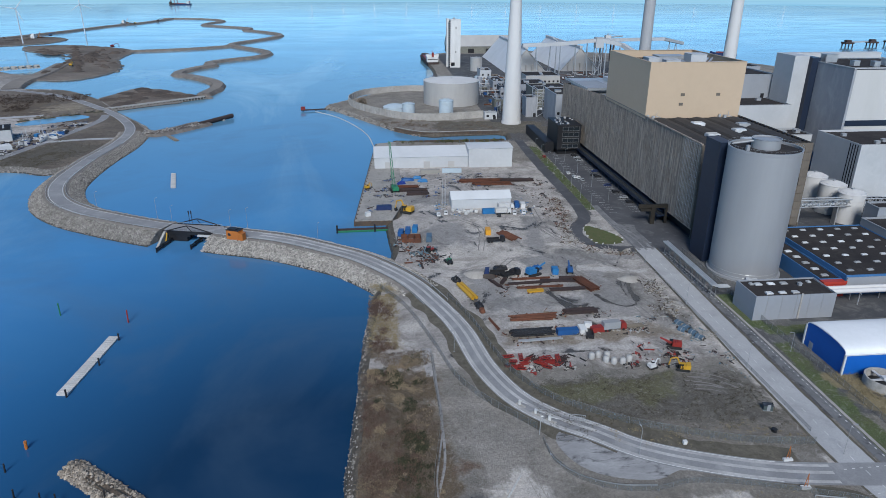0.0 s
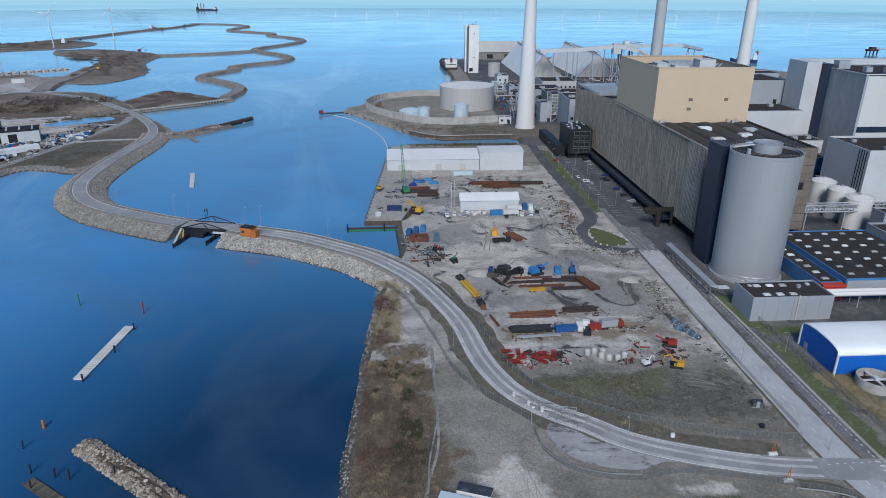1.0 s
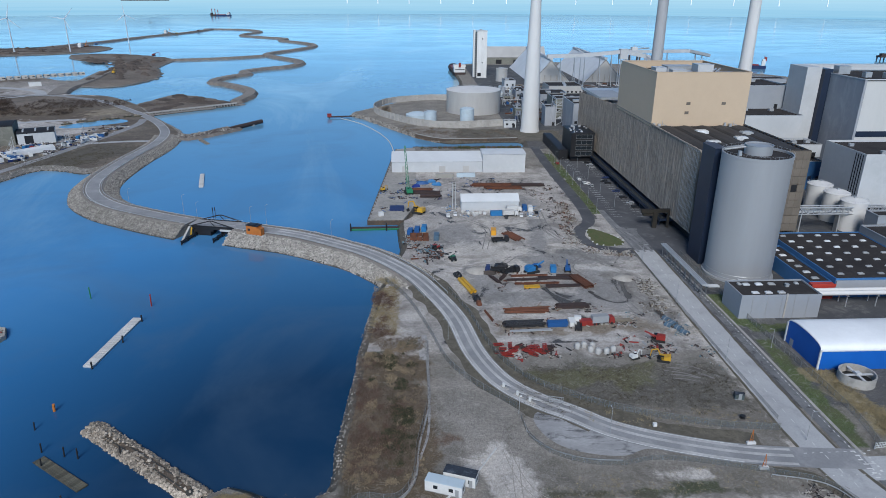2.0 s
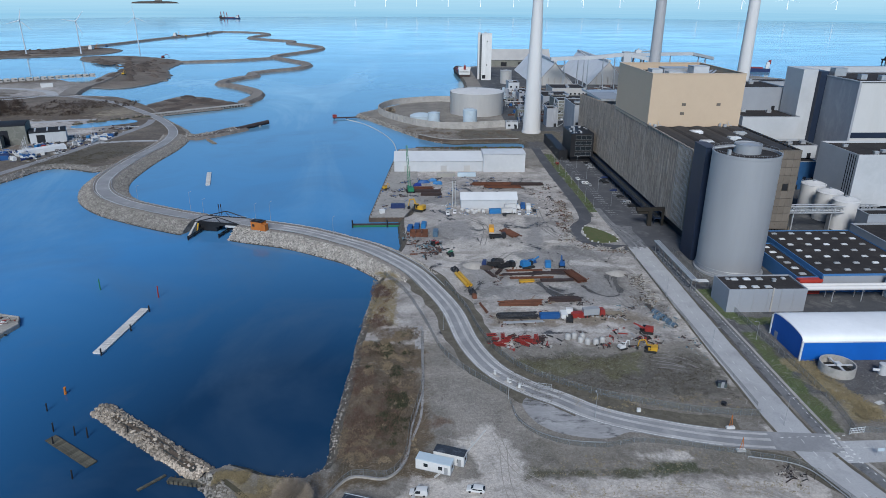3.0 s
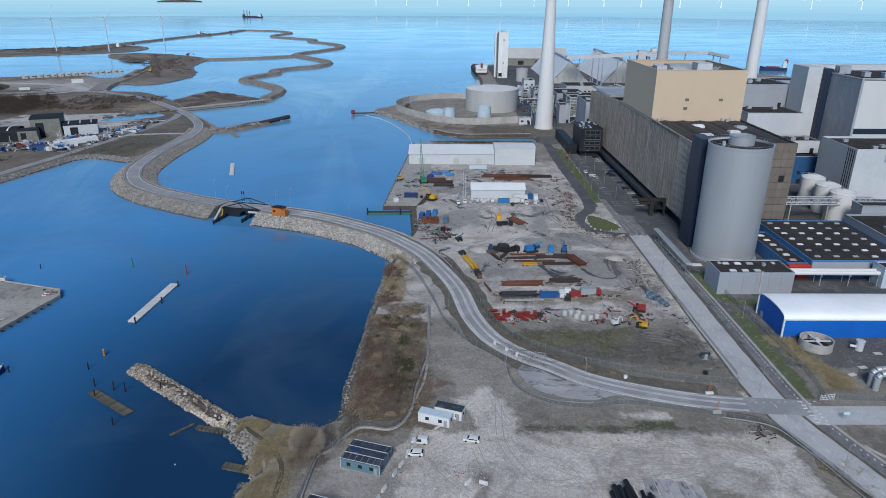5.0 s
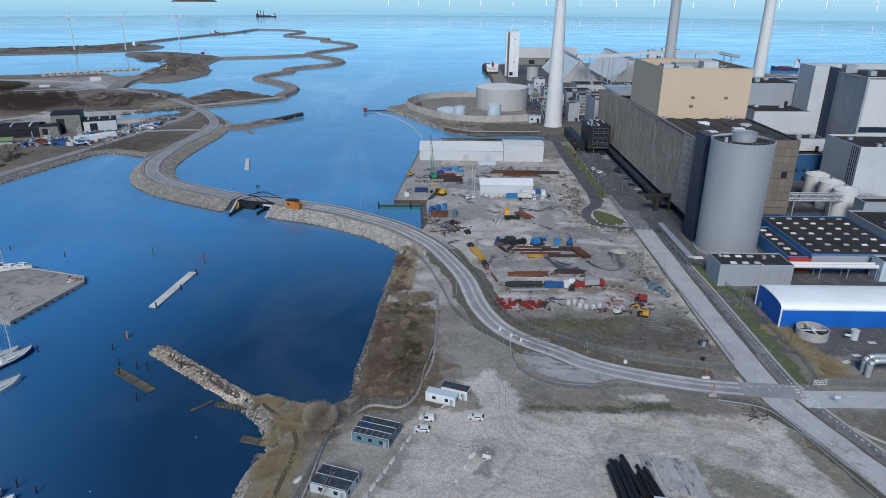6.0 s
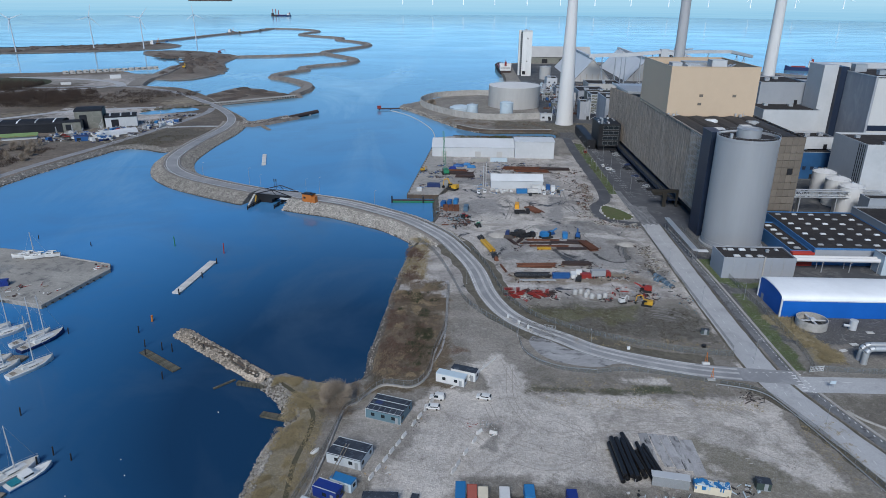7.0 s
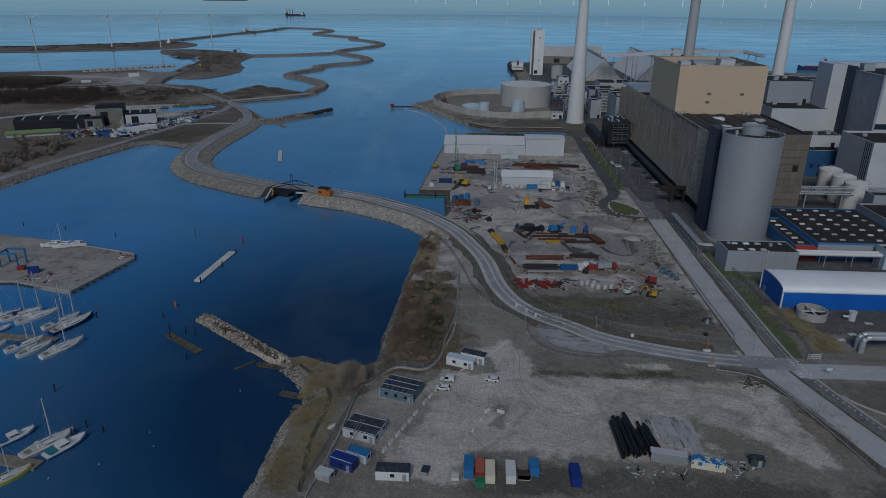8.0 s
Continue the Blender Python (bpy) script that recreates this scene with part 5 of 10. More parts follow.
def canal_wall():
    h = thing("canal_wall", 0, 0, 0, 0, "dark rusty sheet-pile wall along the narrow canal", "wall", kind="structure")
    way = curve([Vector((13, 541, 0)), Vector((26, 527, 0)), Vector((40, 519.5, 0)), Vector((62, 520.5, 0)), Vector((97, 522, 0))], 1.2)
    g = Geo()
    for k, p in enumerate(way):
        g.box(p.x, p.y + (0.3 if k % 2 else 0.0), -5, 1.25, 0.5, 5.9)
    part("sheet_pile", g, SHEETPILE, h)
    part("capping", Geo().loft(strip(way, [(-0.5, 0.9), (0.5, 0.9), (0.5, 1.3), (-0.5, 1.3)])), CONCRETE, h)
    g = Geo()
    for k in range(22):
        g.box(12 + 3.9 * k, 493.2, -4.5, 3.6, 0.5, 4.9)
    part("south_wall", g, SHEETPILE, h)


canal_wall()

# ---- kit of parts for the things ----
PAINTS = {}


def colour(name, c, rough=0.45):
    if name not in PAINTS:
        PAINTS[name] = paint(name + "_paint", c, rough, 0.0, 0.35, 0.06)
    return PAINTS[name]


WHITE_P, BLUE_P, DEEP_BLUE = colour("white", (0.60, 0.60, 0.59)), colour("blue", (0.02, 0.085, 0.24)), colour("deep_blue", (0.015, 0.035, 0.19))
SKY_BLUE, YELLOW_P, ORANGE_P = colour("sky_blue", (0.03, 0.16, 0.36)), colour("yellow", (0.50, 0.29, 0.03)), colour("orange", (0.42, 0.14, 0.03))
RED_P, GREEN_P, BLACK_P = colour("red", (0.24, 0.03, 0.025)), colour("green", (0.03, 0.18, 0.09)), colour("black", (0.02, 0.02, 0.022))
GREY_P, NAVY_P, RUST = colour("grey", (0.28, 0.29, 0.30)), colour("navy", (0.02, 0.035, 0.10)), surf("rusty_steel", (0.16, 0.062, 0.035), (0.09, 0.042, 0.028), 0.3, 1.5, 0.9, bump=0.2, spread=0.2)
DARK_RUST = surf("dark_steel", (0.07, 0.045, 0.04), (0.045, 0.035, 0.035), 0.3, 1.5, 0.8, bump=0.2, spread=0.2)
BLACK_PIPE = surf("black_plastic_pipe", (0.012, 0.012, 0.014), (0.018, 0.018, 0.02), 0.3, 2.0, 0.35, bump=0.02)
TYRE = surf("tyre_rubber", (0.02, 0.02, 0.02), (0.03, 0.03, 0.03), 0.5, 2.0, 0.9)
GLASS = paint("vehicle_glass", (0.02, 0.025, 0.03), 0.1, 0.0, 0.05)
TIMBER = surf("grey_timber", (0.27, 0.23, 0.18), (0.18, 0.155, 0.125), 0.4, 2.5, 0.85, stretch=(1, 0.2, 1), bump=0.2, spread=0.15)
OLD_TIMBER = surf("algae_timber", (0.125, 0.115, 0.085), (0.06, 0.058, 0.045), 0.5, 2.0, 0.85, bump=0.2, stain=(0.22, 0.20, 0.16), amount=0.6, spread=0.3)
CANVAS = surf("white_canvas", (0.58, 0.57, 0.55), (0.48, 0.47, 0.45), 0.5, 2.0, 0.8, bump=0.1, spread=0.1)
GELCOAT = paint("white_gelcoat", (0.62, 0.62, 0.61), 0.3, 0.0, 0.15, 0.05)
DECK = surf("boat_deck", (0.52, 0.50, 0.46), (0.44, 0.42, 0.38), 0.5, 2.0, 0.6)
ALLOY = surf("mast_alloy", (0.6, 0.6, 0.6), (0.52, 0.52, 0.52), 0.5, 2.0, 0.4, 0.3)


def mesh_wire():
    m, t, p = nodes("wire_mesh")
    p.inputs["Base Color"].default_value = (0.20, 0.21, 0.205, 1)
    p.inputs["Metallic"].default_value, p.inputs["Roughness"].default_value = 0.3, 0.5
    p.inputs["Alpha"].default_value = 0.34
    return m


WIRE = mesh_wire()


FENCE_STEEL = surf("dull_fence_steel", (0.24, 0.245, 0.245), (0.19, 0.195, 0.195), 0.5, 2.0, 0.6, 0.3)


def car(name, x, y, turn, material, label, van=False, group=""):
    h = thing(name, x, y, 0.08, turn, label, "van" if van else "car", group)
    top = 1.95 if van else 1.45
    side = [(-2.25, 0.35), (2.25, 0.35), (2.25, 0.75), (2.0, 0.92), (1.15, 1.02), (0.55, top - 0.03), (-1.7 if not van else -2.1, top), (-2.2, 1.05 if not van else 1.5), (-2.28, 0.7)]
    rings = [[(a * k, s, 0.35 + (b - 0.35) * q) for a, b in side] for s, k, q in ((-0.92, 0.985, 0.97), (-0.8, 1.0, 1.0), (0.8, 1.0, 1.0), (0.92, 0.985, 0.97))]
    part("body", Geo().loft(rings), material, h, smooth=True)
    part("windscreen", Geo().add([(1.17, -0.72, 1.05), (1.17, 0.72, 1.05), (0.6, 0.66, top - 0.06), (0.6, -0.66, top - 0.06)], [(0, 1, 2, 3)]), GLASS, h)
    for s in (-1, 1):
        part("side_window", Geo().add([(0.95, s * 0.94, 1.0), (-1.8 if not van else -0.5, s * 0.94, 1.0), (-1.6 if not van else -0.5, s * 0.94, top - 0.12), (0.55, s * 0.94, top - 0.12), (0.95, s * 0.88, 1.04), (-1.75 if not van else -0.5, s * 0.88, 1.04), (-1.55 if not van else -0.5, s * 0.85, top - 0.14), (0.55, s * 0.85, top - 0.14)], [(0, 1, 2, 3), (7, 6, 5, 4), (0, 3, 7, 4), (1, 5, 6, 2), (3, 2, 6, 7), (0, 4, 5, 1)]), GLASS, h)
    part("rear_window", Geo().box(-2.0 if not van else -2.2, 0, top - 0.5, 0.5 if not van else 0.12, 1.4, 0.42), GLASS, h)
    g = Geo()
    g.loft([[(0.32 * math.cos(a), w, 0.32 * math.sin(a)) for a in [2 * math.pi * i / 12 for i in range(12)]] for w in (-0.1, 0.1)])
    repeat("wheel", g, TYRE, h, [(a, b, 0.32, 0) for a in (-1.4, 1.4) for b in (-0.84, 0.84)])
    part("rear_window", Geo().box(-2.08 if van else -1.98, 0, top - 0.5, 0.1, 1.3, 0.32), GLASS, h)
    return h


def container(x, y, turn, material, label, length=6.06, z=0.06, roof=None, group="", height=2.6):
    h = thing("shipping_container", x, y, z, turn, label, "container", group)
    L, W, H = length, 2.44, height
    k = int(L / 0.28)
    edge = [(-L / 2 + 0.06 + i * (L - 0.12) / (2 * k - 1), W / 2 - (0.02 if (i // 2) % 2 else 0.075)) for i in range(2 * k)]
    part("shell", Geo().prism([(a, -b) for a, b in edge] + [(a, b) for a, b in reversed(edge)], 0.12, H - 0.04), material, h)
    g = Geo()
    for a in (-1, 1):
        for b in (-1, 1):
            g.box(a * (L / 2 - 0.08), b * (W / 2 - 0.08), 0, 0.17, 0.17, H)
        for zz in (0, H - 0.16):
            g.box(a * (L / 2 - 0.08), 0, zz, 0.15, W - 0.2, 0.16)
    for b in (-1, 1):
        for zz in (0, H - 0.12):
            g.box(0, b * (W / 2 - 0.06), zz, L - 0.2, 0.12, 0.12)
    part("corner_frame", g, material, h)
    part("roof", Geo().box(0, 0, H - 0.05, L - 0.3, W - 0.25, 0.06), roof or material, h)
    g = Geo()
    for b in (-0.58, 0.58):
        g.box(L / 2 - 0.02, b, 0.2, 0.08, 1.1, H - 0.4)
    part("door", g, material, h)
    g = Geo()
    for b in (-0.8, -0.3, 0.3, 0.8):
        g.tube((L / 2 + 0.05, b, 0.2), (L / 2 + 0.05, b, H - 0.2), 0.025, 4)
    part("lock_rod", g, GALV, h)
    return h


def cabin(x, y, turn, L, W, H, wall_mat, roof_mat, label, windows=3, beams=0, name="site_cabin"):
    h = thing(name, x, y, 0.05, turn, label, "cabin")
    part("wall", Geo().box(0, 0, 0.15, L, W, H - 0.15), wall_mat, h)
    part("floor_frame", Geo().box(0, 0, 0, L + 0.06, W + 0.06, 0.16), GREY_P, h)
    part("roof", Geo().box(0, 0, H, L + 0.1, W + 0.1, 0.1).box(0, 0, H + 0.1, L - 0.3, W - 0.3, 0.06), roof_mat, h)
    w = Geo().box(0, 0, 0, 1.1, 0.06, 1.0)
    spots = [(-L / 2 + (i + 0.7) * L / (windows + 0.4), -W / 2 - 0.02, 1.15, 0) for i in range(windows)]
    repeat("window", w, GLASS, h, spots + [(L / 2 + 0.02, 0.3 * W * s, 1.15, 90) for s in ((-1, 1) if W > 3 else (0.2,))])
    part("door", Geo().box(L / 2 - 1.2, -W / 2 - 0.03, 0.15, 0.9, 0.06, 2.0), GREY_P, h)
    for k in range(beams):
        yy = -W / 2 + (k + 0.02) * W / max(beams - 1, 1) * 0.96
        part("roof_beam", Geo().box(0, yy, H + 0.16, L + 0.1, 0.14, 0.12), PALE_CAB, h)
    if beams > 3:
        g, bay = Geo(), W / (beams - 1) * 0.96
        for i in range(7):
            g.box(-L / 2 + 0.3 + i * (L - 0.6) / 6, -W / 2 + bay * 0.55, H + 0.16, 0.07, bay * 0.9, 0.07)
        part("roof_batten", g, GREY_P, h)
        part("roof_patch", Geo().box(-L * 0.28, W / 2 - bay * 1.45, H + 0.16, L * 0.2, bay * 0.8, 0.02), NAVY_P, h)
        for sgn in (-1, 1):
            part("corner_post", Geo().box(sgn * L / 2, -W / 2, 0.1, 0.14, 0.14, H), PALE_CAB, h)
    return h


def bundle(name, x, y, turn, length, size, count, rows, material, label, category, kind="pipe", jitter=0.4, z=0.06):
    """A stack of pipes or beams lying side by side, each a part of its own."""
    h = thing(name, x, y, z, turn, label, category)
    rng = random.Random(int(abs(x * 7 + y * 3)))
    g = Geo()
    if kind == "pipe":
        n = 10
        ring = lambda r, xx: [(xx, r * math.cos(2 * math.pi * i / n), r * math.sin(2 * math.pi * i / n)) for i in range(n)]
        a = length / 2
        g.loft([ring(size / 2 * 0.86, -a + 0.6), ring(size / 2 * 0.86, -a), ring(size / 2, -a), ring(size / 2, a), ring(size / 2 * 0.86, a), ring(size / 2 * 0.86, a - 0.6)], True, True)
    else:
        for zz in (-size / 2, size / 2 - 0.08):
            g.box(0, 0, zz, length, size * 0.8, 0.08)
        g.box(0, 0, -size / 2, length, 0.08, size)
    spots = []
    for r in range(rows):
        for i in range(count - r):
            spots.append((rng.uniform(-jitter, jitter), (i - (count - r - 1) / 2) * size * 1.06, 0.2 + size / 2 + r * size * 0.9, rng.uniform(-1, 1) * jitter * 2))
    repeat(kind, g, material, h, spots, kind == "pipe")
    s = Geo().box(0, 0, 0, 0.25, count * size * 1.05 + 0.4, 0.2)
    repeat("bearer", s, TIMBER, h, [(-length * 0.3, 0, 0, 0), (length * 0.3, 0, 0, 0)])
    return h


def wheels(h, xs, w, r=0.5):
    g = Geo()
    g.loft([[(r * math.cos(a), q, r * math.sin(a)) for a in [2 * math.pi * i / 12 for i in range(12)]] for q in (-0.18, 0.18)])
    repeat("wheel", g, TYRE, h, [(a, s * w, r, 0) for a in xs for s in (-1, 1)])


def truck(x, y, turn, cab_mat, load_mat, label, box=True):
    h = thing("truck", x, y, 0.06, turn, label, "truck")
    part("chassis", Geo().box(0, 0, 0.6, 8.2, 0.9, 0.3), BLACK_P, h)
    side = [(0, 0.5), (2.0, 0.5), (2.05, 1.5), (1.7, 2.9), (0, 3.0)]
    part("cab", Geo().loft([[(2.2 + a, s, b) for a, b in side] for s in (-1.2, 1.2)]), cab_mat, h)
    part("windscreen", Geo().add([(4.27, -1.05, 1.65), (4.27, 1.05, 1.65), (3.98, 1.0, 2.7), (3.98, -1.0, 2.7)], [(0, 1, 2, 3)]), GLASS, h)
    if box:
        part("load_box", Geo().box(-1.2, 0, 0.95, 6.2, 2.45, 2.5).box(-1.2, 0, 3.45, 6.3, 2.5, 0.08), load_mat, h)
    else:
        g = Geo().box(-1.2, 0, 0.95, 6.2, 2.45, 0.2)
        for s in (-1, 1):
            g.box(-1.2, s * 1.2, 1.1, 6.2, 0.08, 0.8)
        g.box(-4.25, 0, 1.1, 0.08, 2.4, 0.8)
        part("flatbed", g, load_mat, h)
    wheels(h, (3.1, -2.2, -3.4), 1.05)
    return h


def digger(x, y, turn, material, label, reach=1.0, house=0.0, scale=1.0):
    h = thing("excavator", x, y, 0.06, turn, label, "excavator")
    h.scale = (scale, scale, scale)
    side = [(-1.9, 0.1), (1.9, 0.1), (2.2, 0.5), (1.9, 0.9), (-1.9, 0.9), (-2.2, 0.5)]
    for s in (-1, 1):
        part("track", Geo().loft([[(a, s * 1.15 + w, b) for a, b in side] for w in (-0.3, 0.3)]), TYRE, h)
    part("house", Geo().box(-0.7, 0, 1.0, 3.2, 2.5, 1.2).box(-1.6, 0, 2.2, 1.4, 2.4, 0.35), material, h)
    part("cab", Geo().box(0.7, 0.75, 1.1, 1.5, 1.0, 1.8), GLASS, h)
    part("cab_roof", Geo().box(0.7, 0.75, 2.9, 1.6, 1.1, 0.12), material, h)
    r = reach
    part("boom", Geo().tube((0.9, -0.1, 1.6), (2.8 * r, -0.1, 4.4), 0.3, 6, 0.26).tube((2.8 * r, -0.1, 4.4), (5.2 * r, -0.1, 3.8), 0.26, 6, 0.2), material, h)
    part("arm", Geo().tube((5.2 * r, -0.1, 3.8), (5.7 * r, -0.1, 1.3), 0.2, 6, 0.16), material, h)
    part("bucket", Geo().loft([[(5.1 * r, s, 0.3), (5.9 * r, s, 0.2), (6.1 * r, s, 1.1), (5.5 * r, s, 1.3)] for s in (-0.7, 0.5)]), BLACK_P, h)
    return h


def crawler_crane(x, y, turn, boom, up):
    h = thing("crawler_crane", x, y, 0.12, turn, "green crawler crane with a raised lattice boom", "crane")
    for s in (-1, 1):
        part("track", Geo().box(0, s * 2.0, 0, 6.4, 0.9, 1.1).box(0, s * 2.0, 0.25, 7.0, 0.8, 0.6), TYRE, h)
    part("house", Geo().box(-1.4, 0, 1.2, 5.6, 3.2, 2.3).box(-3.9, 0, 1.3, 1.2, 3.6, 1.8), GREEN_P, h)
    part("cab", Geo().box(2.2, 1.2, 1.3, 1.8, 1.1, 2.0), GLASS, h)
    g = Geo()
    c, s = math.cos(radians(up)), math.sin(radians(up))
    n = int(boom / 2.4)
    corner = lambda i, a, b: (1.6 + c * i * boom / n - s * b, a, 1.6 + s * i * boom / n + c * b)
    for a in (-0.7, 0.7):
        for b in (-0.6, 0.6):
            g.tube(corner(0, a, b), corner(n, a * 0.6, b * 0.6), 0.12, 4)
    for i in range(n):
        k = 1 - 0.4 * i / n
        for a in (-0.7, 0.7):
            g.tube(corner(i, a * k, -0.6 * k), corner(i + 1, a * k, 0.6 * k), 0.07, 4)
        for b in (-0.6, 0.6):
            g.tube(corner(i, -0.7 * k, b * k), corner(i + 1, 0.7 * k, b * k), 0.07, 4)
    part("boom", g, GREEN_P, h)
    tip = corner(n, 0, 0)
    part("stay", Geo().tube((-3.6, 0, 4.5), tip, 0.05, 4).tube((-2.0, 0.8, 3.4), (-3.6, 0, 4.6), 0.15, 4), BLACK_P, h)
    part("hoist_line", Geo().tube(tip, (tip[0], 0, 6.0), 0.04, 4).box(tip[0], 0, 5.2, 0.5, 0.4, 0.8), BLACK_P, h)
    return h


def lamp_post(x, y, z, turn, height, label="slim grey street lamp post", group="street lamps"):
    h = thing("street_lamp", x, y, z, turn, label, "street lamp", group)
    part("pole", Geo().tube((0, 0, 0), (0, 0, height), 0.09, 6, 0.06).box(0, 0, 0, 0.35, 0.35, 0.12), GREY_P, h)
    part("arm", Geo().tube((0, 0, height), (1.1, 0, height + 0.25), 0.06, 5), GREY_P, h)
    part("lamp_head", Geo().box(1.35, 0, height + 0.16, 0.8, 0.28, 0.14), GREY_P, h)
    return h


def fence(pts, height, label, step=3.0, z=0.0, mesh=True, rails=1, name="fence"):
    """A wire fence: posts, top rail and mesh panels."""
    h = thing(name, 0, 0, z, 0, label, "fence")
    way = curve([Vector((*p, 0)) for p in pts], step)
    repeat("post", Geo().tube((0, 0, 0), (0, 0, height), 0.06, 5), FENCE_STEEL, h, [(p.x, p.y, 0, 0) for p in way])
    g = Geo()
    for k in range(rails):
        g.chain([(p.x, p.y, height - 0.05 - k * height * 0.5) for p in way], 0.04, 4)
    part("rail", g, FENCE_STEEL, h)
    if mesh:
        g = Geo()
        for p, q in zip(way, way[1:]):
            g.add([(p.x, p.y, 0.05), (q.x, q.y, 0.05), (q.x, q.y, height), (p.x, p.y, height)], [(0, 1, 2, 3)])
        part("mesh_panel", g, WIRE, h)
    return h


def twig_clump(g, rng, x, y, z, w, hgt, n, thick=0.05):
    """A loose rounded clump of short crossing twigs."""
    for _ in range(n):
        a, k, e = rng.uniform(0, 6.283), rng.random() ** 0.5, rng.random()
        px, py, pz = x + math.cos(a) * w * k * (1 - 0.35 * e), y + math.sin(a) * w * k * (1 - 0.35 * e), z + hgt * e * (1 - 0.5 * k * k)
        d = Vector((rng.uniform(-1, 1), rng.uniform(-1, 1), rng.uniform(0.1, 1.3))).normalized() * rng.uniform(0.35, 0.75) * min(w, hgt + 0.2)
        tx, ty = -math.sin(a + 1.0) * thick, math.cos(a + 1.0) * thick
        g.add([(px - tx, py - ty, pz), (px + tx, py + ty, pz), (px + d.x + tx * 0.5, py + d.y + ty * 0.5, pz + d.z), (px + d.x - tx * 0.5, py + d.y - ty * 0.5, pz + d.z)], [(0, 1, 2, 3)])


BARK = surf("bare_twigs", (0.22, 0.175, 0.135), (0.125, 0.10, 0.08), 0.5, 2.0, 0.95)
PALE_TWIG = surf("pale_twigs", (0.33, 0.27, 0.21), (0.21, 0.17, 0.13), 0.5, 2.0, 0.95)
DRY = surf("dry_grass_blades", (0.36, 0.29, 0.17), (0.23, 0.19, 0.115), 0.2, 1.0, 0.95)
GREEN_SCRUB = surf("green_scrub", (0.06, 0.075, 0.025), (0.10, 0.10, 0.04), 0.2, 1.0, 0.95)


def bare_tree(x, y, z, height, spread_r, label, seed, category="tree"):
    """A leafless tree: trunk, limbs, and a rounded crown of fine twigs."""
    rng = random.Random(seed)
    h = thing("tree", x, y, z, 0, label, category)
    g, twigs = Geo(), Geo()
    g.tube((0, 0, 0), (0.1, 0, height * 0.3), 0.28, 7, 0.2)
    ends = []
    for i in range(11):
        a, e = rng.uniform(0, 6.283), rng.uniform(0.3, 1.35)
        p = Vector((0.1, 0, height * rng.uniform(0.1, 0.3)))
        q = p + Vector((math.cos(a) * math.cos(e), math.sin(a) * math.cos(e), math.sin(e))) * height * rng.uniform(0.3, 0.45)
        g.tube(p, q, 0.13, 5, 0.06)
        for _ in range(4):
            d = Vector((rng.uniform(-1, 1), rng.uniform(-1, 1), rng.uniform(-0.2, 1))).normalized()
            r = q + d * height * rng.uniform(0.1, 0.22)
            g.tube(q, r, 0.06, 4, 0.03)
            ends.append(r)
    part("trunk", g, BARK, h)
    c = Vector((0, 0, height * 0.52))
    for _ in range(int(330 * spread_r ** 2)):
        d = Vector((rng.gauss(0, 1), rng.gauss(0, 1), rng.gauss(0, 1))).normalized()
        k = rng.random() ** 0.45
        p = c + Vector((d.x * spread_r * k, d.y * spread_r * k, d.z * height * 0.47 * k))
        if p.z < 0.3:
            continue
        q = p + (d + Vector((rng.uniform(-0.6, 0.6), rng.uniform(-0.6, 0.6), rng.uniform(-0.2, 0.8)))) * rng.uniform(0.4, 0.9)
        s = d.orthogonal().normalized() * 0.036
        twigs.add([p - s, p + s, q + s * 0.4, q - s * 0.4], [(0, 1, 2, 3)])
    part("crown", twigs, PALE_TWIG, h)
    return h


def scrub(name, label, boxes, count, seed, material, size=(0.5, 1.3), tall=(0.5, 1.6), twigs=10, thick=0.06, gaps=-0.15):
    rng, g = random.Random(seed), Geo()
    for _ in range(count):
        x0, x1, y0, y1, z = rng.choice(boxes)
        x, y = rng.uniform(x0, x1), rng.uniform(y0, y1)
        x, y = max(x0, x + rng.gauss(0, 0.07) * min(x1 - x0, 18)), y + rng.gauss(0, 0.07) * min(y1 - y0, 18)
        if noise.noise(Vector((x * 0.09, y * 0.09, seed))) + 0.6 * noise.noise(Vector((x * 0.27, y * 0.27, seed + 3.0))) < gaps:
            continue
        twig_clump(g, rng, x, y, z, rng.uniform(*size), rng.uniform(*tall), twigs, thick)
    return tagged(part(name, g, material), label, "vegetation", kind="stuff")

# ---- near yard: cabins, containers, stores ----
ROOF_DARK = surf("dark_felt_roof", (0.024, 0.030, 0.042), (0.045, 0.053, 0.068), 0.25, 2.0, 0.7, bump=0.1, stain=(0.13, 0.15, 0.175), amount=0.7)
PALE_TEAL = paint("grey_blue_cladding", (0.11, 0.18, 0.215), 0.5)
PALE_CAB = paint("pale_grey_cladding", (0.45, 0.48, 0.50), 0.5)
cabin(17.3, 111, -20, 9.4, 3.0, 3.0, WHITE_P, TANK_BLUE, "white site cabin with a pale blue flat roof", 2)
cabin(21.4, 113.9, -20, 8.2, 3.0, 3.2, WHITE_P, ROOF_DARK, "white site cabin with a dark roof", 4)
cabin(-0.4, 93.8, -18, 10.8, 8.3, 2.9, PALE_TEAL, ROOF_DARK, "grey-blue cabin block with white roof beams", 3, 4)
cabin(-8.4, 73.8, -18, 9.8, 7.2, 2.9, PALE_CAB, ROOF_DARK, "pale grey cabin block with a dark roof", 2, 3)
cabin(-11.4, 59.8, -22, 6.6, 3.2, 3.0, DEEP_BLUE, DEEP_BLUE, "deep blue site cabin with white roof straps", 1, 2)
cabin(-8.2, 63.0, -22, 6.0, 2.6, 2.7, TANK_BLUE, SKY_BLUE, "pale blue site cabin", 1)
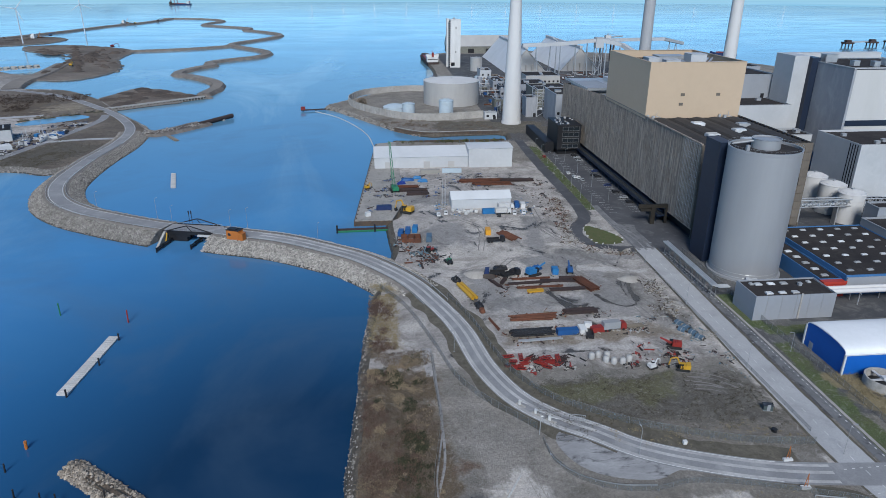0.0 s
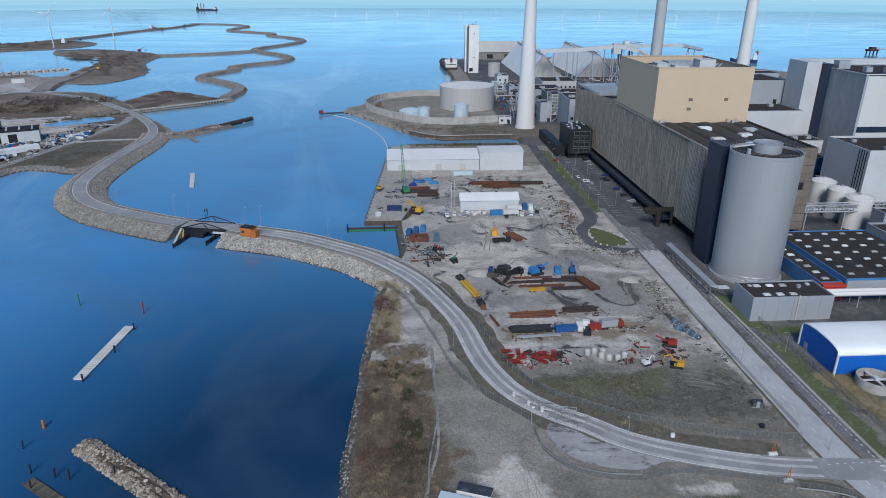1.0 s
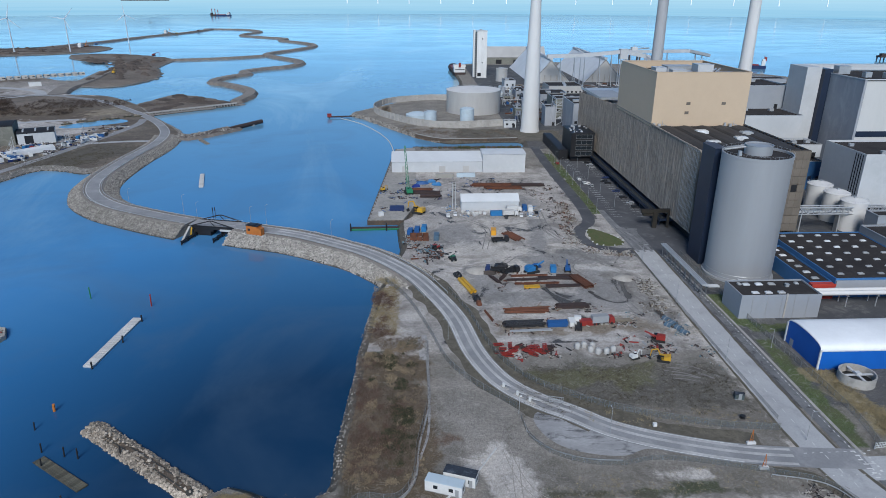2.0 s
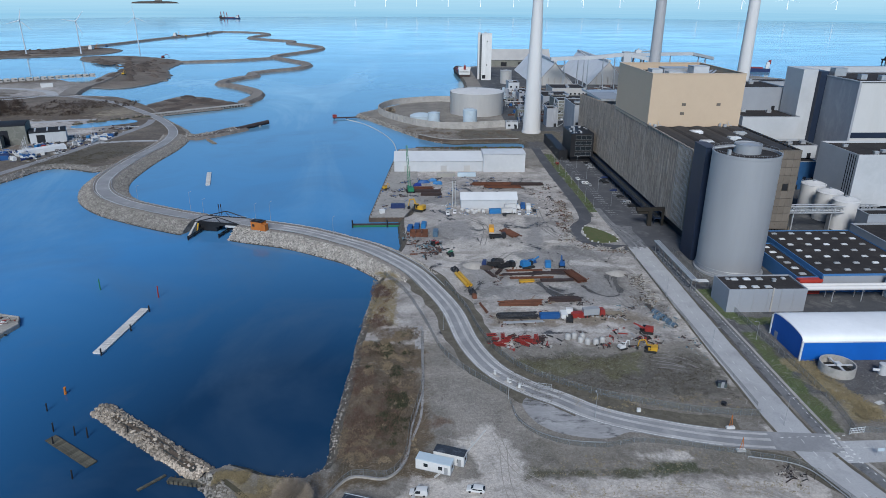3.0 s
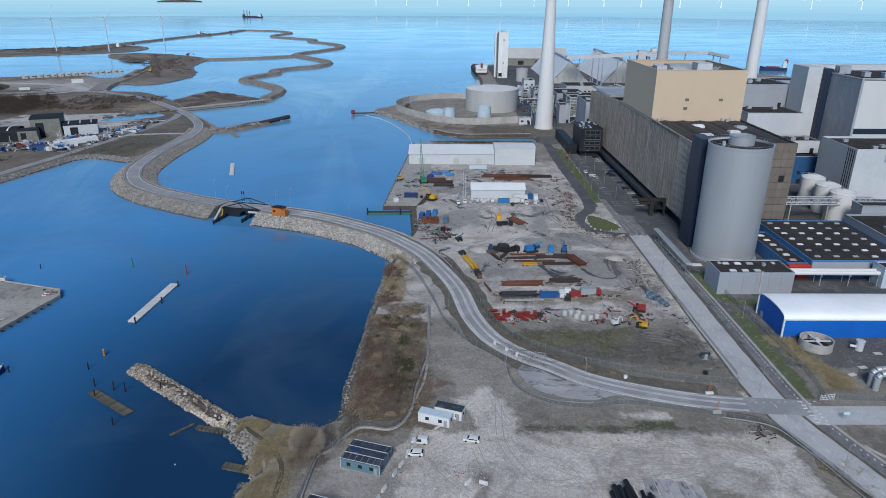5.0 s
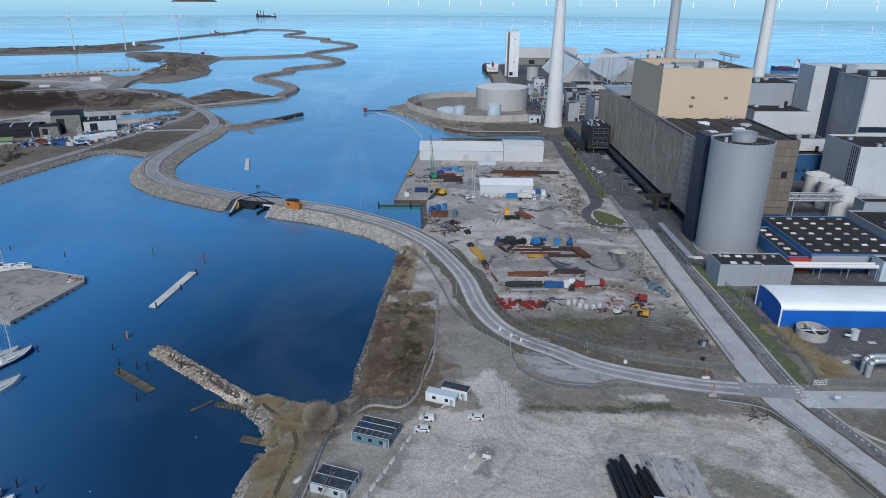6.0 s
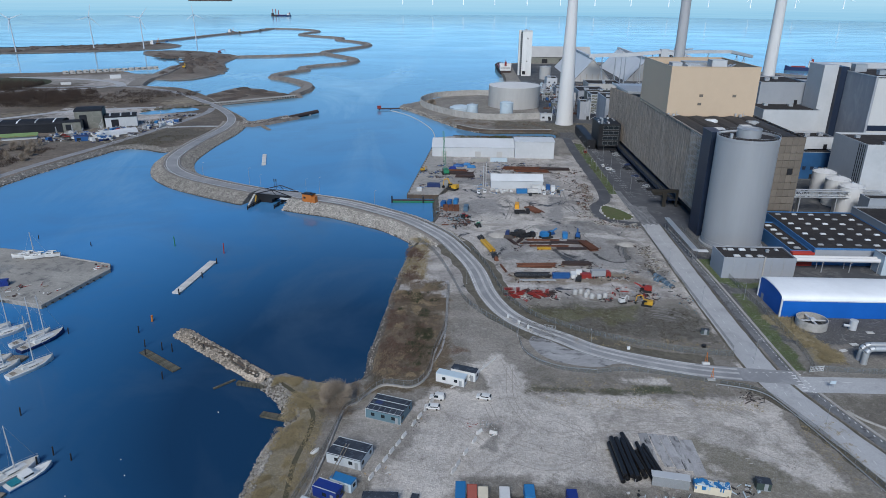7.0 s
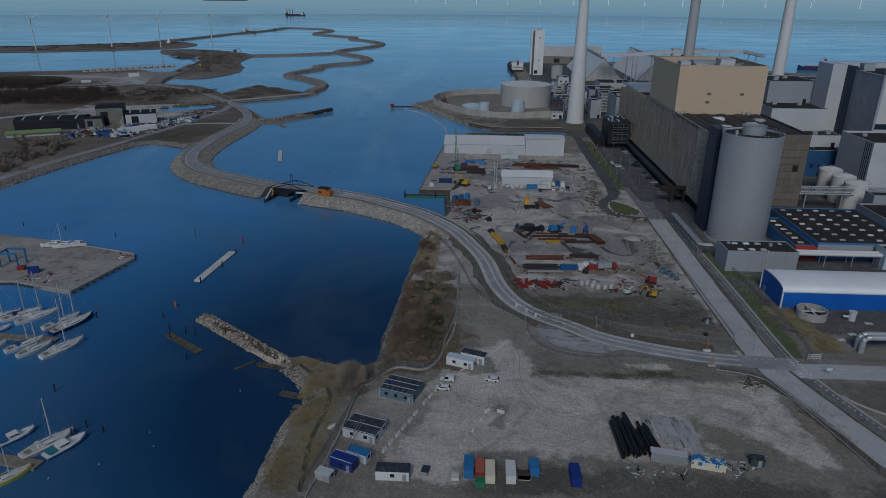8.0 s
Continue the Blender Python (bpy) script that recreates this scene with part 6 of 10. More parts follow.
cabin(1.6, 56.8, 0, 8.4, 3.4, 2.8, WHITE_P, ROOF_DARK, "white cabin with a black roof by the fence", 1)
cabin(-15.4, 55.2, -20, 4.2, 2.6, 2.2, CONCRETE, PALE_CAB, "small pale concrete hut", 0, name="hut")


def skip_box(x, y, turn, L, W, H, material, label, lid=None):
    h = thing("waste_skip", x, y, 0.05, turn, label, "skip")
    g = Geo()
    rim = lambda k, z: [(a * L / 2 * k, b * W / 2, z) for a, b in ((-1, -1), (1, -1), (1, 1), (-1, 1))]
    g.loft([rim(0.86, 0.1), rim(1.0, H), rim(0.97, H), rim(0.84, 0.3)])
    part("body", g, material, h)
    part("lid" if lid else "load", Geo().box(0, 0, H - 0.35, L * 0.92, W * 0.9, 0.3), lid or DARK_RUST, h)
    return h


skip_box(9.6, 58.6, 80, 3.0, 1.8, 1.4, GREY_P, "small grey skip with a dark cover", ROOF_DARK)
for cx, cy, m, lab, rf in ((20.6, 60.2, SKY_BLUE, "bright blue shipping container on the gravel", None), (23.4, 59.3, RED_P, "faded red shipping container on the gravel", colour("dull_red", (0.35, 0.10, 0.07))),
                           (26.0, 58.6, colour("cream", (0.62, 0.55, 0.42)), "cream shipping container on the gravel", None), (31.2, 58.8, WHITE_P, "white shipping container on the gravel", None),
                           (37.2, 60.8, SKY_BLUE, "short bright blue container", None), (47.3, 58.6, DEEP_BLUE, "deep blue shipping container standing alone", None)):
    container(cx, cy, 90 if cx != 37.2 else 90, m, lab, 6.06 if cx != 37.2 else 4.2, roof=rf, group="containers on the gravel")
container(23.5, 55.6, 90, GREEN_P, "dark green half-height container", 3.0, height=1.6)
skip_box(34.5, 58.2, 0, 3.6, 2.0, 1.5, colour("cream", (0.62, 0.55, 0.42)), "cream painted open waste skip")
for k in range(2):
    h = thing("pallet_block", 17.3, 56.4 + 1.5 * k, 0.05, 0, "white wrapped pallet of blocks", "pallet", "wrapped pallets")
    part("block", Geo().box(0, 0, 0.15, 1.9, 1.0, 0.8).box(0, 0, 0.95, 1.8, 0.9, 0.08), CANVAS, h)
    part("pallet", Geo().box(0, 0, 0, 1.95, 1.1, 0.14), TIMBER, h)
bundle("pipe_stack", 63.4, 75.6, 95, 15.0, 1.3, 5, 2, BLACK_PIPE, "stack of large black plastic pipes on the gravel", "pipes", "pipe", 1.5)
bundle("pipe_stack", 69.2, 75.0, 97, 11.0, 0.95, 4, 2, BLACK_PIPE, "smaller stack of black plastic pipes", "pipes", "pipe", 1.3)


def lean_to():
    h = thing("open_shed", 72.6, 67.2, 0.05, -10, "low corrugated shed with a pale roof", "shed")
    part("roof", Geo().add([(-4.6, -1.25, 2.75), (4.6, -1.25, 2.75), (4.6, 1.5, 2.5), (-4.6, 1.5, 2.5), (-4.6, -1.25, 2.83), (4.6, -1.25, 2.83), (4.6, 1.5, 2.58), (-4.6, 1.5, 2.58)], [(3, 2, 1, 0), (4, 5, 6, 7), (0, 1, 5, 4), (1, 2, 6, 5), (2, 3, 7, 6), (3, 0, 4, 7)]), WHITE_CLAD, h)
    g = Geo()
    for k in range(30):
        g.box(-4.3 + 0.297 * k, -1.2, 0, 0.16, 0.08, 2.7)
    g.box(0, 1.3, 0, 8.8, 0.1, 2.45).box(0, -1.16, 0, 8.8, 0.04, 2.7)
    part("corrugated_wall", g, GREY_P, h)
    h2 = thing("material_box", 82.2, 65.2, 0.05, -12, "cream steel box piled with blue plastic", "container")
    part("box", walls(-4.2, 4.2, -1.3, 1.3, 0, 2.2, 0.12), colour("cream", (0.62, 0.55, 0.42)), h2)
    g, rng = Geo(), random.Random(5)
    for _ in range(60):
        g.box(rng.uniform(-3.9, 3.9), rng.uniform(-1.1, 1.1), 1.2, rng.uniform(0.5, 1.4), rng.uniform(0.3, 0.8), rng.uniform(0.5, 1.3), rng.uniform(0, 180))
    part("plastic_load", g, SKY_BLUE, h2, "crumpled blue plastic sheet")
    g = Geo()
    for _ in range(50):
        g.box(rng.uniform(-3.9, 3.9), rng.uniform(-1.1, 1.1), 1.3, rng.uniform(0.3, 1.2), rng.uniform(0.2, 0.5), rng.uniform(0.5, 1.3), rng.uniform(0, 180))
    part("pale_load", g, TANK_BLUE, h2, "crumpled pale plastic sheet")


lean_to()
cabin(95.2, 67.0, -8, 3.4, 2.4, 2.2, colour("dark_green", (0.05, 0.07, 0.06)), ROOF_DARK, "small dark green hut", 0, name="hut")
# concrete slabs left on the gravel
SLAB = surf("old_slab", (0.38, 0.37, 0.365), (0.24, 0.235, 0.235), 0.2, 1.4, 0.9, stain=(0.055, 0.055, 0.06), amount=0.9, spread=0.2)
slabs = thing("slab_floor", 0, 0, 0.02, 0, "old concrete floor strips with dark tarry streaks", "slab")
TARRY = surf("tarry_slab", (0.40, 0.395, 0.395), (0.25, 0.245, 0.25), 0.25, 1.2, 0.85, stretch=(1, 0.3, 1), stain=(0.03, 0.03, 0.034), amount=1.0, spread=0.08)
WORN_SLAB = surf("worn_slab", (0.42, 0.41, 0.41), (0.30, 0.295, 0.30), 0.2, 1.3, 0.85, stretch=(1, 0.5, 1), stain=(0.12, 0.115, 0.115), amount=0.6, spread=0.08)
for i, (px, py, qx, qy, w, m) in enumerate(((70.9, 87.6, 70.9, 75.0, 2.7, TARRY), (73.6, 87.4, 74.6, 73.8, 2.5, TARRY), (76.2, 87.0, 77.4, 73.0, 2.5, WORN_SLAB), (78.9, 86.6, 79.4, 72.4, 2.4, TARRY), (82.0, 85.2, 81.6, 70.6, 3.3, WORN_SLAB))):
    for k in range(3):
        u, v = k / 3, (k + 1) / 3
        part("slab", Geo().loft([[(px + (qx - px) * f + o, py + (qy - py) * f, z) for o, z in ((-w / 2, 0), (w / 2, 0), (w / 2 - 0.04, 0.10 + 0.01 * ((i + k) % 3)), (-w / 2 + 0.04, 0.10 + 0.01 * ((i + k) % 3)))] for f in (u + 0.004, v - 0.004)]), m, slabs)
# concrete barriers
bar = thing("concrete_barrier", -1.9, 66.5, 0.05, 68, "pale concrete road barrier block", "barrier", "barriers along the cabins")
part("block", Geo().loft([[(a, -0.32, 0), (a, 0.32, 0), (a, 0.32, 0.25), (a, 0.16, 0.5), (a, 0.13, 1.05), (a, -0.13, 1.05), (a, -0.16, 0.5), (a, -0.32, 0.25)] for a in (-1.1, 1.1)]), CANVAS, bar)
for k, (bx, by) in enumerate(((-0.6, 69.8), (0.9, 73.4), (2.2, 76.7), (3.6, 80.0), (4.9, 83.4), (7.2, 89.0), (8.6, 92.4), (10.2, 96.2), (11.6, 99.8), (13.0, 103.2))):
    again(bar, bx, by, 0.05, 66 + 5 * math.sin(3.1 * k))
for bx, by, bt in ((18.8, 69.6, 60), (19.8, 72.4, 66), (21.8, 77.0, 64), (24.2, 82.0, 62), (25.6, 85.8, 50), (29.5, 85.5, -20)):
    again(bar, bx, by, 0.05, bt)
car("van", 13.2, 101.6, 172, WHITE_P, "white van parked on the gravel", True, "parked by the cabins")
car("car", 12.0, 96.6, 176, WHITE_P, "white estate car parked by the barriers", False, "parked by the cabins")
car("car", 27.2, 102.4, 168, WHITE_P, "white hatchback parked near the white cabins", False, "parked by the cabins")

# pale kerb wall along the cabins and the shore path
way = curve([Vector((-18.6, 48, 0.05)), Vector((-16.8, 59.3, 0.05)), Vector((-15.2, 72.7, 0.05)), Vector((-13.6, 94, 0.05)), Vector((-10.6, 97.9, 0.05)), Vector((-4.2, 107.6, 0.05)), Vector((5.0, 107.2, 0.05)), Vector((10.0, 114.3, 0.05)), Vector((11.2, 127.3, 0.05)), Vector((12.9, 137.1, 0.05)), Vector((14.6, 149, 0.05)), Vector((14.6, 167.8, 0.05)), Vector((14.7, 184, 0.05))], 1.5)
h = thing("kerb_wall", 0, 0, 0, 0, "low weathered concrete kerb wall beside the shore path", "kerb")
part("wall", Geo().loft(strip(way, [(-0.17, 0), (0.17, 0), (0.15, 0.6), (-0.15, 0.6)])), CONCRETE, h)
part("capping", Geo().loft(strip(way, [(-0.22, 0.6), (0.22, 0.6), (0.22, 0.7), (-0.22, 0.7)])), SLAB, h)
way = curve([Vector((17.2, 107.5, 0.05)), Vector((24.6, 115.3, 0.05)), Vector((31.8, 126.2, 0.05))], 1.5)
h = thing("kerb_wall", 0, 0, 0, 0, "broken pale kerb at the edge of the gravel", "kerb")
part("wall", Geo().loft(strip(way, [(-0.2, 0), (0.2, 0), (0.18, 0.35), (-0.18, 0.35)])), CANVAS, h)
part("loose_block", Geo().box(21, 112.5, 0.05, 1.4, 0.5, 0.4, 40).box(27.6, 121, 0.05, 1.6, 0.4, 0.4, 70), CANVAS, h)
h = thing("dinghy", -18.1, 76.1, 0.1, 60, "small upturned white dinghy on the grass", "dinghy")
part("hull", Geo().loft([[(x, w * math.cos(a), 0.55 * k * math.sin(a)) for a in [math.pi * i / 8 for i in range(9)]] for x, w, k in ((-1.5, 0.55, 0.8), (-0.5, 0.75, 1), (0.6, 0.65, 0.95), (1.5, 0.12, 0.5))]), GELCOAT, h, smooth=True)
part("keel", Geo().box(0, 0, 0.5, 2.6, 0.08, 0.1), TIMBER, h)
h = thing("lattice_mast", -16.1, 64, 0.05, 0, "grey lattice mast lying by the fence", "mast")
g = Geo()
for a, b in ((-0.4, 0.2), (0.4, 0.2), (0, 0.9)):
    g.tube((a, -5, b), (a, 5, b), 0.07, 5)
for k in range(10):
    g.tube((-0.4, -5 + k, 0.2), (0.4, -4.5 + k, 0.2), 0.05, 4).tube((0.4, -4.5 + k, 0.2), (0, -4 + k, 0.9), 0.05, 4).tube((0, -5 + k, 0.9), (-0.4, -4.5 + k, 0.2), 0.05, 4)
part("lattice", g, GALV, h)
# fences of the near ground
fence([(-21, 50), (-18.5, 62), (-16, 76), (-14.3, 88), (-13.2, 95.5), (-10.0, 98.6), (-3.8, 108.4), (5.2, 108), (9.4, 115), (10.6, 127.5), (12.3, 137.3), (14, 149), (14, 168), (14.1, 184)], 2.2, "grey wire fence between the cabins and the shore", 2.6)
fence([(-19.8, 50), (-17, 66), (-15.0, 82), (-13.6, 92), (-9, 95)], 1.4, "low pipe fence beside the path", 3.0, mesh=False, rails=2)
fence([(24, 226), (31, 205), (35, 185), (39.5, 170), (48, 157), (57, 150), (66, 144), (80, 138), (96, 133), (112, 131)], 2.3, "grey wire mesh fence along the curved road", 2.8)
fence([(-2, 236), (6, 222), (11, 208), (16, 190), (20.5, 172), (26, 161), (33, 152), (40, 144)], 2.3, "grey wire mesh fence on the scrub side of the road", 2.8)
fence([(40.5, 139), (41.5, 131), (46, 124), (54, 119.5), (64, 118.2), (72, 120), (84, 118.5), (100, 114), (112, 109.5), (117, 100), (122, 84), (126, 66)], 1.6, "wire fence round the layby and the gravel field", 3.0)
fence([(134, 262), (134.2, 230), (134.6, 200), (136, 170), (137, 150), (136.8, 134), (135, 123)], 2.3, "tall grey wire fence along the plant", 2.8)
fence([(135, 123), (150, 122), (190, 121.5), (240, 121)], 2.0, "wire fence beside the side road", 2.8)
fence([(114, 136), (113.8, 160), (113.6, 190), (113.4, 230), (113, 262)], 1.3, "low wire fence at the edge of the storage ground", 3.2)
# guard rails at the gravel field and the junction
for pts, lab in ((((41, 137), (41.6, 131), (46, 125), (54, 120.7), (64, 119.4)), "steel guard rail round the layby"), (((100, 112.6), (112, 108.6), (116.5, 99), (120.5, 84), (124.6, 66)), "steel guard rail beside the junction")):
    h = thing("guard_rail", 0, 0, 0, 0, lab, "guard rail")
    way = curve([Vector((*p, 0)) for p in pts], 2.0)
    part("beam", Geo().loft(strip(way, [(-0.04, 0.55), (0.04, 0.55), (0.04, 0.85), (-0.04, 0.85)])), GALV, h)
    repeat("post", Geo().box(0, 0, 0, 0.1, 0.1, 0.7), GALV, h, [(p.x, p.y, 0, 0) for p in way[::2]])


def road_gate():
    for gx, gy, turn in ((37.6, 155.2, -52), (41.2, 150.6, -45), (44.4, 147.2, -40)):
        h = thing("road_barrier", gx, gy, 0.12, turn, "white lifting road barrier post on the road", "barrier", "barriers at the gate")
        part("cabinet", Geo().box(0, 0, 0, 0.7, 0.5, 1.4).box(0, 0, 1.4, 0.8, 0.6, 0.1), WHITE_P, h)
        part("arm", Geo().tube((0, 0, 1.2), (2.6, 0.4, 1.3), 0.09, 5), WHITE_P, h)
        part("island", Geo().box(0.4, 0, -0.04, 3.2, 0.9, 0.16), CONCRETE, h)
    sign = thing("lattice_sign", 52, 146.2, 0.05, -14, "grey lattice gate panel by the road", "gate")
    g = Geo()
    for z in (0.4, 1.3, 2.2):
        g.tube((-2, 0, z), (2, 0, z), 0.07, 4)
    for k in range(9):
        g.tube((-2 + 0.5 * k, 0, 0.4), (-2 + 0.5 * k, 0, 2.2), 0.05, 4)
    part("panel", g, GALV, sign)
    repeat("leg", Geo().box(0, 0, 0, 0.12, 0.12, 2.3), GALV, sign, [(-2, 0, 0, 0), (2, 0, 0, 0)])
    h = thing("camera_mast", 40.2, 141.5, 0.05, 0, "slim grey mast beside the gate", "mast")
    part("pole", Geo().tube((0, 0, 0), (0, 0, 6), 0.1, 6), GALV, h)
    part("head", Geo().box(0.3, 0, 5.8, 0.7, 0.3, 0.3), WHITE_P, h)


road_gate()
for lx, ly, lt, lh in ((64, 131.2, 90, 8), (117, 126.5, 0, 9), (121, 89, 20, 9), (113.4, 168, 0, 9), (113.4, 212, 0, 9), (113, 252, 0, 9), (133, 176, 180, 7), (22, 186, 200, 8)):
    lamp_post(lx, ly, 0.05, lt, lh)


def pole_marker(x, y):
    h = thing("line_marker", x, y, 0.05, 0, "orange lattice marker with a white base over the road", "marker")
    part("frame", Geo().tube((-0.5, 0, 0), (0, 0, 4.5), 0.08, 4).tube((0.5, 0, 0), (0, 0, 4.5), 0.08, 4).tube((-0.35, 0, 1.4), (0.35, 0, 1.4), 0.06, 4), ORANGE_P, h)
    part("base", Geo().box(0, 0, 0, 2.4, 0.9, 0.6).box(0, 0, 0.6, 2.0, 0.6, 0.1), WHITE_P, h)


pole_marker(101, 125.5)
pole_marker(99.5, 115.6)
cabin(107.6, 146.5, -12, 2.6, 1.8, 1.7, colour("slate", (0.07, 0.09, 0.09)), ROOF_DARK, "small dark green equipment box on the grass", 0, name="equipment_box")
h = thing("cable_drum", 104.2, 137, 0.4, 30, "black cable drum lying on the ground", "drum")
part("drum", Geo().lathe(0, 0, [(0.8, -0.4), (0.8, -0.3), (0.5, -0.28), (0.5, 0.3), (0.8, 0.32), (0.8, 0.42)], 16), BLACK_P, h)
h = thing("marker_stone", 77.6, 134.2, 0.05, 0, "small white traffic box by the road", "box")
part("box", Geo().box(0, 0, 0, 1.0, 0.8, 0.9).box(0, 0, 0.9, 1.1, 0.9, 0.1), WHITE_P, h)

# ditch path with pale railing, shrubs and scrub
bare_tree(-16.4, 97.5, -0.3, 7.6, 4.5, "rounded leafless tree by the shore fence", 21)
scrub("low_scrub", "low brown scrub round the leafless tree", [(-24, -10, 100, 109, 0), (-21, -11, 92, 102, 0), (-33, -14, 104, 108.5, 0)], 1200, 30, BARK, (0.5, 1.3), (0.3, 1.2), 14, 0.035, -0.05)
DARK_TUFT = surf("dark_tufts", (0.11, 0.097, 0.068), (0.06, 0.055, 0.038), 0.3, 1.5, 0.95, bump=0.0, island=0.4)
STRIP = [(-8, 13, 114, 190, 0)]
TAN_GRASS = surf("tan_grass", (0.31, 0.245, 0.17), (0.21, 0.165, 0.11), 0.3, 1.5, 0.95, bump=0.0, island=0.35)
RED_SCRUB = surf("reddish_twigs", (0.15, 0.095, 0.075), (0.095, 0.065, 0.052), 0.3, 1.5, 0.95, bump=0.0, island=0.35)
BRAMBLE = surf("dark_bramble", (0.060, 0.066, 0.034), (0.034, 0.040, 0.022), 0.4, 1.5, 0.9, bump=0.0, island=0.4)
scrub("dry_scrub", "dry brown scrub and brambles on the shore strip", STRIP, 3000, 31, BARK, (0.5, 1.4), (0.3, 1.3), 16, 0.055, 0.0)
scrub("red_scrub", "reddish leafless scrub on the shore strip", [(-7.5, 0, 115, 190, 0), (-6, 8, 116, 150, 0), (-6, 2, 180, 225, 0)], 3000, 38, RED_SCRUB, (0.6, 1.5), (0.3, 1.2), 16, 0.06, 0.05)
scrub("dry_grass", "mounds of tan dry grass on the shore strip", [(-8, 11, 114, 128, 0), (-7, -2, 145, 160, 0), (2, 10, 160, 184, 0), (-6, 2, 170, 182, 0), (-7.5, 12, 114, 190, 0)], 3400, 39, TAN_GRASS, (0.5, 1.2), (0.3, 0.8), 18, 0.075, 0.05)
scrub("dry_grass", "tufts of dry yellow grass along the shore", [(-31, -19, 52, 108, 0), (-30, -24, 50, 104, 0), (-6, 4, 190, 240, 0), (-38, -30, 104, 110.5, 0)], 7500, 32, DRY, (0.4, 1.1), (0.2, 0.7), 14, 0.045)
scrub("green_bramble", "dark green bramble thickets in the scrub", [(-4, 10, 150, 178, 0), (2, 11, 120, 186, 0), (-2, 10, 130, 170, 0)], 3600, 33, BRAMBLE, (0.4, 1.1), (0.3, 1.2), 14, 0.06, 0.16)
scrub("dry_grass", "dry yellow grass bank by the blue hall", [(137, 146, 128, 163, 0), (139, 148, 128, 140, 0)], 1500, 34, DRY, (0.4, 1.0), (0.3, 0.9), 8, 0.07)
scrub("rough_grass", "rough grass at the edge of the gravel field", [(46, 110, 99, 104, 0), (42, 100, 107, 116, 0), (60, 112, 134, 142, 0), (116, 128, 70, 96, 0)], 1100, 35, DRY, (0.3, 0.8), (0.2, 0.5), 8, 0.06)
scrub("rough_grass", "dark rough grass on the empty plot", [(42, 110, 140, 166, 0)], 1700, 36, DARK_TUFT, (0.3, 0.9), (0.2, 0.5), 9, 0.06)
# trodden path through the dry grass
PATH = surf("trodden_path", (0.095, 0.085, 0.055), (0.065, 0.06, 0.04), 0.3, 1.5, 0.95)
tagged(part("footpath", ribbon(curve([Vector((-20.5, 50, 0.02)), Vector((-22.5, 70, 0.02)), Vector((-21.5, 84, 0.02)), Vector((-22.5, 93, 0.02)), Vector((-28, 101, 0.02)), Vector((-38, 110, 0.02))], 2.0), 1.3, 0.0), PATH), "narrow trodden footpath through dry grass", "path", kind="structure")

tagged(part("footpath", ribbon(curve([Vector((7.5, 112, 0.03)), Vector((10.6, 124, 0.03)), Vector((13.0, 136, 0.03)), Vector((13.4, 160, 0.03)), Vector((12.8, 182, 0.03))], 2.0), 0.7, 0.0, -1.0), SLAB), "narrow worn concrete path beside the fence", "path", kind="structure")
g = Geo()
for k in range(5):
    g.box(13.4 - 0.1 * k, 173.8 + 3.4 * k, 0.0, 3.2, 3.2, 0.06 + 0.02 * (k % 2), 2 * (k % 3))
tagged(part("slab_path", g, SLAB), "old cracked concrete slabs at the end of the path", "path", kind="structure")
# round pit and ducts by the blue hall
h = thing("round_tank", 149, 154.5, 0, 0, "open round concrete tank with a cross walkway", "tank")
part("wall", Geo().lathe(0, 0, [(5.4, 0), (5.4, 3.2), (5.0, 3.2), (5.0, 0.4)], 36, False), CONCRETE, h, smooth=True)
part("floor", Geo().lathe(0, 0, [(5.0, 0.35), (5.0, 0.45), (0.1, 0.5)], 36), BLACK_P, h)
part("walkway", Geo().box(0, 0, 2.2, 9.8, 0.8, 0.25).box(0, 0, 2.2, 0.8, 9.8, 0.3).box(0, 0, 2.5, 1.6, 1.6, 0.8), WHITE_CLAD, h)
h = thing("vent_stub", 163, 152.5, 0, 0, "short white vent cylinder", "vent")
part("shell", Geo().lathe(0, 0, [(1.3, 0), (1.3, 3.4), (1.45, 3.4), (1.45, 3.7), (0.2, 3.9)], 20), WHITE_CLAD, h, smooth=True)
part("side_duct", Geo().tube((-1, 0, 1.4), (-3, 0.6, 1.4), 0.5, 10), WHITE_CLAD, h)
h = thing("heating_duct", 0, 0, 0, 0, "two large silver heating pipes rising from the ground", "pipes")
for k in range(2):
    part("pipe", Geo().chain([(153.5, 128 + 2.6 * k, 0), (153.5, 128 + 2.6 * k, 4.4), (154.3, 128 + 2.6 * k, 5.4), (155.6, 128 + 2.6 * k, 5.8), (215, 128 + 2.6 * k, 5.8)], 0.95, 14), GALV, h, smooth=True)
repeat("support", Geo().box(0, 0, 0, 0.5, 4.4, 4.8), GALV, h, [(166 + 12 * k, 129.3, 0, 0) for k in range(4)])
for sx, sy, st in ((151.5, 136.5, 20), (157.5, 141, 10), (168, 150, 0)):
    h = thing("concrete_sheet", sx, sy, 0.03, st, "pale concrete sheet lying on the ground", "slab")
    part("slab", Geo().box(0, 0, 0, 2.6, 1.5, 0.16).box(0, 0, 0.16, 2.4, 1.3, 0.03), CANVAS, h)

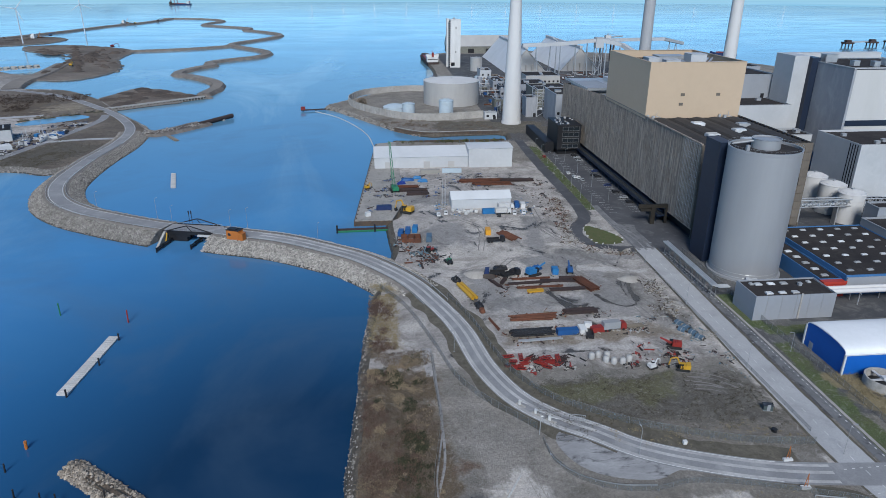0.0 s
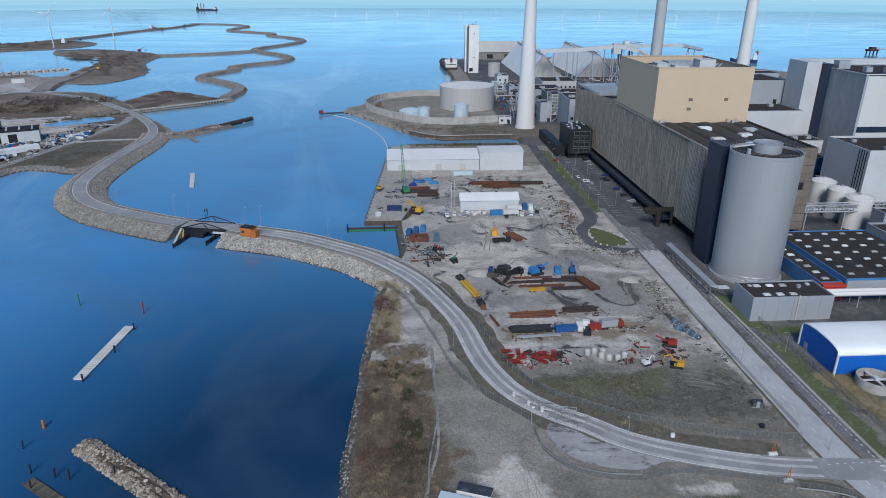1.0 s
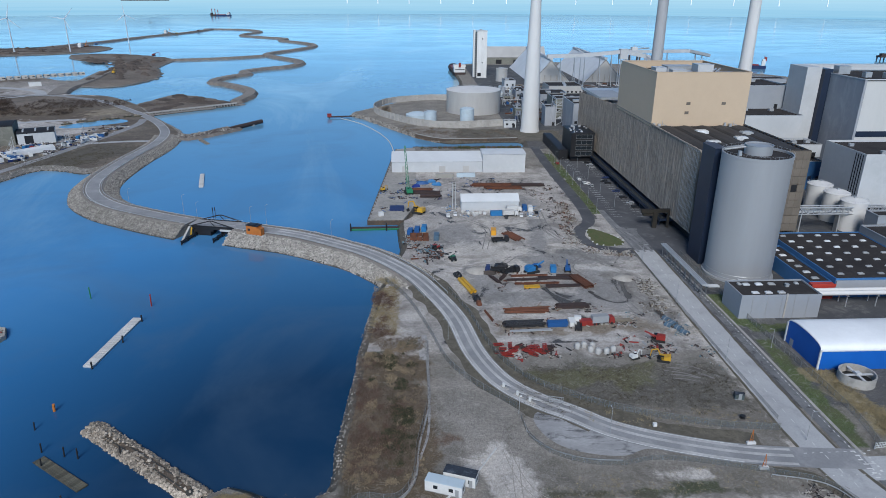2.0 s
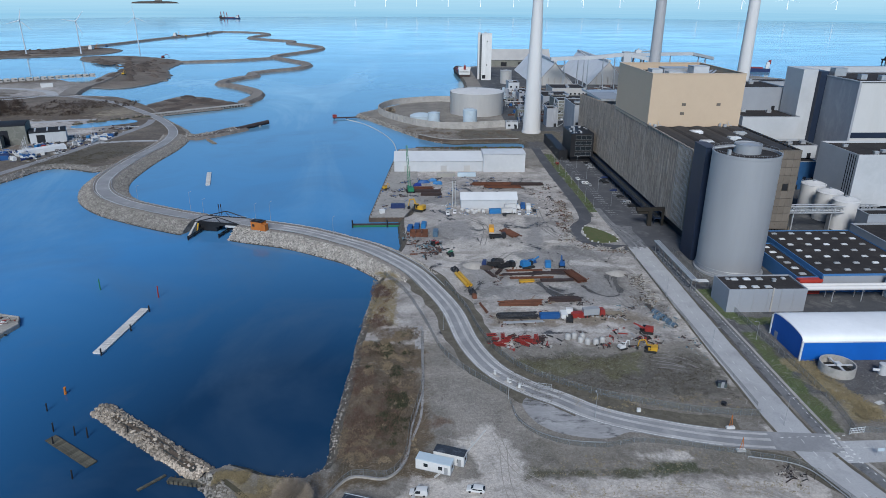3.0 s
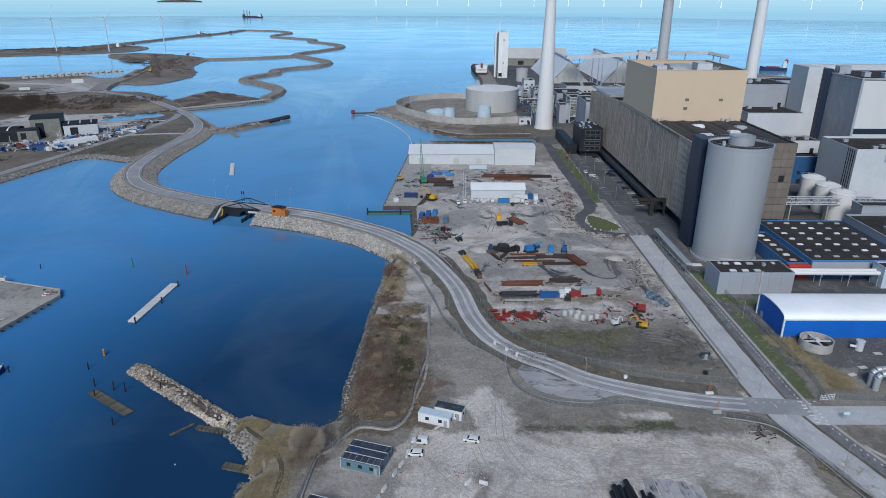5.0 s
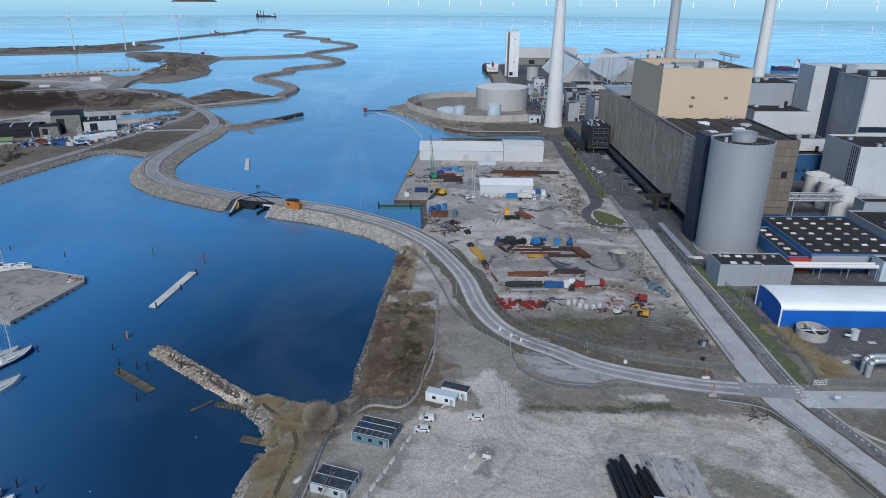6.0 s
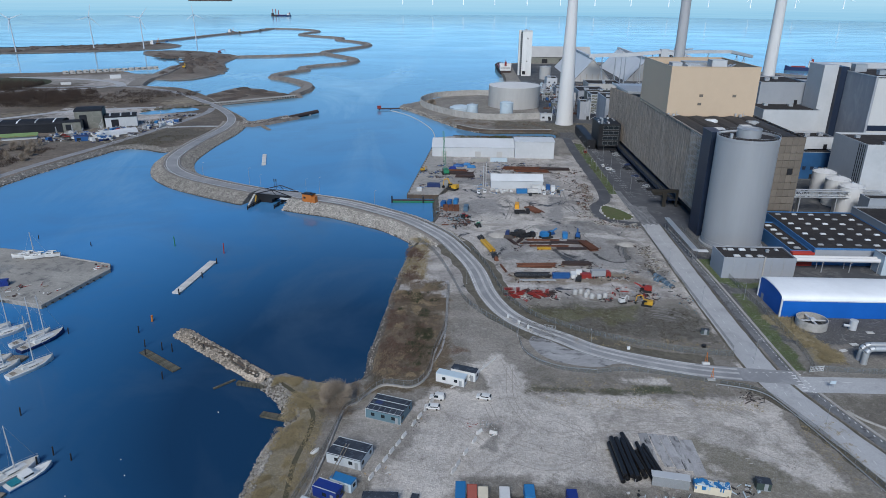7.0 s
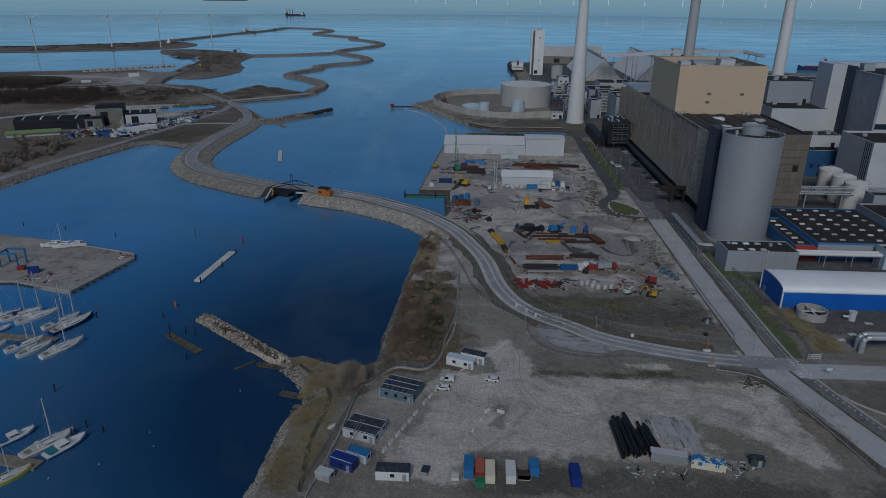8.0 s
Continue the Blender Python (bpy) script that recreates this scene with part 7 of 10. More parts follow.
# gate, sign and kerb by the crossing
h = thing("site_gate", 135.3, 122.2, 0.05, 8, "white lattice site gate at the side road", "gate")
g = Geo()
for z in (0.3, 1.1, 1.9):
    g.tube((-2.2, 0, z), (2.2, 0, z), 0.08, 5)
for k in range(10):
    g.tube((-2.2 + 0.49 * k, 0, 0.3), (-2.2 + 0.49 * k, 0, 1.9), 0.05, 4)
part("leaf", g, WHITE_P, h)
repeat("post", Geo().box(0, 0, 0, 0.18, 0.18, 2.2), GALV, h, [(-2.3, 0, 0, 0), (2.3, 0, 0, 0)])
h = thing("road_sign", 135.2, 112.3, 0.05, 0, "pale blue-grey road sign on two posts", "sign")
part("panel", Geo().box(0, 0, 1.8, 1.8, 0.08, 1.0), TANK_BLUE, h)
repeat("post", Geo().tube((0, 0, 0), (0, 0, 3.0), 0.06, 6), GALV, h, [(-0.7, 0.1, 0, 0), (0.7, 0.1, 0, 0)])
way = curve([Vector((133.6, 100.5, 0.02)), Vector((135.4, 97.2, 0.02)), Vector((139, 93.5, 0.02)), Vector((146, 88, 0.02))], 1.5)
h = thing("kerb_wall", 0, 0, 0, 0, "low concrete kerb round the corner plot", "kerb")
part("wall", Geo().loft(strip(way, [(-0.25, 0), (0.25, 0), (0.22, 0.5), (-0.22, 0.5)])), CONCRETE, h)
for px, py, qx, qy in ((-9.6, 75.2, -11.8, 62.2), (-8.8, 75.0, -10.9, 62.4)):
    h = thing("timber_pole", 0, 0, 0, 0, "long pale timber pole lying over the cabin roofs", "pole")
    part("pole", Geo().tube((px, py, 3.3), (qx, qy, 3.25), 0.12, 7, 0.1), TIMBER, h)
    part("end_cap", Geo().tube((px, py, 3.3), (px + 0.03, py + 0.2, 3.3), 0.13, 7), GALV, h)

# tyre tracks in the gravel and dust
TRACKS = surf("tyre_marked_gravel", (0.40, 0.365, 0.335), (0.31, 0.285, 0.26), 0.4, 1.6, 0.95)
WET_TRACKS = surf("damp_tracks", (0.19, 0.178, 0.168), (0.25, 0.235, 0.222), 0.2, 1.2, 0.8)


def tracks(name, label, ways, material, width, gauge):
    g, rng = Geo(), random.Random(len(ways))
    for pts in ways:
        path = curve([Vector((x, y, 0.03)) for x, y in pts], 1.5)
        cut, run = [], []
        for p in path:
            if noise.noise(Vector((p.x * 0.12, p.y * 0.12, 5.0))) > -0.25:
                run.append(p)
            elif len(run) > 3:
                cut.append(run)
                run = []
        if len(run) > 3:
            cut.append(run)
        for piece in cut:
            for side in (-gauge / 2, gauge / 2):
                h = ribbon(piece, width * rng.uniform(0.7, 1.2), 0.004 * rng.random(), side)
                g.add(h.v, h.f)
    tagged(part(name, g, material), label, "tyre tracks", kind="stuff")


tracks("tyre_track", "faint curved tyre tracks in the gravel", [((34, 128), (40, 108), (62, 98), (90, 96), (112, 92)), ((40, 104), (52, 90), (74, 88), (90, 94), (84, 101), (66, 100)), ((28, 100), (34, 84), (52, 76), (60, 66)),
       ((36, 120), (36, 100), (46, 86), (70, 92), (100, 90)), ((18, 92), (30, 78), (44, 72), (56, 80), (50, 94)), ((88, 92), (100, 80), (112, 72)), ((70, 97), (80, 92), (88, 96), (82, 102))], TRACKS, 0.22, 1.9)
tracks("tyre_track", "dark damp wheel tracks on the storage ground", [((96, 268), (86, 262), (70, 264), (52, 260), (44, 268)), ((92, 262), (80, 250), (84, 236), (92, 222), (96, 200)), ((78, 300), (84, 280), (92, 268), (104, 264)), ((80, 330), (80, 300), (86, 282)),
       ((44, 272), (48, 300), (40, 314)), ((60, 312), (74, 306), (80, 290)), ((56, 262), (50, 252), (58, 250))], WET_TRACKS, 0.5, 2.4)
tracks("tyre_track", "dark tracked-vehicle marks on the empty plot", [((92, 166), (100, 164), (108, 156)), ((91, 164), (99, 161), (107, 153)), ((86, 160), (98, 158), (106, 150))], WET_TRACKS, 0.5, 2.2)

# ---- storage ground ----
crawler_crane(7.5, 366, 100, 27, 68)
digger(-8, 372, 30, YELLOW_P, "small yellow excavator on the quay", 0.6, 0, 0.8)
digger(13, 327, 150, YELLOW_P, "yellow excavator with its boom raised", 0.8, 0, 1.5)
digger(83.5, 170.5, 20, WHITE_P, "white excavator on the storage ground", 0.7, 0, 0.7)
digger(92.5, 168.5, 160, YELLOW_P, "yellow excavator at the edge of the storage ground", 0.8, 0, 0.95)
container(1, 333, 0, NAVY_P, "dark blue container on the quay", 8.0)
container(-7.5, 324, 20, WHITE_P, "small white box on the quay corner", 2.6, height=2.0)
for cx, cy, ct, m, lab, L in ((8.5, 294.5, 80, BLUE_P, "blue container by the shore bank", 5), (12, 297, 84, BLUE_P, "blue container beside another", 5), (15.6, 299.5, 82, SKY_BLUE, "light blue container by the bank", 5),
                              (21.5, 287, 84, colour("slate_blue", (0.08, 0.13, 0.18)), "slate blue container standing alone", 6.06), (50.5, 293, 86, colour("amber", (0.62, 0.30, 0.03)), "amber container beside brown pipes", 5),
                              (62.5, 194.5, 2, BLUE_P, "blue container with a white panel", 7.5), (68.0, 195.2, 88, WHITE_P, "white container among the steel", 4.4), (74.2, 195.2, 4, RED_P, "dark red container among the steel", 7.0),
                              (56, 322.5, 4, SKY_BLUE, "light blue container before the tent hall", 7.5), (72.5, 332, 86, BLUE_P, "blue container beside the tent hall", 5.5), (75.5, 330.5, 86, WHITE_P, "white container beside the tent hall", 4.4),
                              (31, 402, 0, colour("stone", (0.30, 0.29, 0.26)), "stone grey container by the warehouse", 12.2), (45, 403, 0, TANK_BLUE, "pale blue container by the warehouse", 12.2),
                              (71, 244.5, 86, SKY_BLUE, "bright blue box container", 3.6)):
    container(cx, cy, ct, m, lab, L, height=1.9 if 190 < cy < 198 else 2.6)
h = thing("rust_skip_row", 13, 287, 0.06, 0, "rusty brown open steel containers", "skip")
for k in range(3):
    part("skip", walls(-4.5 + 3.1 * k, -1.6 + 3.1 * k, -3, 3, 0, 2.2, 0.14), RUST, h)
truck(79.5, 195.6, 6, RED_P, GREY_P, "red and grey lorry among the steel")
truck(69.8, 193.4, 80, WHITE_P, BLACK_P, "white lorry with a dark flat bed", False)
truck(66, 328.5, 4, WHITE_P, WHITE_P, "white box truck before the tent hall")
truck(63, 321, 8, WHITE_P, CANVAS, "white delivery truck by the tent hall")
truck(52.5, 282, 4, BLACK_P, BLACK_P, "black lorry with a flat bed", False)
truck(45.5, 245, 170, NAVY_P, BLACK_P, "dark blue tipper lorry", False)
truck(52, 243.5, 20, BLACK_P, BLACK_P, "black lorry with a loading crane", False)
for vx, vy, vt in ((29, 321, 92), (33, 323, 88), (69, 320, 80), (74, 321, 84)):
    car("van", vx, vy, vt, WHITE_P, "white van parked by the tent hall", True, "vans by the tent hall")
car("car", 78, 325, 85, BLACK_P, "black car by the tent hall")
car("car", 60.5, 318, 80, BLACK_P, "black car beside the white truck")


def tractor(x, y, turn, material, label):
    h = thing("tractor", x, y, 0.06, turn, label, "tractor")
    part("bonnet", Geo().box(1.2, 0, 0.9, 2.2, 0.9, 0.9).box(2.1, 0, 1.0, 0.4, 0.8, 0.7), material, h)
    part("cab", Geo().box(-0.5, 0, 1.0, 1.5, 1.4, 1.7), GLASS, h)
    part("cab_roof", Geo().box(-0.5, 0, 2.7, 1.7, 1.5, 0.15), material, h)
    g = Geo().loft([[(0.85 * math.cos(a), q, 0.85 * math.sin(a)) for a in [2 * math.pi * i / 14 for i in range(14)]] for q in (-0.25, 0.25)])
    repeat("rear_wheel", g, TYRE, h, [(-0.7, s, 0.85, 0) for s in (-0.9, 0.9)])
    g = Geo().loft([[(0.5 * math.cos(a), q, 0.5 * math.sin(a)) for a in [2 * math.pi * i / 12 for i in range(12)]] for q in (-0.2, 0.2)])
    repeat("front_wheel", g, TYRE, h, [(1.7, s, 0.5, 0) for s in (-0.8, 0.8)])
    part("loader", Geo().tube((1.0, -0.7, 1.4), (3.2, -0.7, 0.6), 0.12, 5).tube((1.0, 0.7, 1.4), (3.2, 0.7, 0.6), 0.12, 5).box(3.4, 0, 0.2, 0.7, 1.9, 0.7), BLACK_P, h)
    return h


tractor(20.5, 272, 30, RED_P, "red tractor with a loader")
tractor(28, 258, 110, GREEN_P, "green tractor with a loader")


def drill_rig(x, y, turn, material, label, scale=1.0):
    h = thing("drill_rig", x, y, 0.06, turn, label, "machine")
    h.scale = (scale,) * 3
    for s in (-1, 1):
        part("track", Geo().box(0, s * 1.1, 0, 4.4, 0.6, 0.8).box(0, s * 1.1, 0.1, 4.9, 0.5, 0.5), TYRE, h)
    part("house", Geo().box(-0.8, 0, 0.9, 3.0, 2.2, 1.5).box(-1.2, 0.3, 2.4, 1.6, 1.4, 0.4), material, h)
    part("mast", Geo().tube((0.5, 0, 1.6), (4.8, 0.2, 3.2), 0.3, 6).tube((1.2, 0.5, 1.4), (3.6, 0.4, 2.7), 0.12, 5), material, h)
    part("cab", Geo().box(1.0, -0.6, 1.0, 1.2, 0.9, 1.5), GLASS, h)
    return h


drill_rig(61.5, 243.5, 25, SKY_BLUE, "bright blue drilling machine", 1.3)
drill_rig(77.5, 245, 80, BLUE_P, "blue tracked drilling machine", 1.0)
drill_rig(95.5, 182, 160, RED_P, "red drilling machine by the junk")

# steel and pipe stores
bundle("pipe_stack", 32, 229.5, 107, 14, 1.5, 2, 1, YELLOW_P, "two long yellow pipes beside the road bank", "pipes", "pipe", 0.3)
bundle("pipe_stack", 59.5, 288.5, 118, 12, 0.6, 9, 1, RUST, "stack of rusty brown pipes", "pipes", "pipe", 1.2)
bundle("pipe_stack", 53.5, 206.3, 2, 15.5, 0.55, 7, 2, RUST, "stack of long rusty pipes", "pipes", "pipe", 1.6)
bundle("beam_stack", 71.5, 209.5, 3, 12, 0.5, 7, 2, DARK_RUST, "stack of dark steel beams", "beams", "beam", 0.6)
bundle("pipe_stack", 50.5, 195.5, 2, 14.5, 0.5, 9, 2, BLACK_PIPE, "stack of black pipes on the ground", "pipes", "pipe", 1.0)
bundle("beam_stack", 80.5, 232, 110, 12.5, 1.1, 4, 1, RUST, "rusty brown steel girders", "beams", "beam", 0.4)
bundle("beam_stack", 75, 239, 0, 7, 0.6, 3, 1, DARK_RUST, "short dark steel beams", "beams", "beam", 0.4)
bundle("beam_stack", 59, 227.6, 6, 6.5, 0.9, 2, 1, YELLOW_P, "yellow steel beam lying flat", "beams", "beam", 0.2)
for k, (bx, by, L, t) in enumerate(((60, 239.5, 16, 2), (58, 235.5, 18, 3), (70, 236.5, 13, -4), (64, 231.5, 15, 1), (48, 238, 6, 60), (72, 228.5, 14, 2), (56, 231, 8, -8), (44.5, 236, 8, 112))):
    bundle("beam_stack", bx, by, t, L, 0.55, 2 + k % 3, 1, DARK_RUST if k % 3 else RUST, "loose dark steel sections on the ground", "beams", "beam", 0.8)
bundle("beam_stack", 52, 190.6, 3, 15, 0.4, 3, 1, GALV, "long galvanised sections on the ground", "beams", "beam", 0.6)
bundle("beam_stack", 86, 196.5, 4, 9, 0.5, 4, 2, TIMBER, "pile of timber baulks", "timber", "beam", 0.5)
for k, (hx, hy) in enumerate(((104.2, 197.5), (105.4, 194.2), (106.2, 190.6), (107.0, 187.2), (103.4, 193.0))):
    h = thing("arched_cover", hx, hy, 0.06, 20 + 4 * k, "slate blue arched steel cover by the road", "cover", "arched covers")
    ring = lambda r: [(r * math.cos(q), r * math.sin(q)) for q in [math.pi * i / 10 for i in range(11)]]
    arc = ring(1.3) + list(reversed(ring(1.12)))
    part("shell", Geo().loft([[(v, yy, w) for v, w in arc] for yy in (-1.3, 1.3)]), colour("slate_blue", (0.08, 0.13, 0.18)), h)
    part("rib", Geo().loft([[(v * 1.06, yy, w * 1.06) for v, w in arc] for yy in (-0.12, 0.12)]), GREY_P, h)
bundle("pipe_stack", 38.2, 203, 105, 9, 0.35, 3, 1, RUST, "thin rusty pipes by the fence", "pipes", "pipe", 0.6)
for k, (bx, by, L, t) in enumerate(((17, 365, 17, -4), (14, 371, 14, 3), (21, 358, 12, 0), (60, 381, 26, 1), (82, 380, 20, -2), (66, 374, 22, 0))):
    bundle("beam_stack", bx, by, t, L, 0.8, 4, 2, RUST if k % 2 else DARK_RUST, "stack of rusty steel sheets and beams by the warehouse", "beams", "beam", 1.2)
# red machine frames and dark formwork, heaped loosely
rng = random.Random(71)
for k in range(20):
    rx, ry = 38.5 + 19 * ((k * 0.618) % 1.0), rng.uniform(173.2, 181.2)
    L, rt = rng.uniform(2.0, 4.4), rng.choice((4, -8, 85, 30, -35, 12))
    h = thing("formwork_frame", rx, ry, 0.06, rt, "red steel frame in a loose heap" if k % 4 else "dark rusty steel frame in a loose heap", "frame", "frames on the ground")
    g, z = Geo(), rng.uniform(0.1, 0.9)
    for a in (-0.6, 0.6):
        g.box(0, a, z, L, 0.2, 0.28)
    for i in range(4):
        g.box(-L / 2 + 0.2 + i * (L - 0.4) / 3, 0, z + 0.05, 0.16, 1.3, 0.2)
    for i in range(2):
        g.tube((-L / 2 + 0.6 + i * 1.4, 0.4, 0), (-L / 2 + 1.2 + i * 1.2, -0.3, z + rng.uniform(0.6, 1.5)), 0.12, 5)
    part("frame", g, RED_P if k % 4 else DARK_RUST, h)
    part("panel", Geo().box(0, rng.uniform(-0.3, 0.3), 0.02, L * 0.7, 0.9, z), BLACK_P if k % 3 else RED_P, h)
# white tanks and bags
bag = thing("water_tank", 66, 178, 0.06, 0, "white plastic tank standing on the ground", "tank", "white tanks")
part("shell", Geo().lathe(0, 0, [(0.95, 0), (1.0, 0.3), (1.0, 1.6), (0.75, 1.9), (0.28, 2.05), (0.28, 2.2)], 18), TANK_WHITE, bag, smooth=True)
part("cap", Geo().lathe(0, 0, [(0.3, 2.18), (0.3, 2.3), (0.05, 2.32)], 10), GREY_P, bag)
for k, (bx, by) in enumerate(((68.4, 178.6), (71.2, 178.2), (72.2, 174.4), (75, 174.2), (70.0, 175.6), (77.6, 175.4))):
    again(bag, bx, by, 0.06, 40 * k)
for k, (bx, by) in enumerate(((40.5, 324), (42.8, 325), (45, 323.6), (47, 325.2), (49.2, 324), (43.5, 321.5), (37.5, 327))):
    h = thing("bulk_bag", bx, by, 0.06, 23 * k, "white bulk bag of material", "bag", "bulk bags by the tent hall")
    part("sack", Geo().loft([[(a * r, b * r, z) for a, b in ((-1, -0.8), (-0.8, -1), (0.8, -1), (1, -0.8), (1, 0.8), (0.8, 1), (-0.8, 1), (-1, 0.8))] for r, z in ((0.75, 0), (0.95, 0.5), (0.9, 1.3), (0.6, 1.6))]), CANVAS, h, smooth=True)
    part("loop", Geo().tube((-0.5, 0, 1.5), (0.5, 0, 1.9), 0.05, 4), CANVAS, h)
for k in range(2):
    h = thing("mast", 32.2 + 1.6 * k, 334, 0.06, 0, "slim pale steel mast beside the tent hall", "mast", "masts by the tent hall")
    part("pole", Geo().tube((0, 0, 0), (0, 0, 15.5), 0.22, 8, 0.16), ALLOY, h)
    part("foot", Geo().box(0, 0, 0, 1.0, 1.0, 0.3), CONCRETE, h)
# heaps
GRAVEL = surf("gravel_heap", (0.42, 0.39, 0.35), (0.34, 0.315, 0.285), 0.3, 2.0, 0.95, bump=0.5)
for hx, hy, r, z, m, lab in ((38, 246, 5.2, 1.6, GRAVEL, "low heap of pale gravel"), (43, 244, 3.6, 1.1, HEAP_EARTH, "dark heap of soil"), (100, 236, 4.5, 1.2, GRAVEL, "heap of broken concrete")):
    rng = random.Random(int(hx))
    h = thing("spoil_heap", hx, hy, 0, 0, lab, "heap")
    part("earth", Geo().loft([[(r * k * math.cos(a) * (1 + 0.15 * math.sin(3 * a + hx)), r * k * 0.8 * math.sin(a), q * z + rng.uniform(-0.08, 0.08)) for a in [2 * math.pi * i / 20 for i in range(20)]] for k, q in ((1, 0), (0.75, 0.4), (0.45, 0.8), (0.12, 1.0))]), m, h, smooth=True)


def debris(name, label, boxes, count, seed, mats, low, high):
    """Scattered rubble, planks and scrap, by material."""
    rng, heaps = random.Random(seed), []
    for k, m in enumerate(mats):
        g = Geo()
        for _ in range(count // len(mats)):
            if not heaps:
                for x0, x1, y0, y1 in boxes:
                    heaps += [(rng.uniform(x0, x1), rng.uniform(y0, y1), rng.uniform(0.6, 2.0) * (2.2 if low > 1 else 1)) for _ in range(2 + int(math.sqrt((x1 - x0) * (y1 - y0)) / 4))]
            if rng.random() < 0.8:
                hx, hy, hr = rng.choice(heaps)
                x, y = rng.gauss(hx, hr), rng.gauss(hy, hr * 0.8)
            else:
                x0, x1, y0, y1 = rng.choice(boxes)
                x, y = rng.uniform(x0, x1), rng.uniform(y0, y1)
            s, kind = rng.uniform(low, high), rng.random()
            if kind < 0.4:
                scatter_stones(g, [(x, y, 0.2)], s * 0.7, s * 1.5, rng)
            elif kind < 0.75:
                g.box(x, y, 0.05, s * rng.uniform(1.5, 4.5), s * rng.uniform(0.3, 0.7), s * rng.uniform(0.2, 0.6), rng.uniform(0, 180))
            else:
                a = rng.uniform(0, 3.14)
                g.tube((x, y, 0.2), (x + math.cos(a) * s * 3, y + math.sin(a) * s * 3, rng.uniform(0.2, 0.9)), s * 0.14, 5)
        tagged(part(name, g, m), label, "debris", kind="stuff")


debris("rubble", "heaped broken concrete slabs and weeds by the road", [(103, 109, 222, 236), (98, 107, 204, 213), (104, 109, 212, 224), (103, 108, 226, 233)], 560, 41, (CONCRETE, SLAB, TIMBER, DARK_RUST, SHOULDER), 0.22, 0.85)
debris("rubble", "low rubble and slabs along the road edge", [(107, 112, 160, 184), (104, 110, 182, 200), (90, 104, 196, 206)], 260, 49, (CONCRETE, SLAB, PALE_TEAL, DARK_RUST), 0.2, 0.7)
debris("scrap", "scattered steel scrap and timber on the storage ground", [(77, 96, 171, 181), (84, 99, 174, 186), (60, 90, 191, 198), (40, 64, 171, 181)], 420, 42, (GREY_P, BLACK_P, DARK_RUST, CONCRETE, RED_P, TYRE), 0.3, 0.9)
debris("scrap", "dark steel offcuts between the stacks", [(42, 84, 224, 242), (46, 58, 240, 252), (44, 80, 204, 212), (42, 60, 189, 199)], 320, 50, (DARK_RUST, BLACK_P, RUST, TIMBER), 0.25, 0.8)
debris("scrap", "scrap, stones and hoses along the bank", [(9, 30, 256, 282), (6, 14, 282, 300), (12, 24, 262, 276)], 380, 43, (DARK_RUST, SLAB, BLACK_P, PALE_TEAL, RUST), 0.4, 1.2)
debris("scrap", "piles of timber and steel by the side road", [(82, 101, 318, 372), (84, 98, 300, 320), (78, 100, 350, 385)], 340, 44, (RUST, BLACK_P, DARK_RUST, TIMBER, SLAB), 0.25, 0.85)
debris("scrap", "long low bank of broken timber, stones and scrap along the side road", [(93, 99, 332, 346), (90, 97, 320, 333), (92, 98, 306, 320), (87, 92, 290, 305), (86, 90, 276, 290), (89, 96, 267, 273), (98, 112, 262, 265.5)], 900, 144, (TIMBER, DARK_RUST, SHOULDER, SLAB, RUST, ROCK), 0.25, 0.8)
debris("scrap", "steel parts and crates on the quay", [(0, 34, 352, 398), (-8, 6, 330, 372), (30, 70, 370, 400)], 460, 45, (DARK_RUST, BLACK_P, BLUE_P, SLAB), 0.3, 1.0)
debris("scrap", "crates and small parts round the tent hall", [(36, 80, 318, 330), (28, 36, 330, 344), (70, 84, 326, 345)], 260, 46, (WHITE_P, GREY_P, TIMBER, SKY_BLUE), 0.35, 0.9)
debris("boulders", "row of rough stones round the grass island", [(88, 92, 272, 300), (92, 112, 264, 268), (103, 112, 176, 236)], 260, 47, (CONCRETE, ROCK), 0.5, 1.0)
debris("loose_stone", "loose stones and litter on the gravel field", [(20, 118, 60, 104), (84, 118, 60, 80)], 120, 48, (ROCK, SLAB), 0.15, 0.35)
debris("rubble", "dark heap of stones and bitumen beside the junction", [(106, 112, 105, 109.5)], 90, 111, (BLACK_P, DARK_RUST, ROCK), 0.2, 0.6)
debris("scrap", "red and pale broken barriers on the gravel", [(22, 32, 88.6, 91.2), (28.5, 31, 83, 88)], 80, 112, (RED_P, CANVAS, SLAB, PALE_TEAL), 0.12, 0.28)
debris("scrap", "litter, boxes and timber beside the cabins", [(3, 9, 85, 90), (-6, 2, 66, 70), (-14, -8, 62, 68)], 90, 113, (TIMBER, BLACK_P, CANVAS, DARK_RUST, YELLOW_P), 0.1, 0.26)
debris("scrap", "broken timber and plastic beside the hut", [(86, 92, 62, 68), (62, 76, 60, 64)], 90, 114, (TIMBER, SLAB, BLACK_P, TANK_BLUE), 0.25, 0.7)

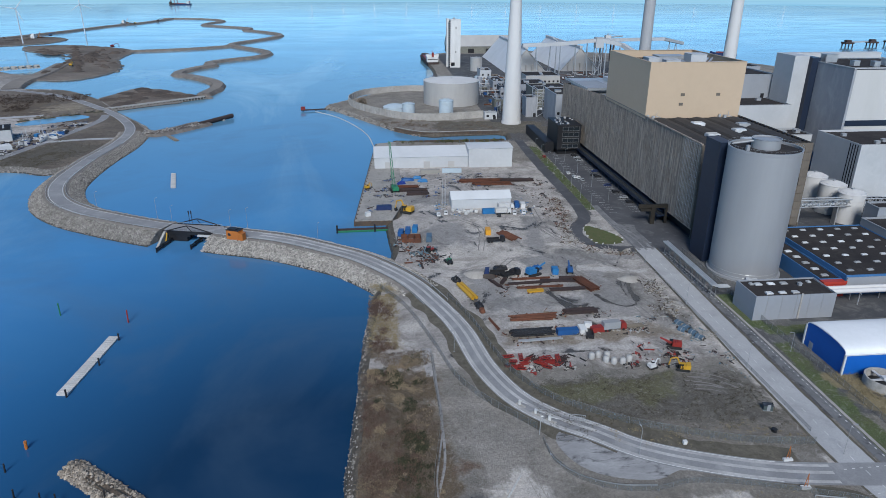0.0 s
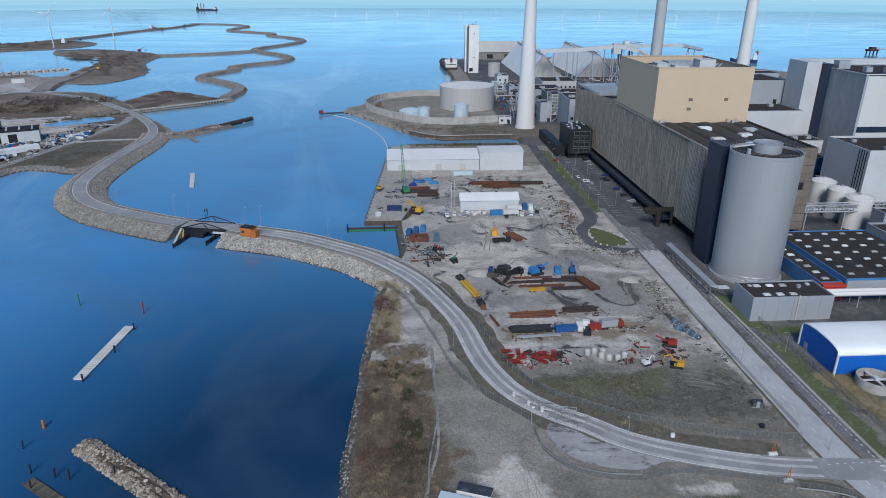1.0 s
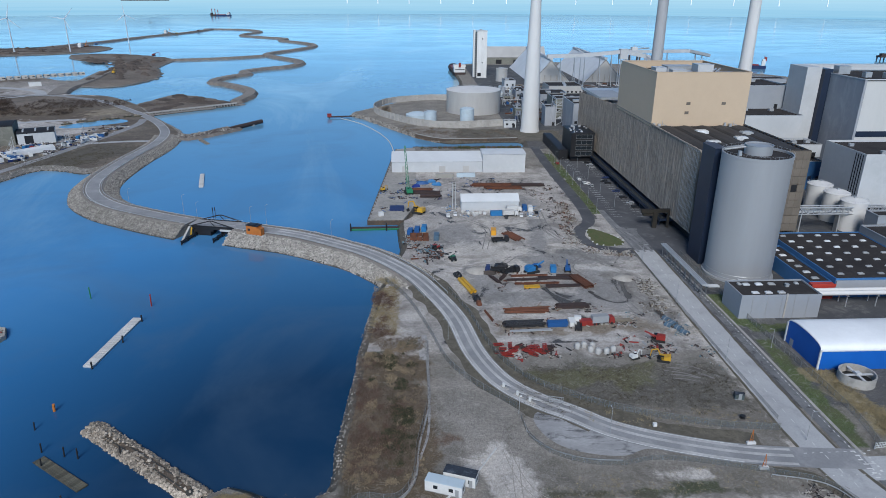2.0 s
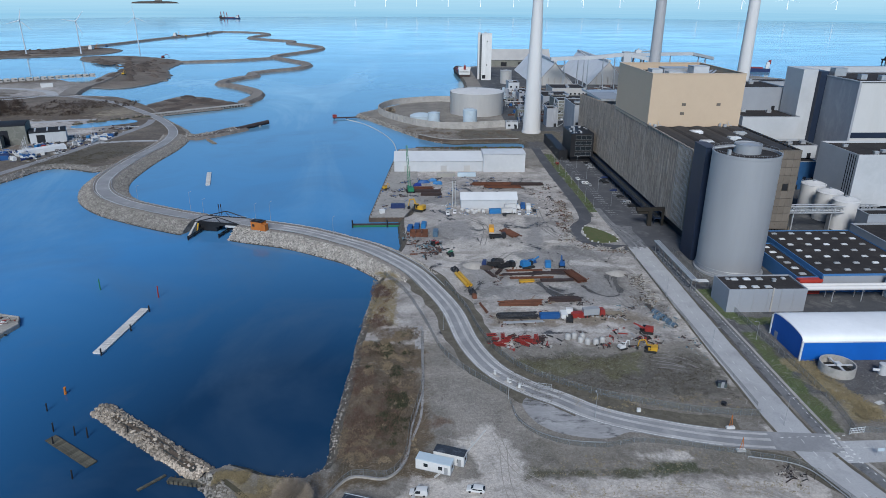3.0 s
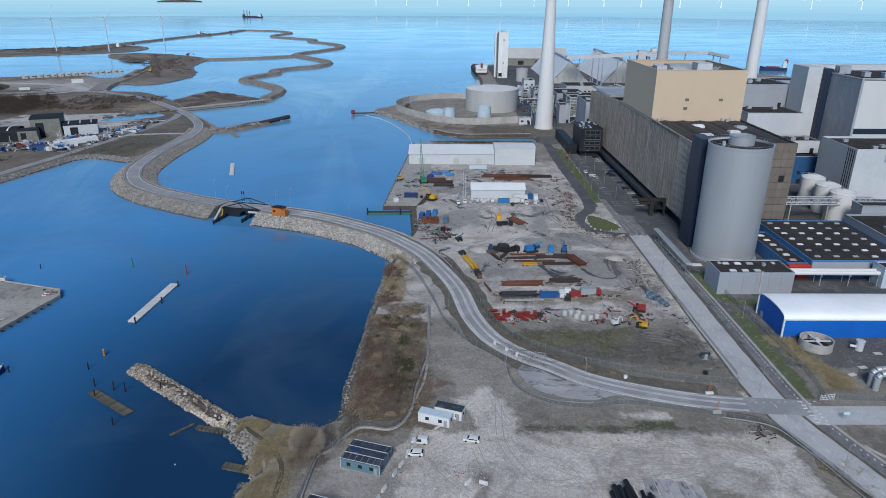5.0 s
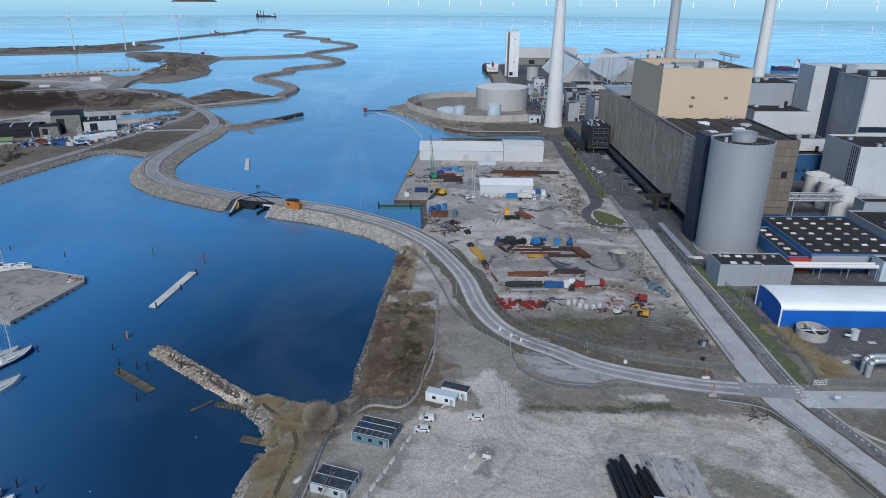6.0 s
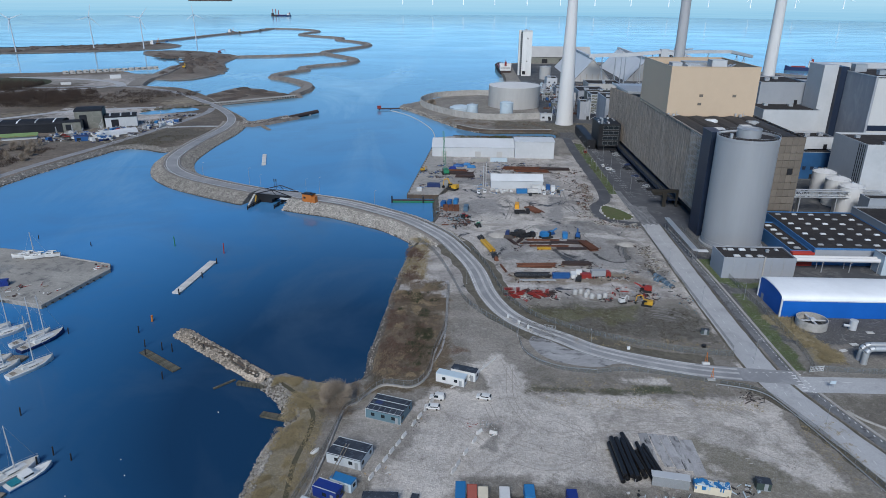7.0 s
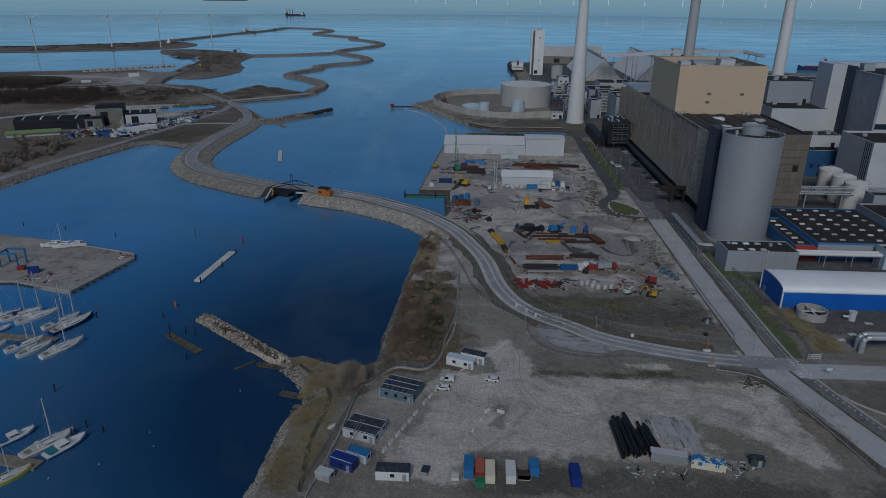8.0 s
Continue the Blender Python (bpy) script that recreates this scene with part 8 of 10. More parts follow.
# blue tarpaulins over stores, tyres, and dark soil along the quay bank
for k, (tx, ty, L, W, tt, m) in enumerate(((16, 387, 9, 4, 6, BLUE_P), (25, 384, 7, 3.4, -10, SKY_BLUE), (12, 380, 6, 3, 20, DEEP_BLUE), (22, 391, 6, 3, 0, SKY_BLUE), (64.5, 249.5, 5, 3, 20, BLUE_P), (49, 250.5, 7, 4, 10, BLACK_P), (54, 247, 5, 4, 40, BLACK_P), (29, 241, 5, 3.4, 110, BLACK_P), (35, 217.5, 5, 3, 105, BLACK_P), (35.5, 213, 3, 2.2, 100, RUST))):
    rng = random.Random(80 + k)
    h = thing("covered_store", tx, ty, 0.04, tt, ("blue tarpaulin over stacked stores" if m not in (BLACK_P, RUST) else "dark tarpaulin over heaped stores"), "tarpaulin", "covered stores")
    rings = []
    for f, z in ((1.0, 0), (0.92, 0.8), (0.7, 1.4), (0.35, 1.7), (0.05, 1.75)):
        rings.append([(L / 2 * f * math.cos(a) * (1.15 if abs(math.sin(2 * a)) > 0.8 else 0.95), W / 2 * f * math.sin(a) * (1.15 if abs(math.sin(2 * a)) > 0.8 else 0.95), z * rng.uniform(0.75, 1.15)) for a in [2 * math.pi * i / 16 for i in range(16)]])
    part("tarpaulin", Geo().loft(rings), m, h)
# ---- car park ----
CARS = [(WHITE_P, "white"), (BLACK_P, "black"), (GREY_P, "silver grey"), (NAVY_P, "dark blue"), (RED_P, "red")]
for k, (cx, cy, c) in enumerate(((134.5, 437, 1), (134.8, 431, 2), (134.6, 424, 2), (133, 388, 1), (134.4, 384, 1), (134.2, 365, 3), (134.8, 352, 1), (135.5, 341, 2), (136, 333, 1), (118, 393, 0), (119.6, 384, 0), (121.6, 383, 0), (112.8, 436, 4), (136.4, 396, 3), (122.5, 378, 2))):
    m, word = CARS[c]
    car("car", cx, cy, 90 if cx < 130 else (178 if k % 2 else 2), m, word + " car parked in a marked bay by the hall", False, "cars in the car park")
for k in range(8):
    lamp_post(111.5, 325 + 19 * k, 0.05, 0, 8)
for k in range(4):
    lamp_post(124.5, 335 + 30 * k, 0.05, 0, 8)
GRASS_TOP = surf("verge_grass", (0.075, 0.105, 0.035), (0.12, 0.115, 0.055), 0.25, 1.8, 0.95, bump=0.5, stain=(0.10, 0.085, 0.05), amount=0.6)
g = Geo()
rim = curve([(99, 276), (110, 275), (113, 281), (108, 292), (101, 299), (98, 291)], 1.5, True)
g.prism([(p.x, p.y) for p in rim], 0, 0.16)
tagged(part("verge", g, GRASS_TOP), "green grass island inside the road loop", "grass", kind="structure")
g = Geo()
for k in range(14):
    p = rim[int(k * len(rim) / 14)]
    g.box(p.x, p.y, 0.1, 0.9, 0.4, 0.5, k * 40)
part("kerb_block", g, CANVAS, bpy.data.objects["verge"])
# brown steel gate house at the corner of the hall
BRONZE = surf("dark_bronze_cladding", (0.034, 0.029, 0.023), (0.022, 0.02, 0.017), 0.3, 1.5, 0.6, bump=0.1)
h = thing("gantry", 137, 300, 0.05, 0, "dark brown steel gantry at the end of the car park", "gantry")
part("post", Geo().box(-2, 0, 0, 2.2, 2.0, 9), BRONZE, h)
part("post", Geo().box(5, 0, 0, 1.2, 1.2, 9), BRONZE, h)
part("beam", Geo().box(-2, 0, 8.2, 15, 1.6, 1.8).box(-6, 0, 6.8, 5, 2.4, 1.2), BRONZE, h)
scrub("roadside_shrub", "bare shrubs on the verge", [(108, 115, 325, 470, 0)], 300, 37, GREEN_SCRUB, (0.4, 1.0), (0.4, 1.0), 8, 0.08)

scrub("canal_shrub", "green and brown shrubs along the canal edge", [(16, 94, 484, 491, 0), (40, 96, 487, 491, 0)], 420, 92, GREEN_SCRUB, (0.8, 1.8), (0.6, 2.2), 16, 0.1, 0.05)
scrub("canal_shrub", "brown leafless shrubs on the tank farm bank", [(16, 94, 524, 560, 0), (0, 40, 545, 580, 0)], 900, 93, BARK, (0.8, 1.8), (0.4, 1.4), 16, 0.1, 0.0)
bare_tree(-16, 640, 0, 9, 5, "leafless tree at the tip of the tank farm", 94)

# ---- the bridge ----
def bridge():
    p, q = Vector((BRIDGE_E + 1.5, 303.0, 2.62)), Vector((BRIDGE_W - 1.5, 309.2, 2.68))
    mid, length = (p + q) / 2, (q - p).length
    h = thing("swing_bridge", mid.x, mid.y, 0, math.degrees(math.atan2(p.y - q.y, p.x - q.x)), "short road bridge with black trusses over the channel", "bridge")
    part("deck", Geo().box(0, 0, 1.9, length, 8.8, 0.72), ASPHALT, h)
    part("girder", Geo().box(0, -4.6, 1.0, length, 0.5, 1.6).box(0, 4.6, 1.0, length, 0.5, 1.6), BLACK, h)
    for s in (-1, 1):
        y = s * 5.0
        g = Geo()
        pts = [(-11, y, 2.7), (-1, y, 5.6), (0.5, y, 5.6), (11, y, 2.7)]
        g.chain(pts, 0.28, 6).tube((-1, y, 5.6), (1.5, y, 2.7), 0.2, 5).tube((-11, y, 2.7), (11, y, 2.7), 0.25, 6)
        part("truss", g, BLACK, h)
    for s in (-1, 1):
        g = Geo()
        g.add([(s * 11.6, -9.5, -4), (s * 11.6, 9.5, -4), (s * 11.6, 6, 2.2), (s * 11.6, -6, 2.2), (s * 12.6, -9.5, -4), (s * 12.6, 9.5, -4), (s * 12.6, 6, 2.2), (s * 12.6, -6, 2.2)],
              [(0, 1, 2, 3), (7, 6, 5, 4), (0, 4, 5, 1), (1, 5, 6, 2), (2, 6, 7, 3), (3, 7, 4, 0)])
        part("abutment", g, CONCRETE, h)
        for t in (-1, 1):
            g = Geo()
            g.loft([[(s * 11.6, t * 5.6, 2.5), (s * 12.6, t * 5.6, 2.5), (s * 12.6, t * 5.6, -3.6), (s * 11.6, t * 5.6, -3.6)], [(s * 10.6, t * 15.5, -2.3), (s * 11.8, t * 15.5, -2.3), (s * 11.8, t * 15.5, -3.6), (s * 10.6, t * 15.5, -3.6)]])
            part("wing_wall", g, CONCRETE, h)
    g = Geo()
    for x, y0, y1 in ((-9.2, -19, 12), (4.5, -13, 10)):
        g.box(x, (y0 + y1) / 2, -2.2, 0.7, y1 - y0, 0.6).box(x, (y0 + y1) / 2, -1.1, 0.5, y1 - y0, 0.35)
        for k in range(6):
            g.tube((x, y0 + k * (y1 - y0) / 5, -5), (x, y0 + k * (y1 - y0) / 5, -0.4), 0.35, 7)
    part("fender", g, BLACK, h, "black timber fender beams in the water")
    # black boxes added below the deck stand in for its deep shade
    part("counterweight", Geo().box(-6.2, -2.5, -2.4, 9.0, 3.6, 4.3).box(-6.2, 2.4, -2.2, 9.0, 4.4, 4.0).box(-1.5, -4.0, -0.2, 3.0, 0.8, 2.0), BLACK, h, "black boxes filling the dark opening below the deck")
    g = Geo()
    for k in range(5):
        g.box(0.5 + 2.3 * k, 0, 0.9, 0.35, 8.6, 1.0)
    g.box(3.6, -1.5, -3.4, 1.2, 1.2, 5.2).box(8.4, -1.5, -3.4, 1.2, 1.2, 5.2).tube((3.6, -4, -2.6), (9.5, -4.4, 1.4), 0.3, 6).tube((3.6, 3, -2.6), (9.5, 3, 1.4), 0.3, 6)
    part("cross_beam", g, BLACK, h)
    part("brace", Geo().tube((-11.2, -5.4, 1.6), (-10.6, -8, -1.6), 0.35, 6), YELLOW_P, h, "yellow bracket")
    part("bearing_beam", Geo().box(7.5, -5.2, 0.6, 6.5, 0.8, 0.9), WHITE_CLAD, h)
    g = Geo()
    for s in (-1, 1):
        for k in range(12):
            g.tube((-12 + 2.2 * k, s * 4.2, 2.6), (-12 + 2.2 * k, s * 4.2, 3.7), 0.04, 4)
        g.tube((-12, s * 4.2, 3.7), (12.4, s * 4.2, 3.7), 0.05, 4)
    part("railing", g, GALV, h)
    c = thing("bridge_cabin", -67.5, 291.5, 2.2, -24, "weathered orange steel bridge cabin", "cabin")
    part("wall", walls(-4.2, 2.2, -2, 2, 0, 4.4, 0.2), ORANGE_P, c)
    part("roof", Geo().box(-1, 0, 4.4, 6.8, 4.4, 0.25).box(-1.5, 0, 4.65, 4, 3, 0.3), BLACK_P, c)
    part("annex", Geo().box(3.3, -0.6, 0, 2.2, 2.6, 3.4).box(3.3, -0.6, 3.4, 2.5, 2.9, 0.15), ORANGE_P, c)
    part("window", Geo().box(-2.6, -2.02, 1.8, 1.4, 0.1, 1.2), BLACK_P, c)
    part("stilt", Geo().box(-3.4, -2, -4, 0.4, 0.4, 4).box(1.4, -2, -4, 0.4, 0.4, 4), BLACK_P, c)
    car("car", -57.5, 289.5, 152, GREY_P, "grey car parked on the causeway by the bridge cabin")
    for x, y, hh in ((-112, 321.5, 11), (-64.5, 302.5, 11), (-74, 309, 8), (-104, 318, 8), (-150, 345, 8), (-30, 286.5, 8)):
        lamp_post(x, y, 2.1, 60, hh, "tall white flag-like pole on the causeway" if hh > 10 else "slim grey lamp post on the causeway", "causeway poles")
    m = thing("signal_mast", -94, 314.5, 2.4, 0, "twin dark signal masts beside the bridge", "mast")
    part("pole", Geo().tube((-0.6, 0, 0), (-0.6, 0, 6.5), 0.12, 5).tube((0.6, 0, 0), (0.6, 0, 6.5), 0.12, 5), BLACK_P, m)
    part("signal", Geo().box(-0.6, 0, 4.6, 0.5, 0.4, 1.6).box(0.6, 0, 4.6, 0.5, 0.4, 1.6), BLACK_P, m)


bridge()
# pale guard rails and grass on the causeway
h = thing("guard_rail", 0, 0, 0, 0, "low steel guard rail along the causeway road", "guard rail")
for piece in (stretch_of(road_path, 20, BRIDGE_E + 4), [p for p in stretch_of(road_path, BRIDGE_W - 4, -196) if p.y < 500]):
    for s in (-5.0, 5.0):
        part("beam", Geo().loft(strip(piece, [(s - 0.05, 0.5), (s + 0.05, 0.5), (s + 0.05, 0.8), (s - 0.05, 0.8)])), GALV, h)
        g = Geo()
        for ring in strip(piece, [(s, 0.0)])[::2]:
            g.box(ring[0].x, ring[0].y, ring[0].z - 0.3, 0.12, 0.12, 0.9)
        part("rail_post", g, GALV, h)["kind"] = "stuff"

# ---- breakwater of boulders ----
BREAK_ROCK = surf("pale_boulder", (0.50, 0.425, 0.345), (0.27, 0.235, 0.195), 0.5, 1.5, 0.9, bump=0.4, stain=(0.12, 0.105, 0.09), amount=0.7, spread=0.45, island=0.5)

CREST_EARTH = surf("crest_earth", (0.17, 0.13, 0.095), (0.085, 0.065, 0.05), 0.6, 2.0, 0.95, bump=0.8)


def breakwater():
    a, b = Vector((-81, 142.5)), Vector((-43, 113.5))
    h = thing("breakwater", 0, 0, 0, 0, "narrow breakwater of pale boulders with a dark crest", "breakwater", kind="structure")
    d = (b - a).normalized()
    n = Vector((-d.y, d.x))
    g = Geo()
    rows = []
    for k in range(14):
        p = a.lerp(b, k / 13)
        w = 3.2 if k else 1.5
        rows.append([Vector((p.x + n.x * o * w, p.y + n.y * o * w, z)) for o, z in ((-1.5, -4.5), (-0.9, -2.6), (-0.3, -1.5), (0.3, -1.5), (0.9, -2.6), (1.5, -4.5))])
    g.loft(rows, False)
    part("core", g, WET_ROCK, h)
    g = Geo()
    for k in range(1, 13):
        p = a.lerp(b, k / 13)
        rows[k] = [Vector((p.x + n.x * o, p.y + n.y * o, -1.44 - 0.1 * abs(o))) for o in (-1.5, -0.5, 0.5, 1.5)]
    g.loft(rows[1:13], False)
    part("crest", g, CREST_EARTH, h)
    rng, spots, far = random.Random(8), [], []
    L = (b - a).length
    for _ in range(3000):
        s = rng.uniform(-0.03, 1.02)
        o = rng.uniform(-3.1, 3.1)
        if abs(o + 0.5 * math.sin(9 * s)) < 1.15 and 0.14 < s < 0.97 and rng.random() < 0.93:
            continue
        p = a.lerp(b, s) + n * o
        spots.append((p.x, p.y, -1.35 - 0.42 * abs(o) + rng.uniform(-0.15, 0.25)))
    meshes = []
    for src in STONES:
        me = src.mesh("stone")
        me.materials.append(BREAK_ROCK)
        meshes.append(me)
    spots.sort(key=lambda s: (s[0] + 60) ** 2 + s[1] ** 2 * 0.3)
    for k, (x, y, z) in enumerate(spots[:290]):
        o = new("stone", rng.choice(meshes))
        o.parent = h
        s = rng.uniform(0.6, 1.2)
        o.matrix_basis = pose(x, y, z, rng.uniform(-25, 25), rng.uniform(-25, 25), rng.uniform(0, 360)) @ Matrix.Diagonal((s, s * rng.uniform(0.7, 1.2), s * 0.9, 1))
    g = Geo()
    scatter_stones(g, spots[290:], 0.6, 1.35, rng)
    part("boulders", g, BREAK_ROCK, h)["kind"] = "stuff"


breakwater()

# ---- floating things and posts ----
def raft(name, pts, width, z, material, label, planks):
    a, b = Vector(pts[0]), Vector(pts[1])
    mid, d = (a + b) / 2, b - a
    h = thing(name, mid.x, mid.y, SEA_Z, math.degrees(math.atan2(d.y, d.x)), label, "raft")
    L = d.length
    part("float", Geo().box(0, 0, -0.35, L, width, 0.5 + z).box(0, 0, 0.15 + z, L + 0.2, width + 0.2, 0.1), material, h)
    k = int(L / planks)
    repeat("plank", Geo().box(0, 0, 0, planks * 0.9, width, 0.06), material, h, [(-L / 2 + (i + 0.5) * L / k, 0, 0.25 + z, 0) for i in range(k)])
    return h


def post(x, y, up, r, material, label, lean=0.0, group="mooring posts", cap=None):
    h = thing("mooring_post", x, y, SEA_Z, 0, label, "post", group)
    part("shaft", Geo().tube((0, 0, -2), (lean, lean * 0.4, up), r, 8, r * 0.9), material, h)
    part("cap", Geo().lathe(lean, lean * 0.4, [(r * 1.05, up - 0.02), (r * 0.9, up + 0.1), (0.02, up + 0.2)], 8), cap or material, h)
    return h


raft("pontoon", ((-98, 176.5), (-95, 211)), 3.4, 0.35, CANVAS, "long pale floating pontoon in the basin", 1.2)
raft("pontoon", ((-124.8, 393), (-133.4, 425)), 2.7, 0.35, CANVAS, "pale floating pontoon in the outer basin", 2.0)
raft("old_raft", ((-90, 129.8), (-73.4, 118.2)), 2.9, 0.1, OLD_TIMBER, "mossy old timber raft by the breakwater", 0.8)
raft("landing_stage", ((-38.3, 95.2), (-28.5, 92.8)), 2.2, 0.4, OLD_TIMBER, "weathered timber landing stage at the shore", 0.7)
raft("landing_stage", ((-50.8, 111.2), (-41.5, 109.4)), 1.5, 0.6, OLD_TIMBER, "short timber pier beside the breakwater", 0.7)
raft("gangway", ((-57.4, 108), (-52.4, 113.4)), 0.7, 0.1, OLD_TIMBER, "half-sunk weathered timber gangway", 0.7)
for k in range(8):
    for q in (-0.9, 0.9):
        post(-50.4 + 1.25 * k, 111.1 - 0.25 * k + q, 0.9 + 0.35 * ((k * 3) % 4) / 3, 0.13, BLACK_P, "dark thin pile of the old timber pier", 0.05, "pier piles")
raft("landing_stage", ((-168, 538), (-157, 521)), 3.0, 0.5, TIMBER, "small timber jetty beside the mole", 1.0)
for x, y in ((-96.4, 175.5), (-93.4, 193), (-92.8, 209)):
    post(x, y, 2.6, 0.3, BLACK_P, "black post holding the pontoon", 0.1)
for x, y, u in ((-98, 143, 2.6), (-84, 131, 3.0), (-80, 130, 3.2), (-91, 133, 2.8), (-69, 130.5, 3.0), (-219, 241, 2.2), (-193, 236, 2.2), (-162, 228, 2.2), (-123, 141, 2.4), (-109, 92, 2.6), (-91, 71, 2.4), (-89, 75, 2.6), (-83, 73, 2.2), (-76, 113, 2.6), (-88, 127, 2.6)):
    post(x, y, u, 0.22, BLACK_P, "dark timber mooring post in the water", 0.25)
post(-94, 222, 5.0, 0.28, RED_P, "red channel marker post", 0.2, "channel markers")
post(-121, 230, 5.0, 0.28, GREEN_P, "green channel marker post", 0.0, "channel markers")
post(-97, 152, 2.4, 0.42, ORANGE_P, "orange and black marker post", 0.2, "channel markers")
for x, y in ((-70, 74), (-66, 68), (-51.5, 96), (-87, 54), (-77, 60)):
    h = thing("mooring_buoy", x, y, SEA_Z, 0, "small white mooring buoy afloat", "buoy", "mooring buoys")
    part("float", Geo().lathe(0, 0, [(0.06, -0.1), (0.17, -0.03), (0.18, 0.08), (0.1, 0.18), (0.03, 0.22)], 12), GELCOAT, h, smooth=True)
    part("ring", Geo().tube((0, 0, 0.2), (0, 0, 0.3), 0.03, 5), GALV, h)
h = thing("floating_boom", -10, 309.5, SEA_Z, 1, "dark green floating barge pier off the quay", "pier")
part("hull", Geo().loft([[(a, b * 1.6, z) for b, z in ((-1, 0.6), (-0.8, -0.4), (0.8, -0.4), (1, 0.6), (1, 1.1), (-1, 1.1))] for a in (-13, 13)]), GREEN_P, h)
part("deck", Geo().box(0, 0, 1.1, 25.6, 2.8, 0.12), DARK_RUST, h)
repeat("post", Geo().tube((0, 0, -2), (0, 0, 4.2), 0.4, 8), BLACK_P, h, [(-12.6, -1.9, 0, 0), (6, -1.9, 0, 0)])
# rusty pipe on the mole and outfall of the tank ground
h = thing("outfall_pipe", -141, 597, -1.6, 56, "long rusty outfall pipe at the end of the mole", "pipe")
part("pipe", Geo().tube((-22, 0, 0.3), (16, 0, 1.2), 1.9, 12), DARK_RUST, h)
part("saddle", Geo().box(-14, 0, -2.5, 2, 4, 2.6).box(4, 0, -2.5, 2, 4, 2.8), CONCRETE, h)
h = thing("tip_jetty", -62, 640, -1.2, 10, "low rusty jetty with a small red hut", "jetty")
part("deck", Geo().box(0, 0, -0.6, 24, 3, 0.8), DARK_RUST, h)
part("hut", Geo().box(-10, 0, 0.2, 4, 3, 2.4).box(-10, 0, 2.6, 4.4, 3.4, 0.3), RED_P, h)
part("pile", Geo().tube((-10, -1, -4), (-10, -1, 0), 0.5, 7).tube((2, -1, -4), (2, -1, 0), 0.5, 7), BLACK_P, h)
h = thing("floating_hose", 0, 0, 0, 0, "thin pale floating hose curving across the water", "hose")
way = curve([Vector((-60, 636, SEA_Z + 0.1)), Vector((-40, 610, SEA_Z + 0.1)), Vector((-22, 570, SEA_Z + 0.1)), Vector((-10, 530, SEA_Z + 0.1)), Vector((-5, 492, SEA_Z + 0.1))], 5.0)
part("hose", Geo().chain(way, 0.4, 6), CANVAS, h)
# quay piled wall of the reclaimed island
h = thing("quay_wall", 0, 0, 0, 0, "pale concrete wall on dark piles along the island", "wall", kind="structure")
d = Vector((76, 66, 0)).normalized()
n = Vector((d.y, -d.x, 0))
p0, p1 = Vector((-257, 652, 0)), Vector((-181, 718, 0))
q = [p0, p1, p1 - n * 4, p0 - n * 4]
part("coping", Geo().prism([(v.x, v.y) for v in q], -0.6, 0.5), CONCRETE, h)
part("wall", Geo().prism([(v.x - n.x * 1.2, v.y - n.y * 1.2) for v in q], -4.5, -0.6), WET_ROCK, h)
repeat("pile", Geo().box(0, 0, -4.4, 0.9, 1.0, 3.9), CONCRETE, h, [((p0 + (p1 - p0) * (k + 0.5) / 30).x - n.x * 0.6, (p0 + (p1 - p0) * (k + 0.5) / 30).y - n.y * 0.6, 0, 41) for k in range(30)])

# ---- marina ----
g = Geo()
g.prism([(-330, 236), (-330, 150), (-200, 166), (-174, 168), (-144.5, 160), (-136, 197), (-139, 203), (-182, 216), (-230, 226)], -4.5, -1.3)
marina = tagged(part("marina_quay", g, surf("marina_concrete", (0.36, 0.34, 0.305), (0.23, 0.218, 0.20), 0.05, 0.8, 0.85, stain=(0.075, 0.075, 0.078), amount=0.85)), "worn concrete marina quay with stains", "quay", kind="structure")
part("coping", Geo().loft(strip([Vector((-200, 166, 0)), Vector((-174, 168, 0)), Vector((-144.6, 160.2, 0)), Vector((-136.2, 197, 0)), Vector((-139.2, 202.8, 0)), Vector((-182, 215.6, 0))], [(0, -1.6), (0, -1.05), (0.7, -1.05), (0.7, -1.6)])), CONCRETE, marina)
part("tide_mark", Geo().loft(strip([Vector((-200, 166, 0)), Vector((-174, 168, 0)), Vector((-144.6, 160.2, 0)), Vector((-136.2, 197, 0)), Vector((-139.2, 202.8, 0)), Vector((-182, 215.6, 0))], [(-0.08, -3.4), (-0.08, -1.75), (0.3, -1.75), (0.3, -3.4)])), WET_ROCK, marina)
rng = random.Random(6)
repeat("tyre_fender", Geo().lathe(0, 0, [(0.5, 0), (0.6, 0.15), (0.5, 0.3), (0.25, 0.15)], 10), TYRE, marina, [(-143.6 + 0.21 * k * 1.0, 161 + 0.9 * k, -2.2, 0) for k in range(0, 36, 4)])


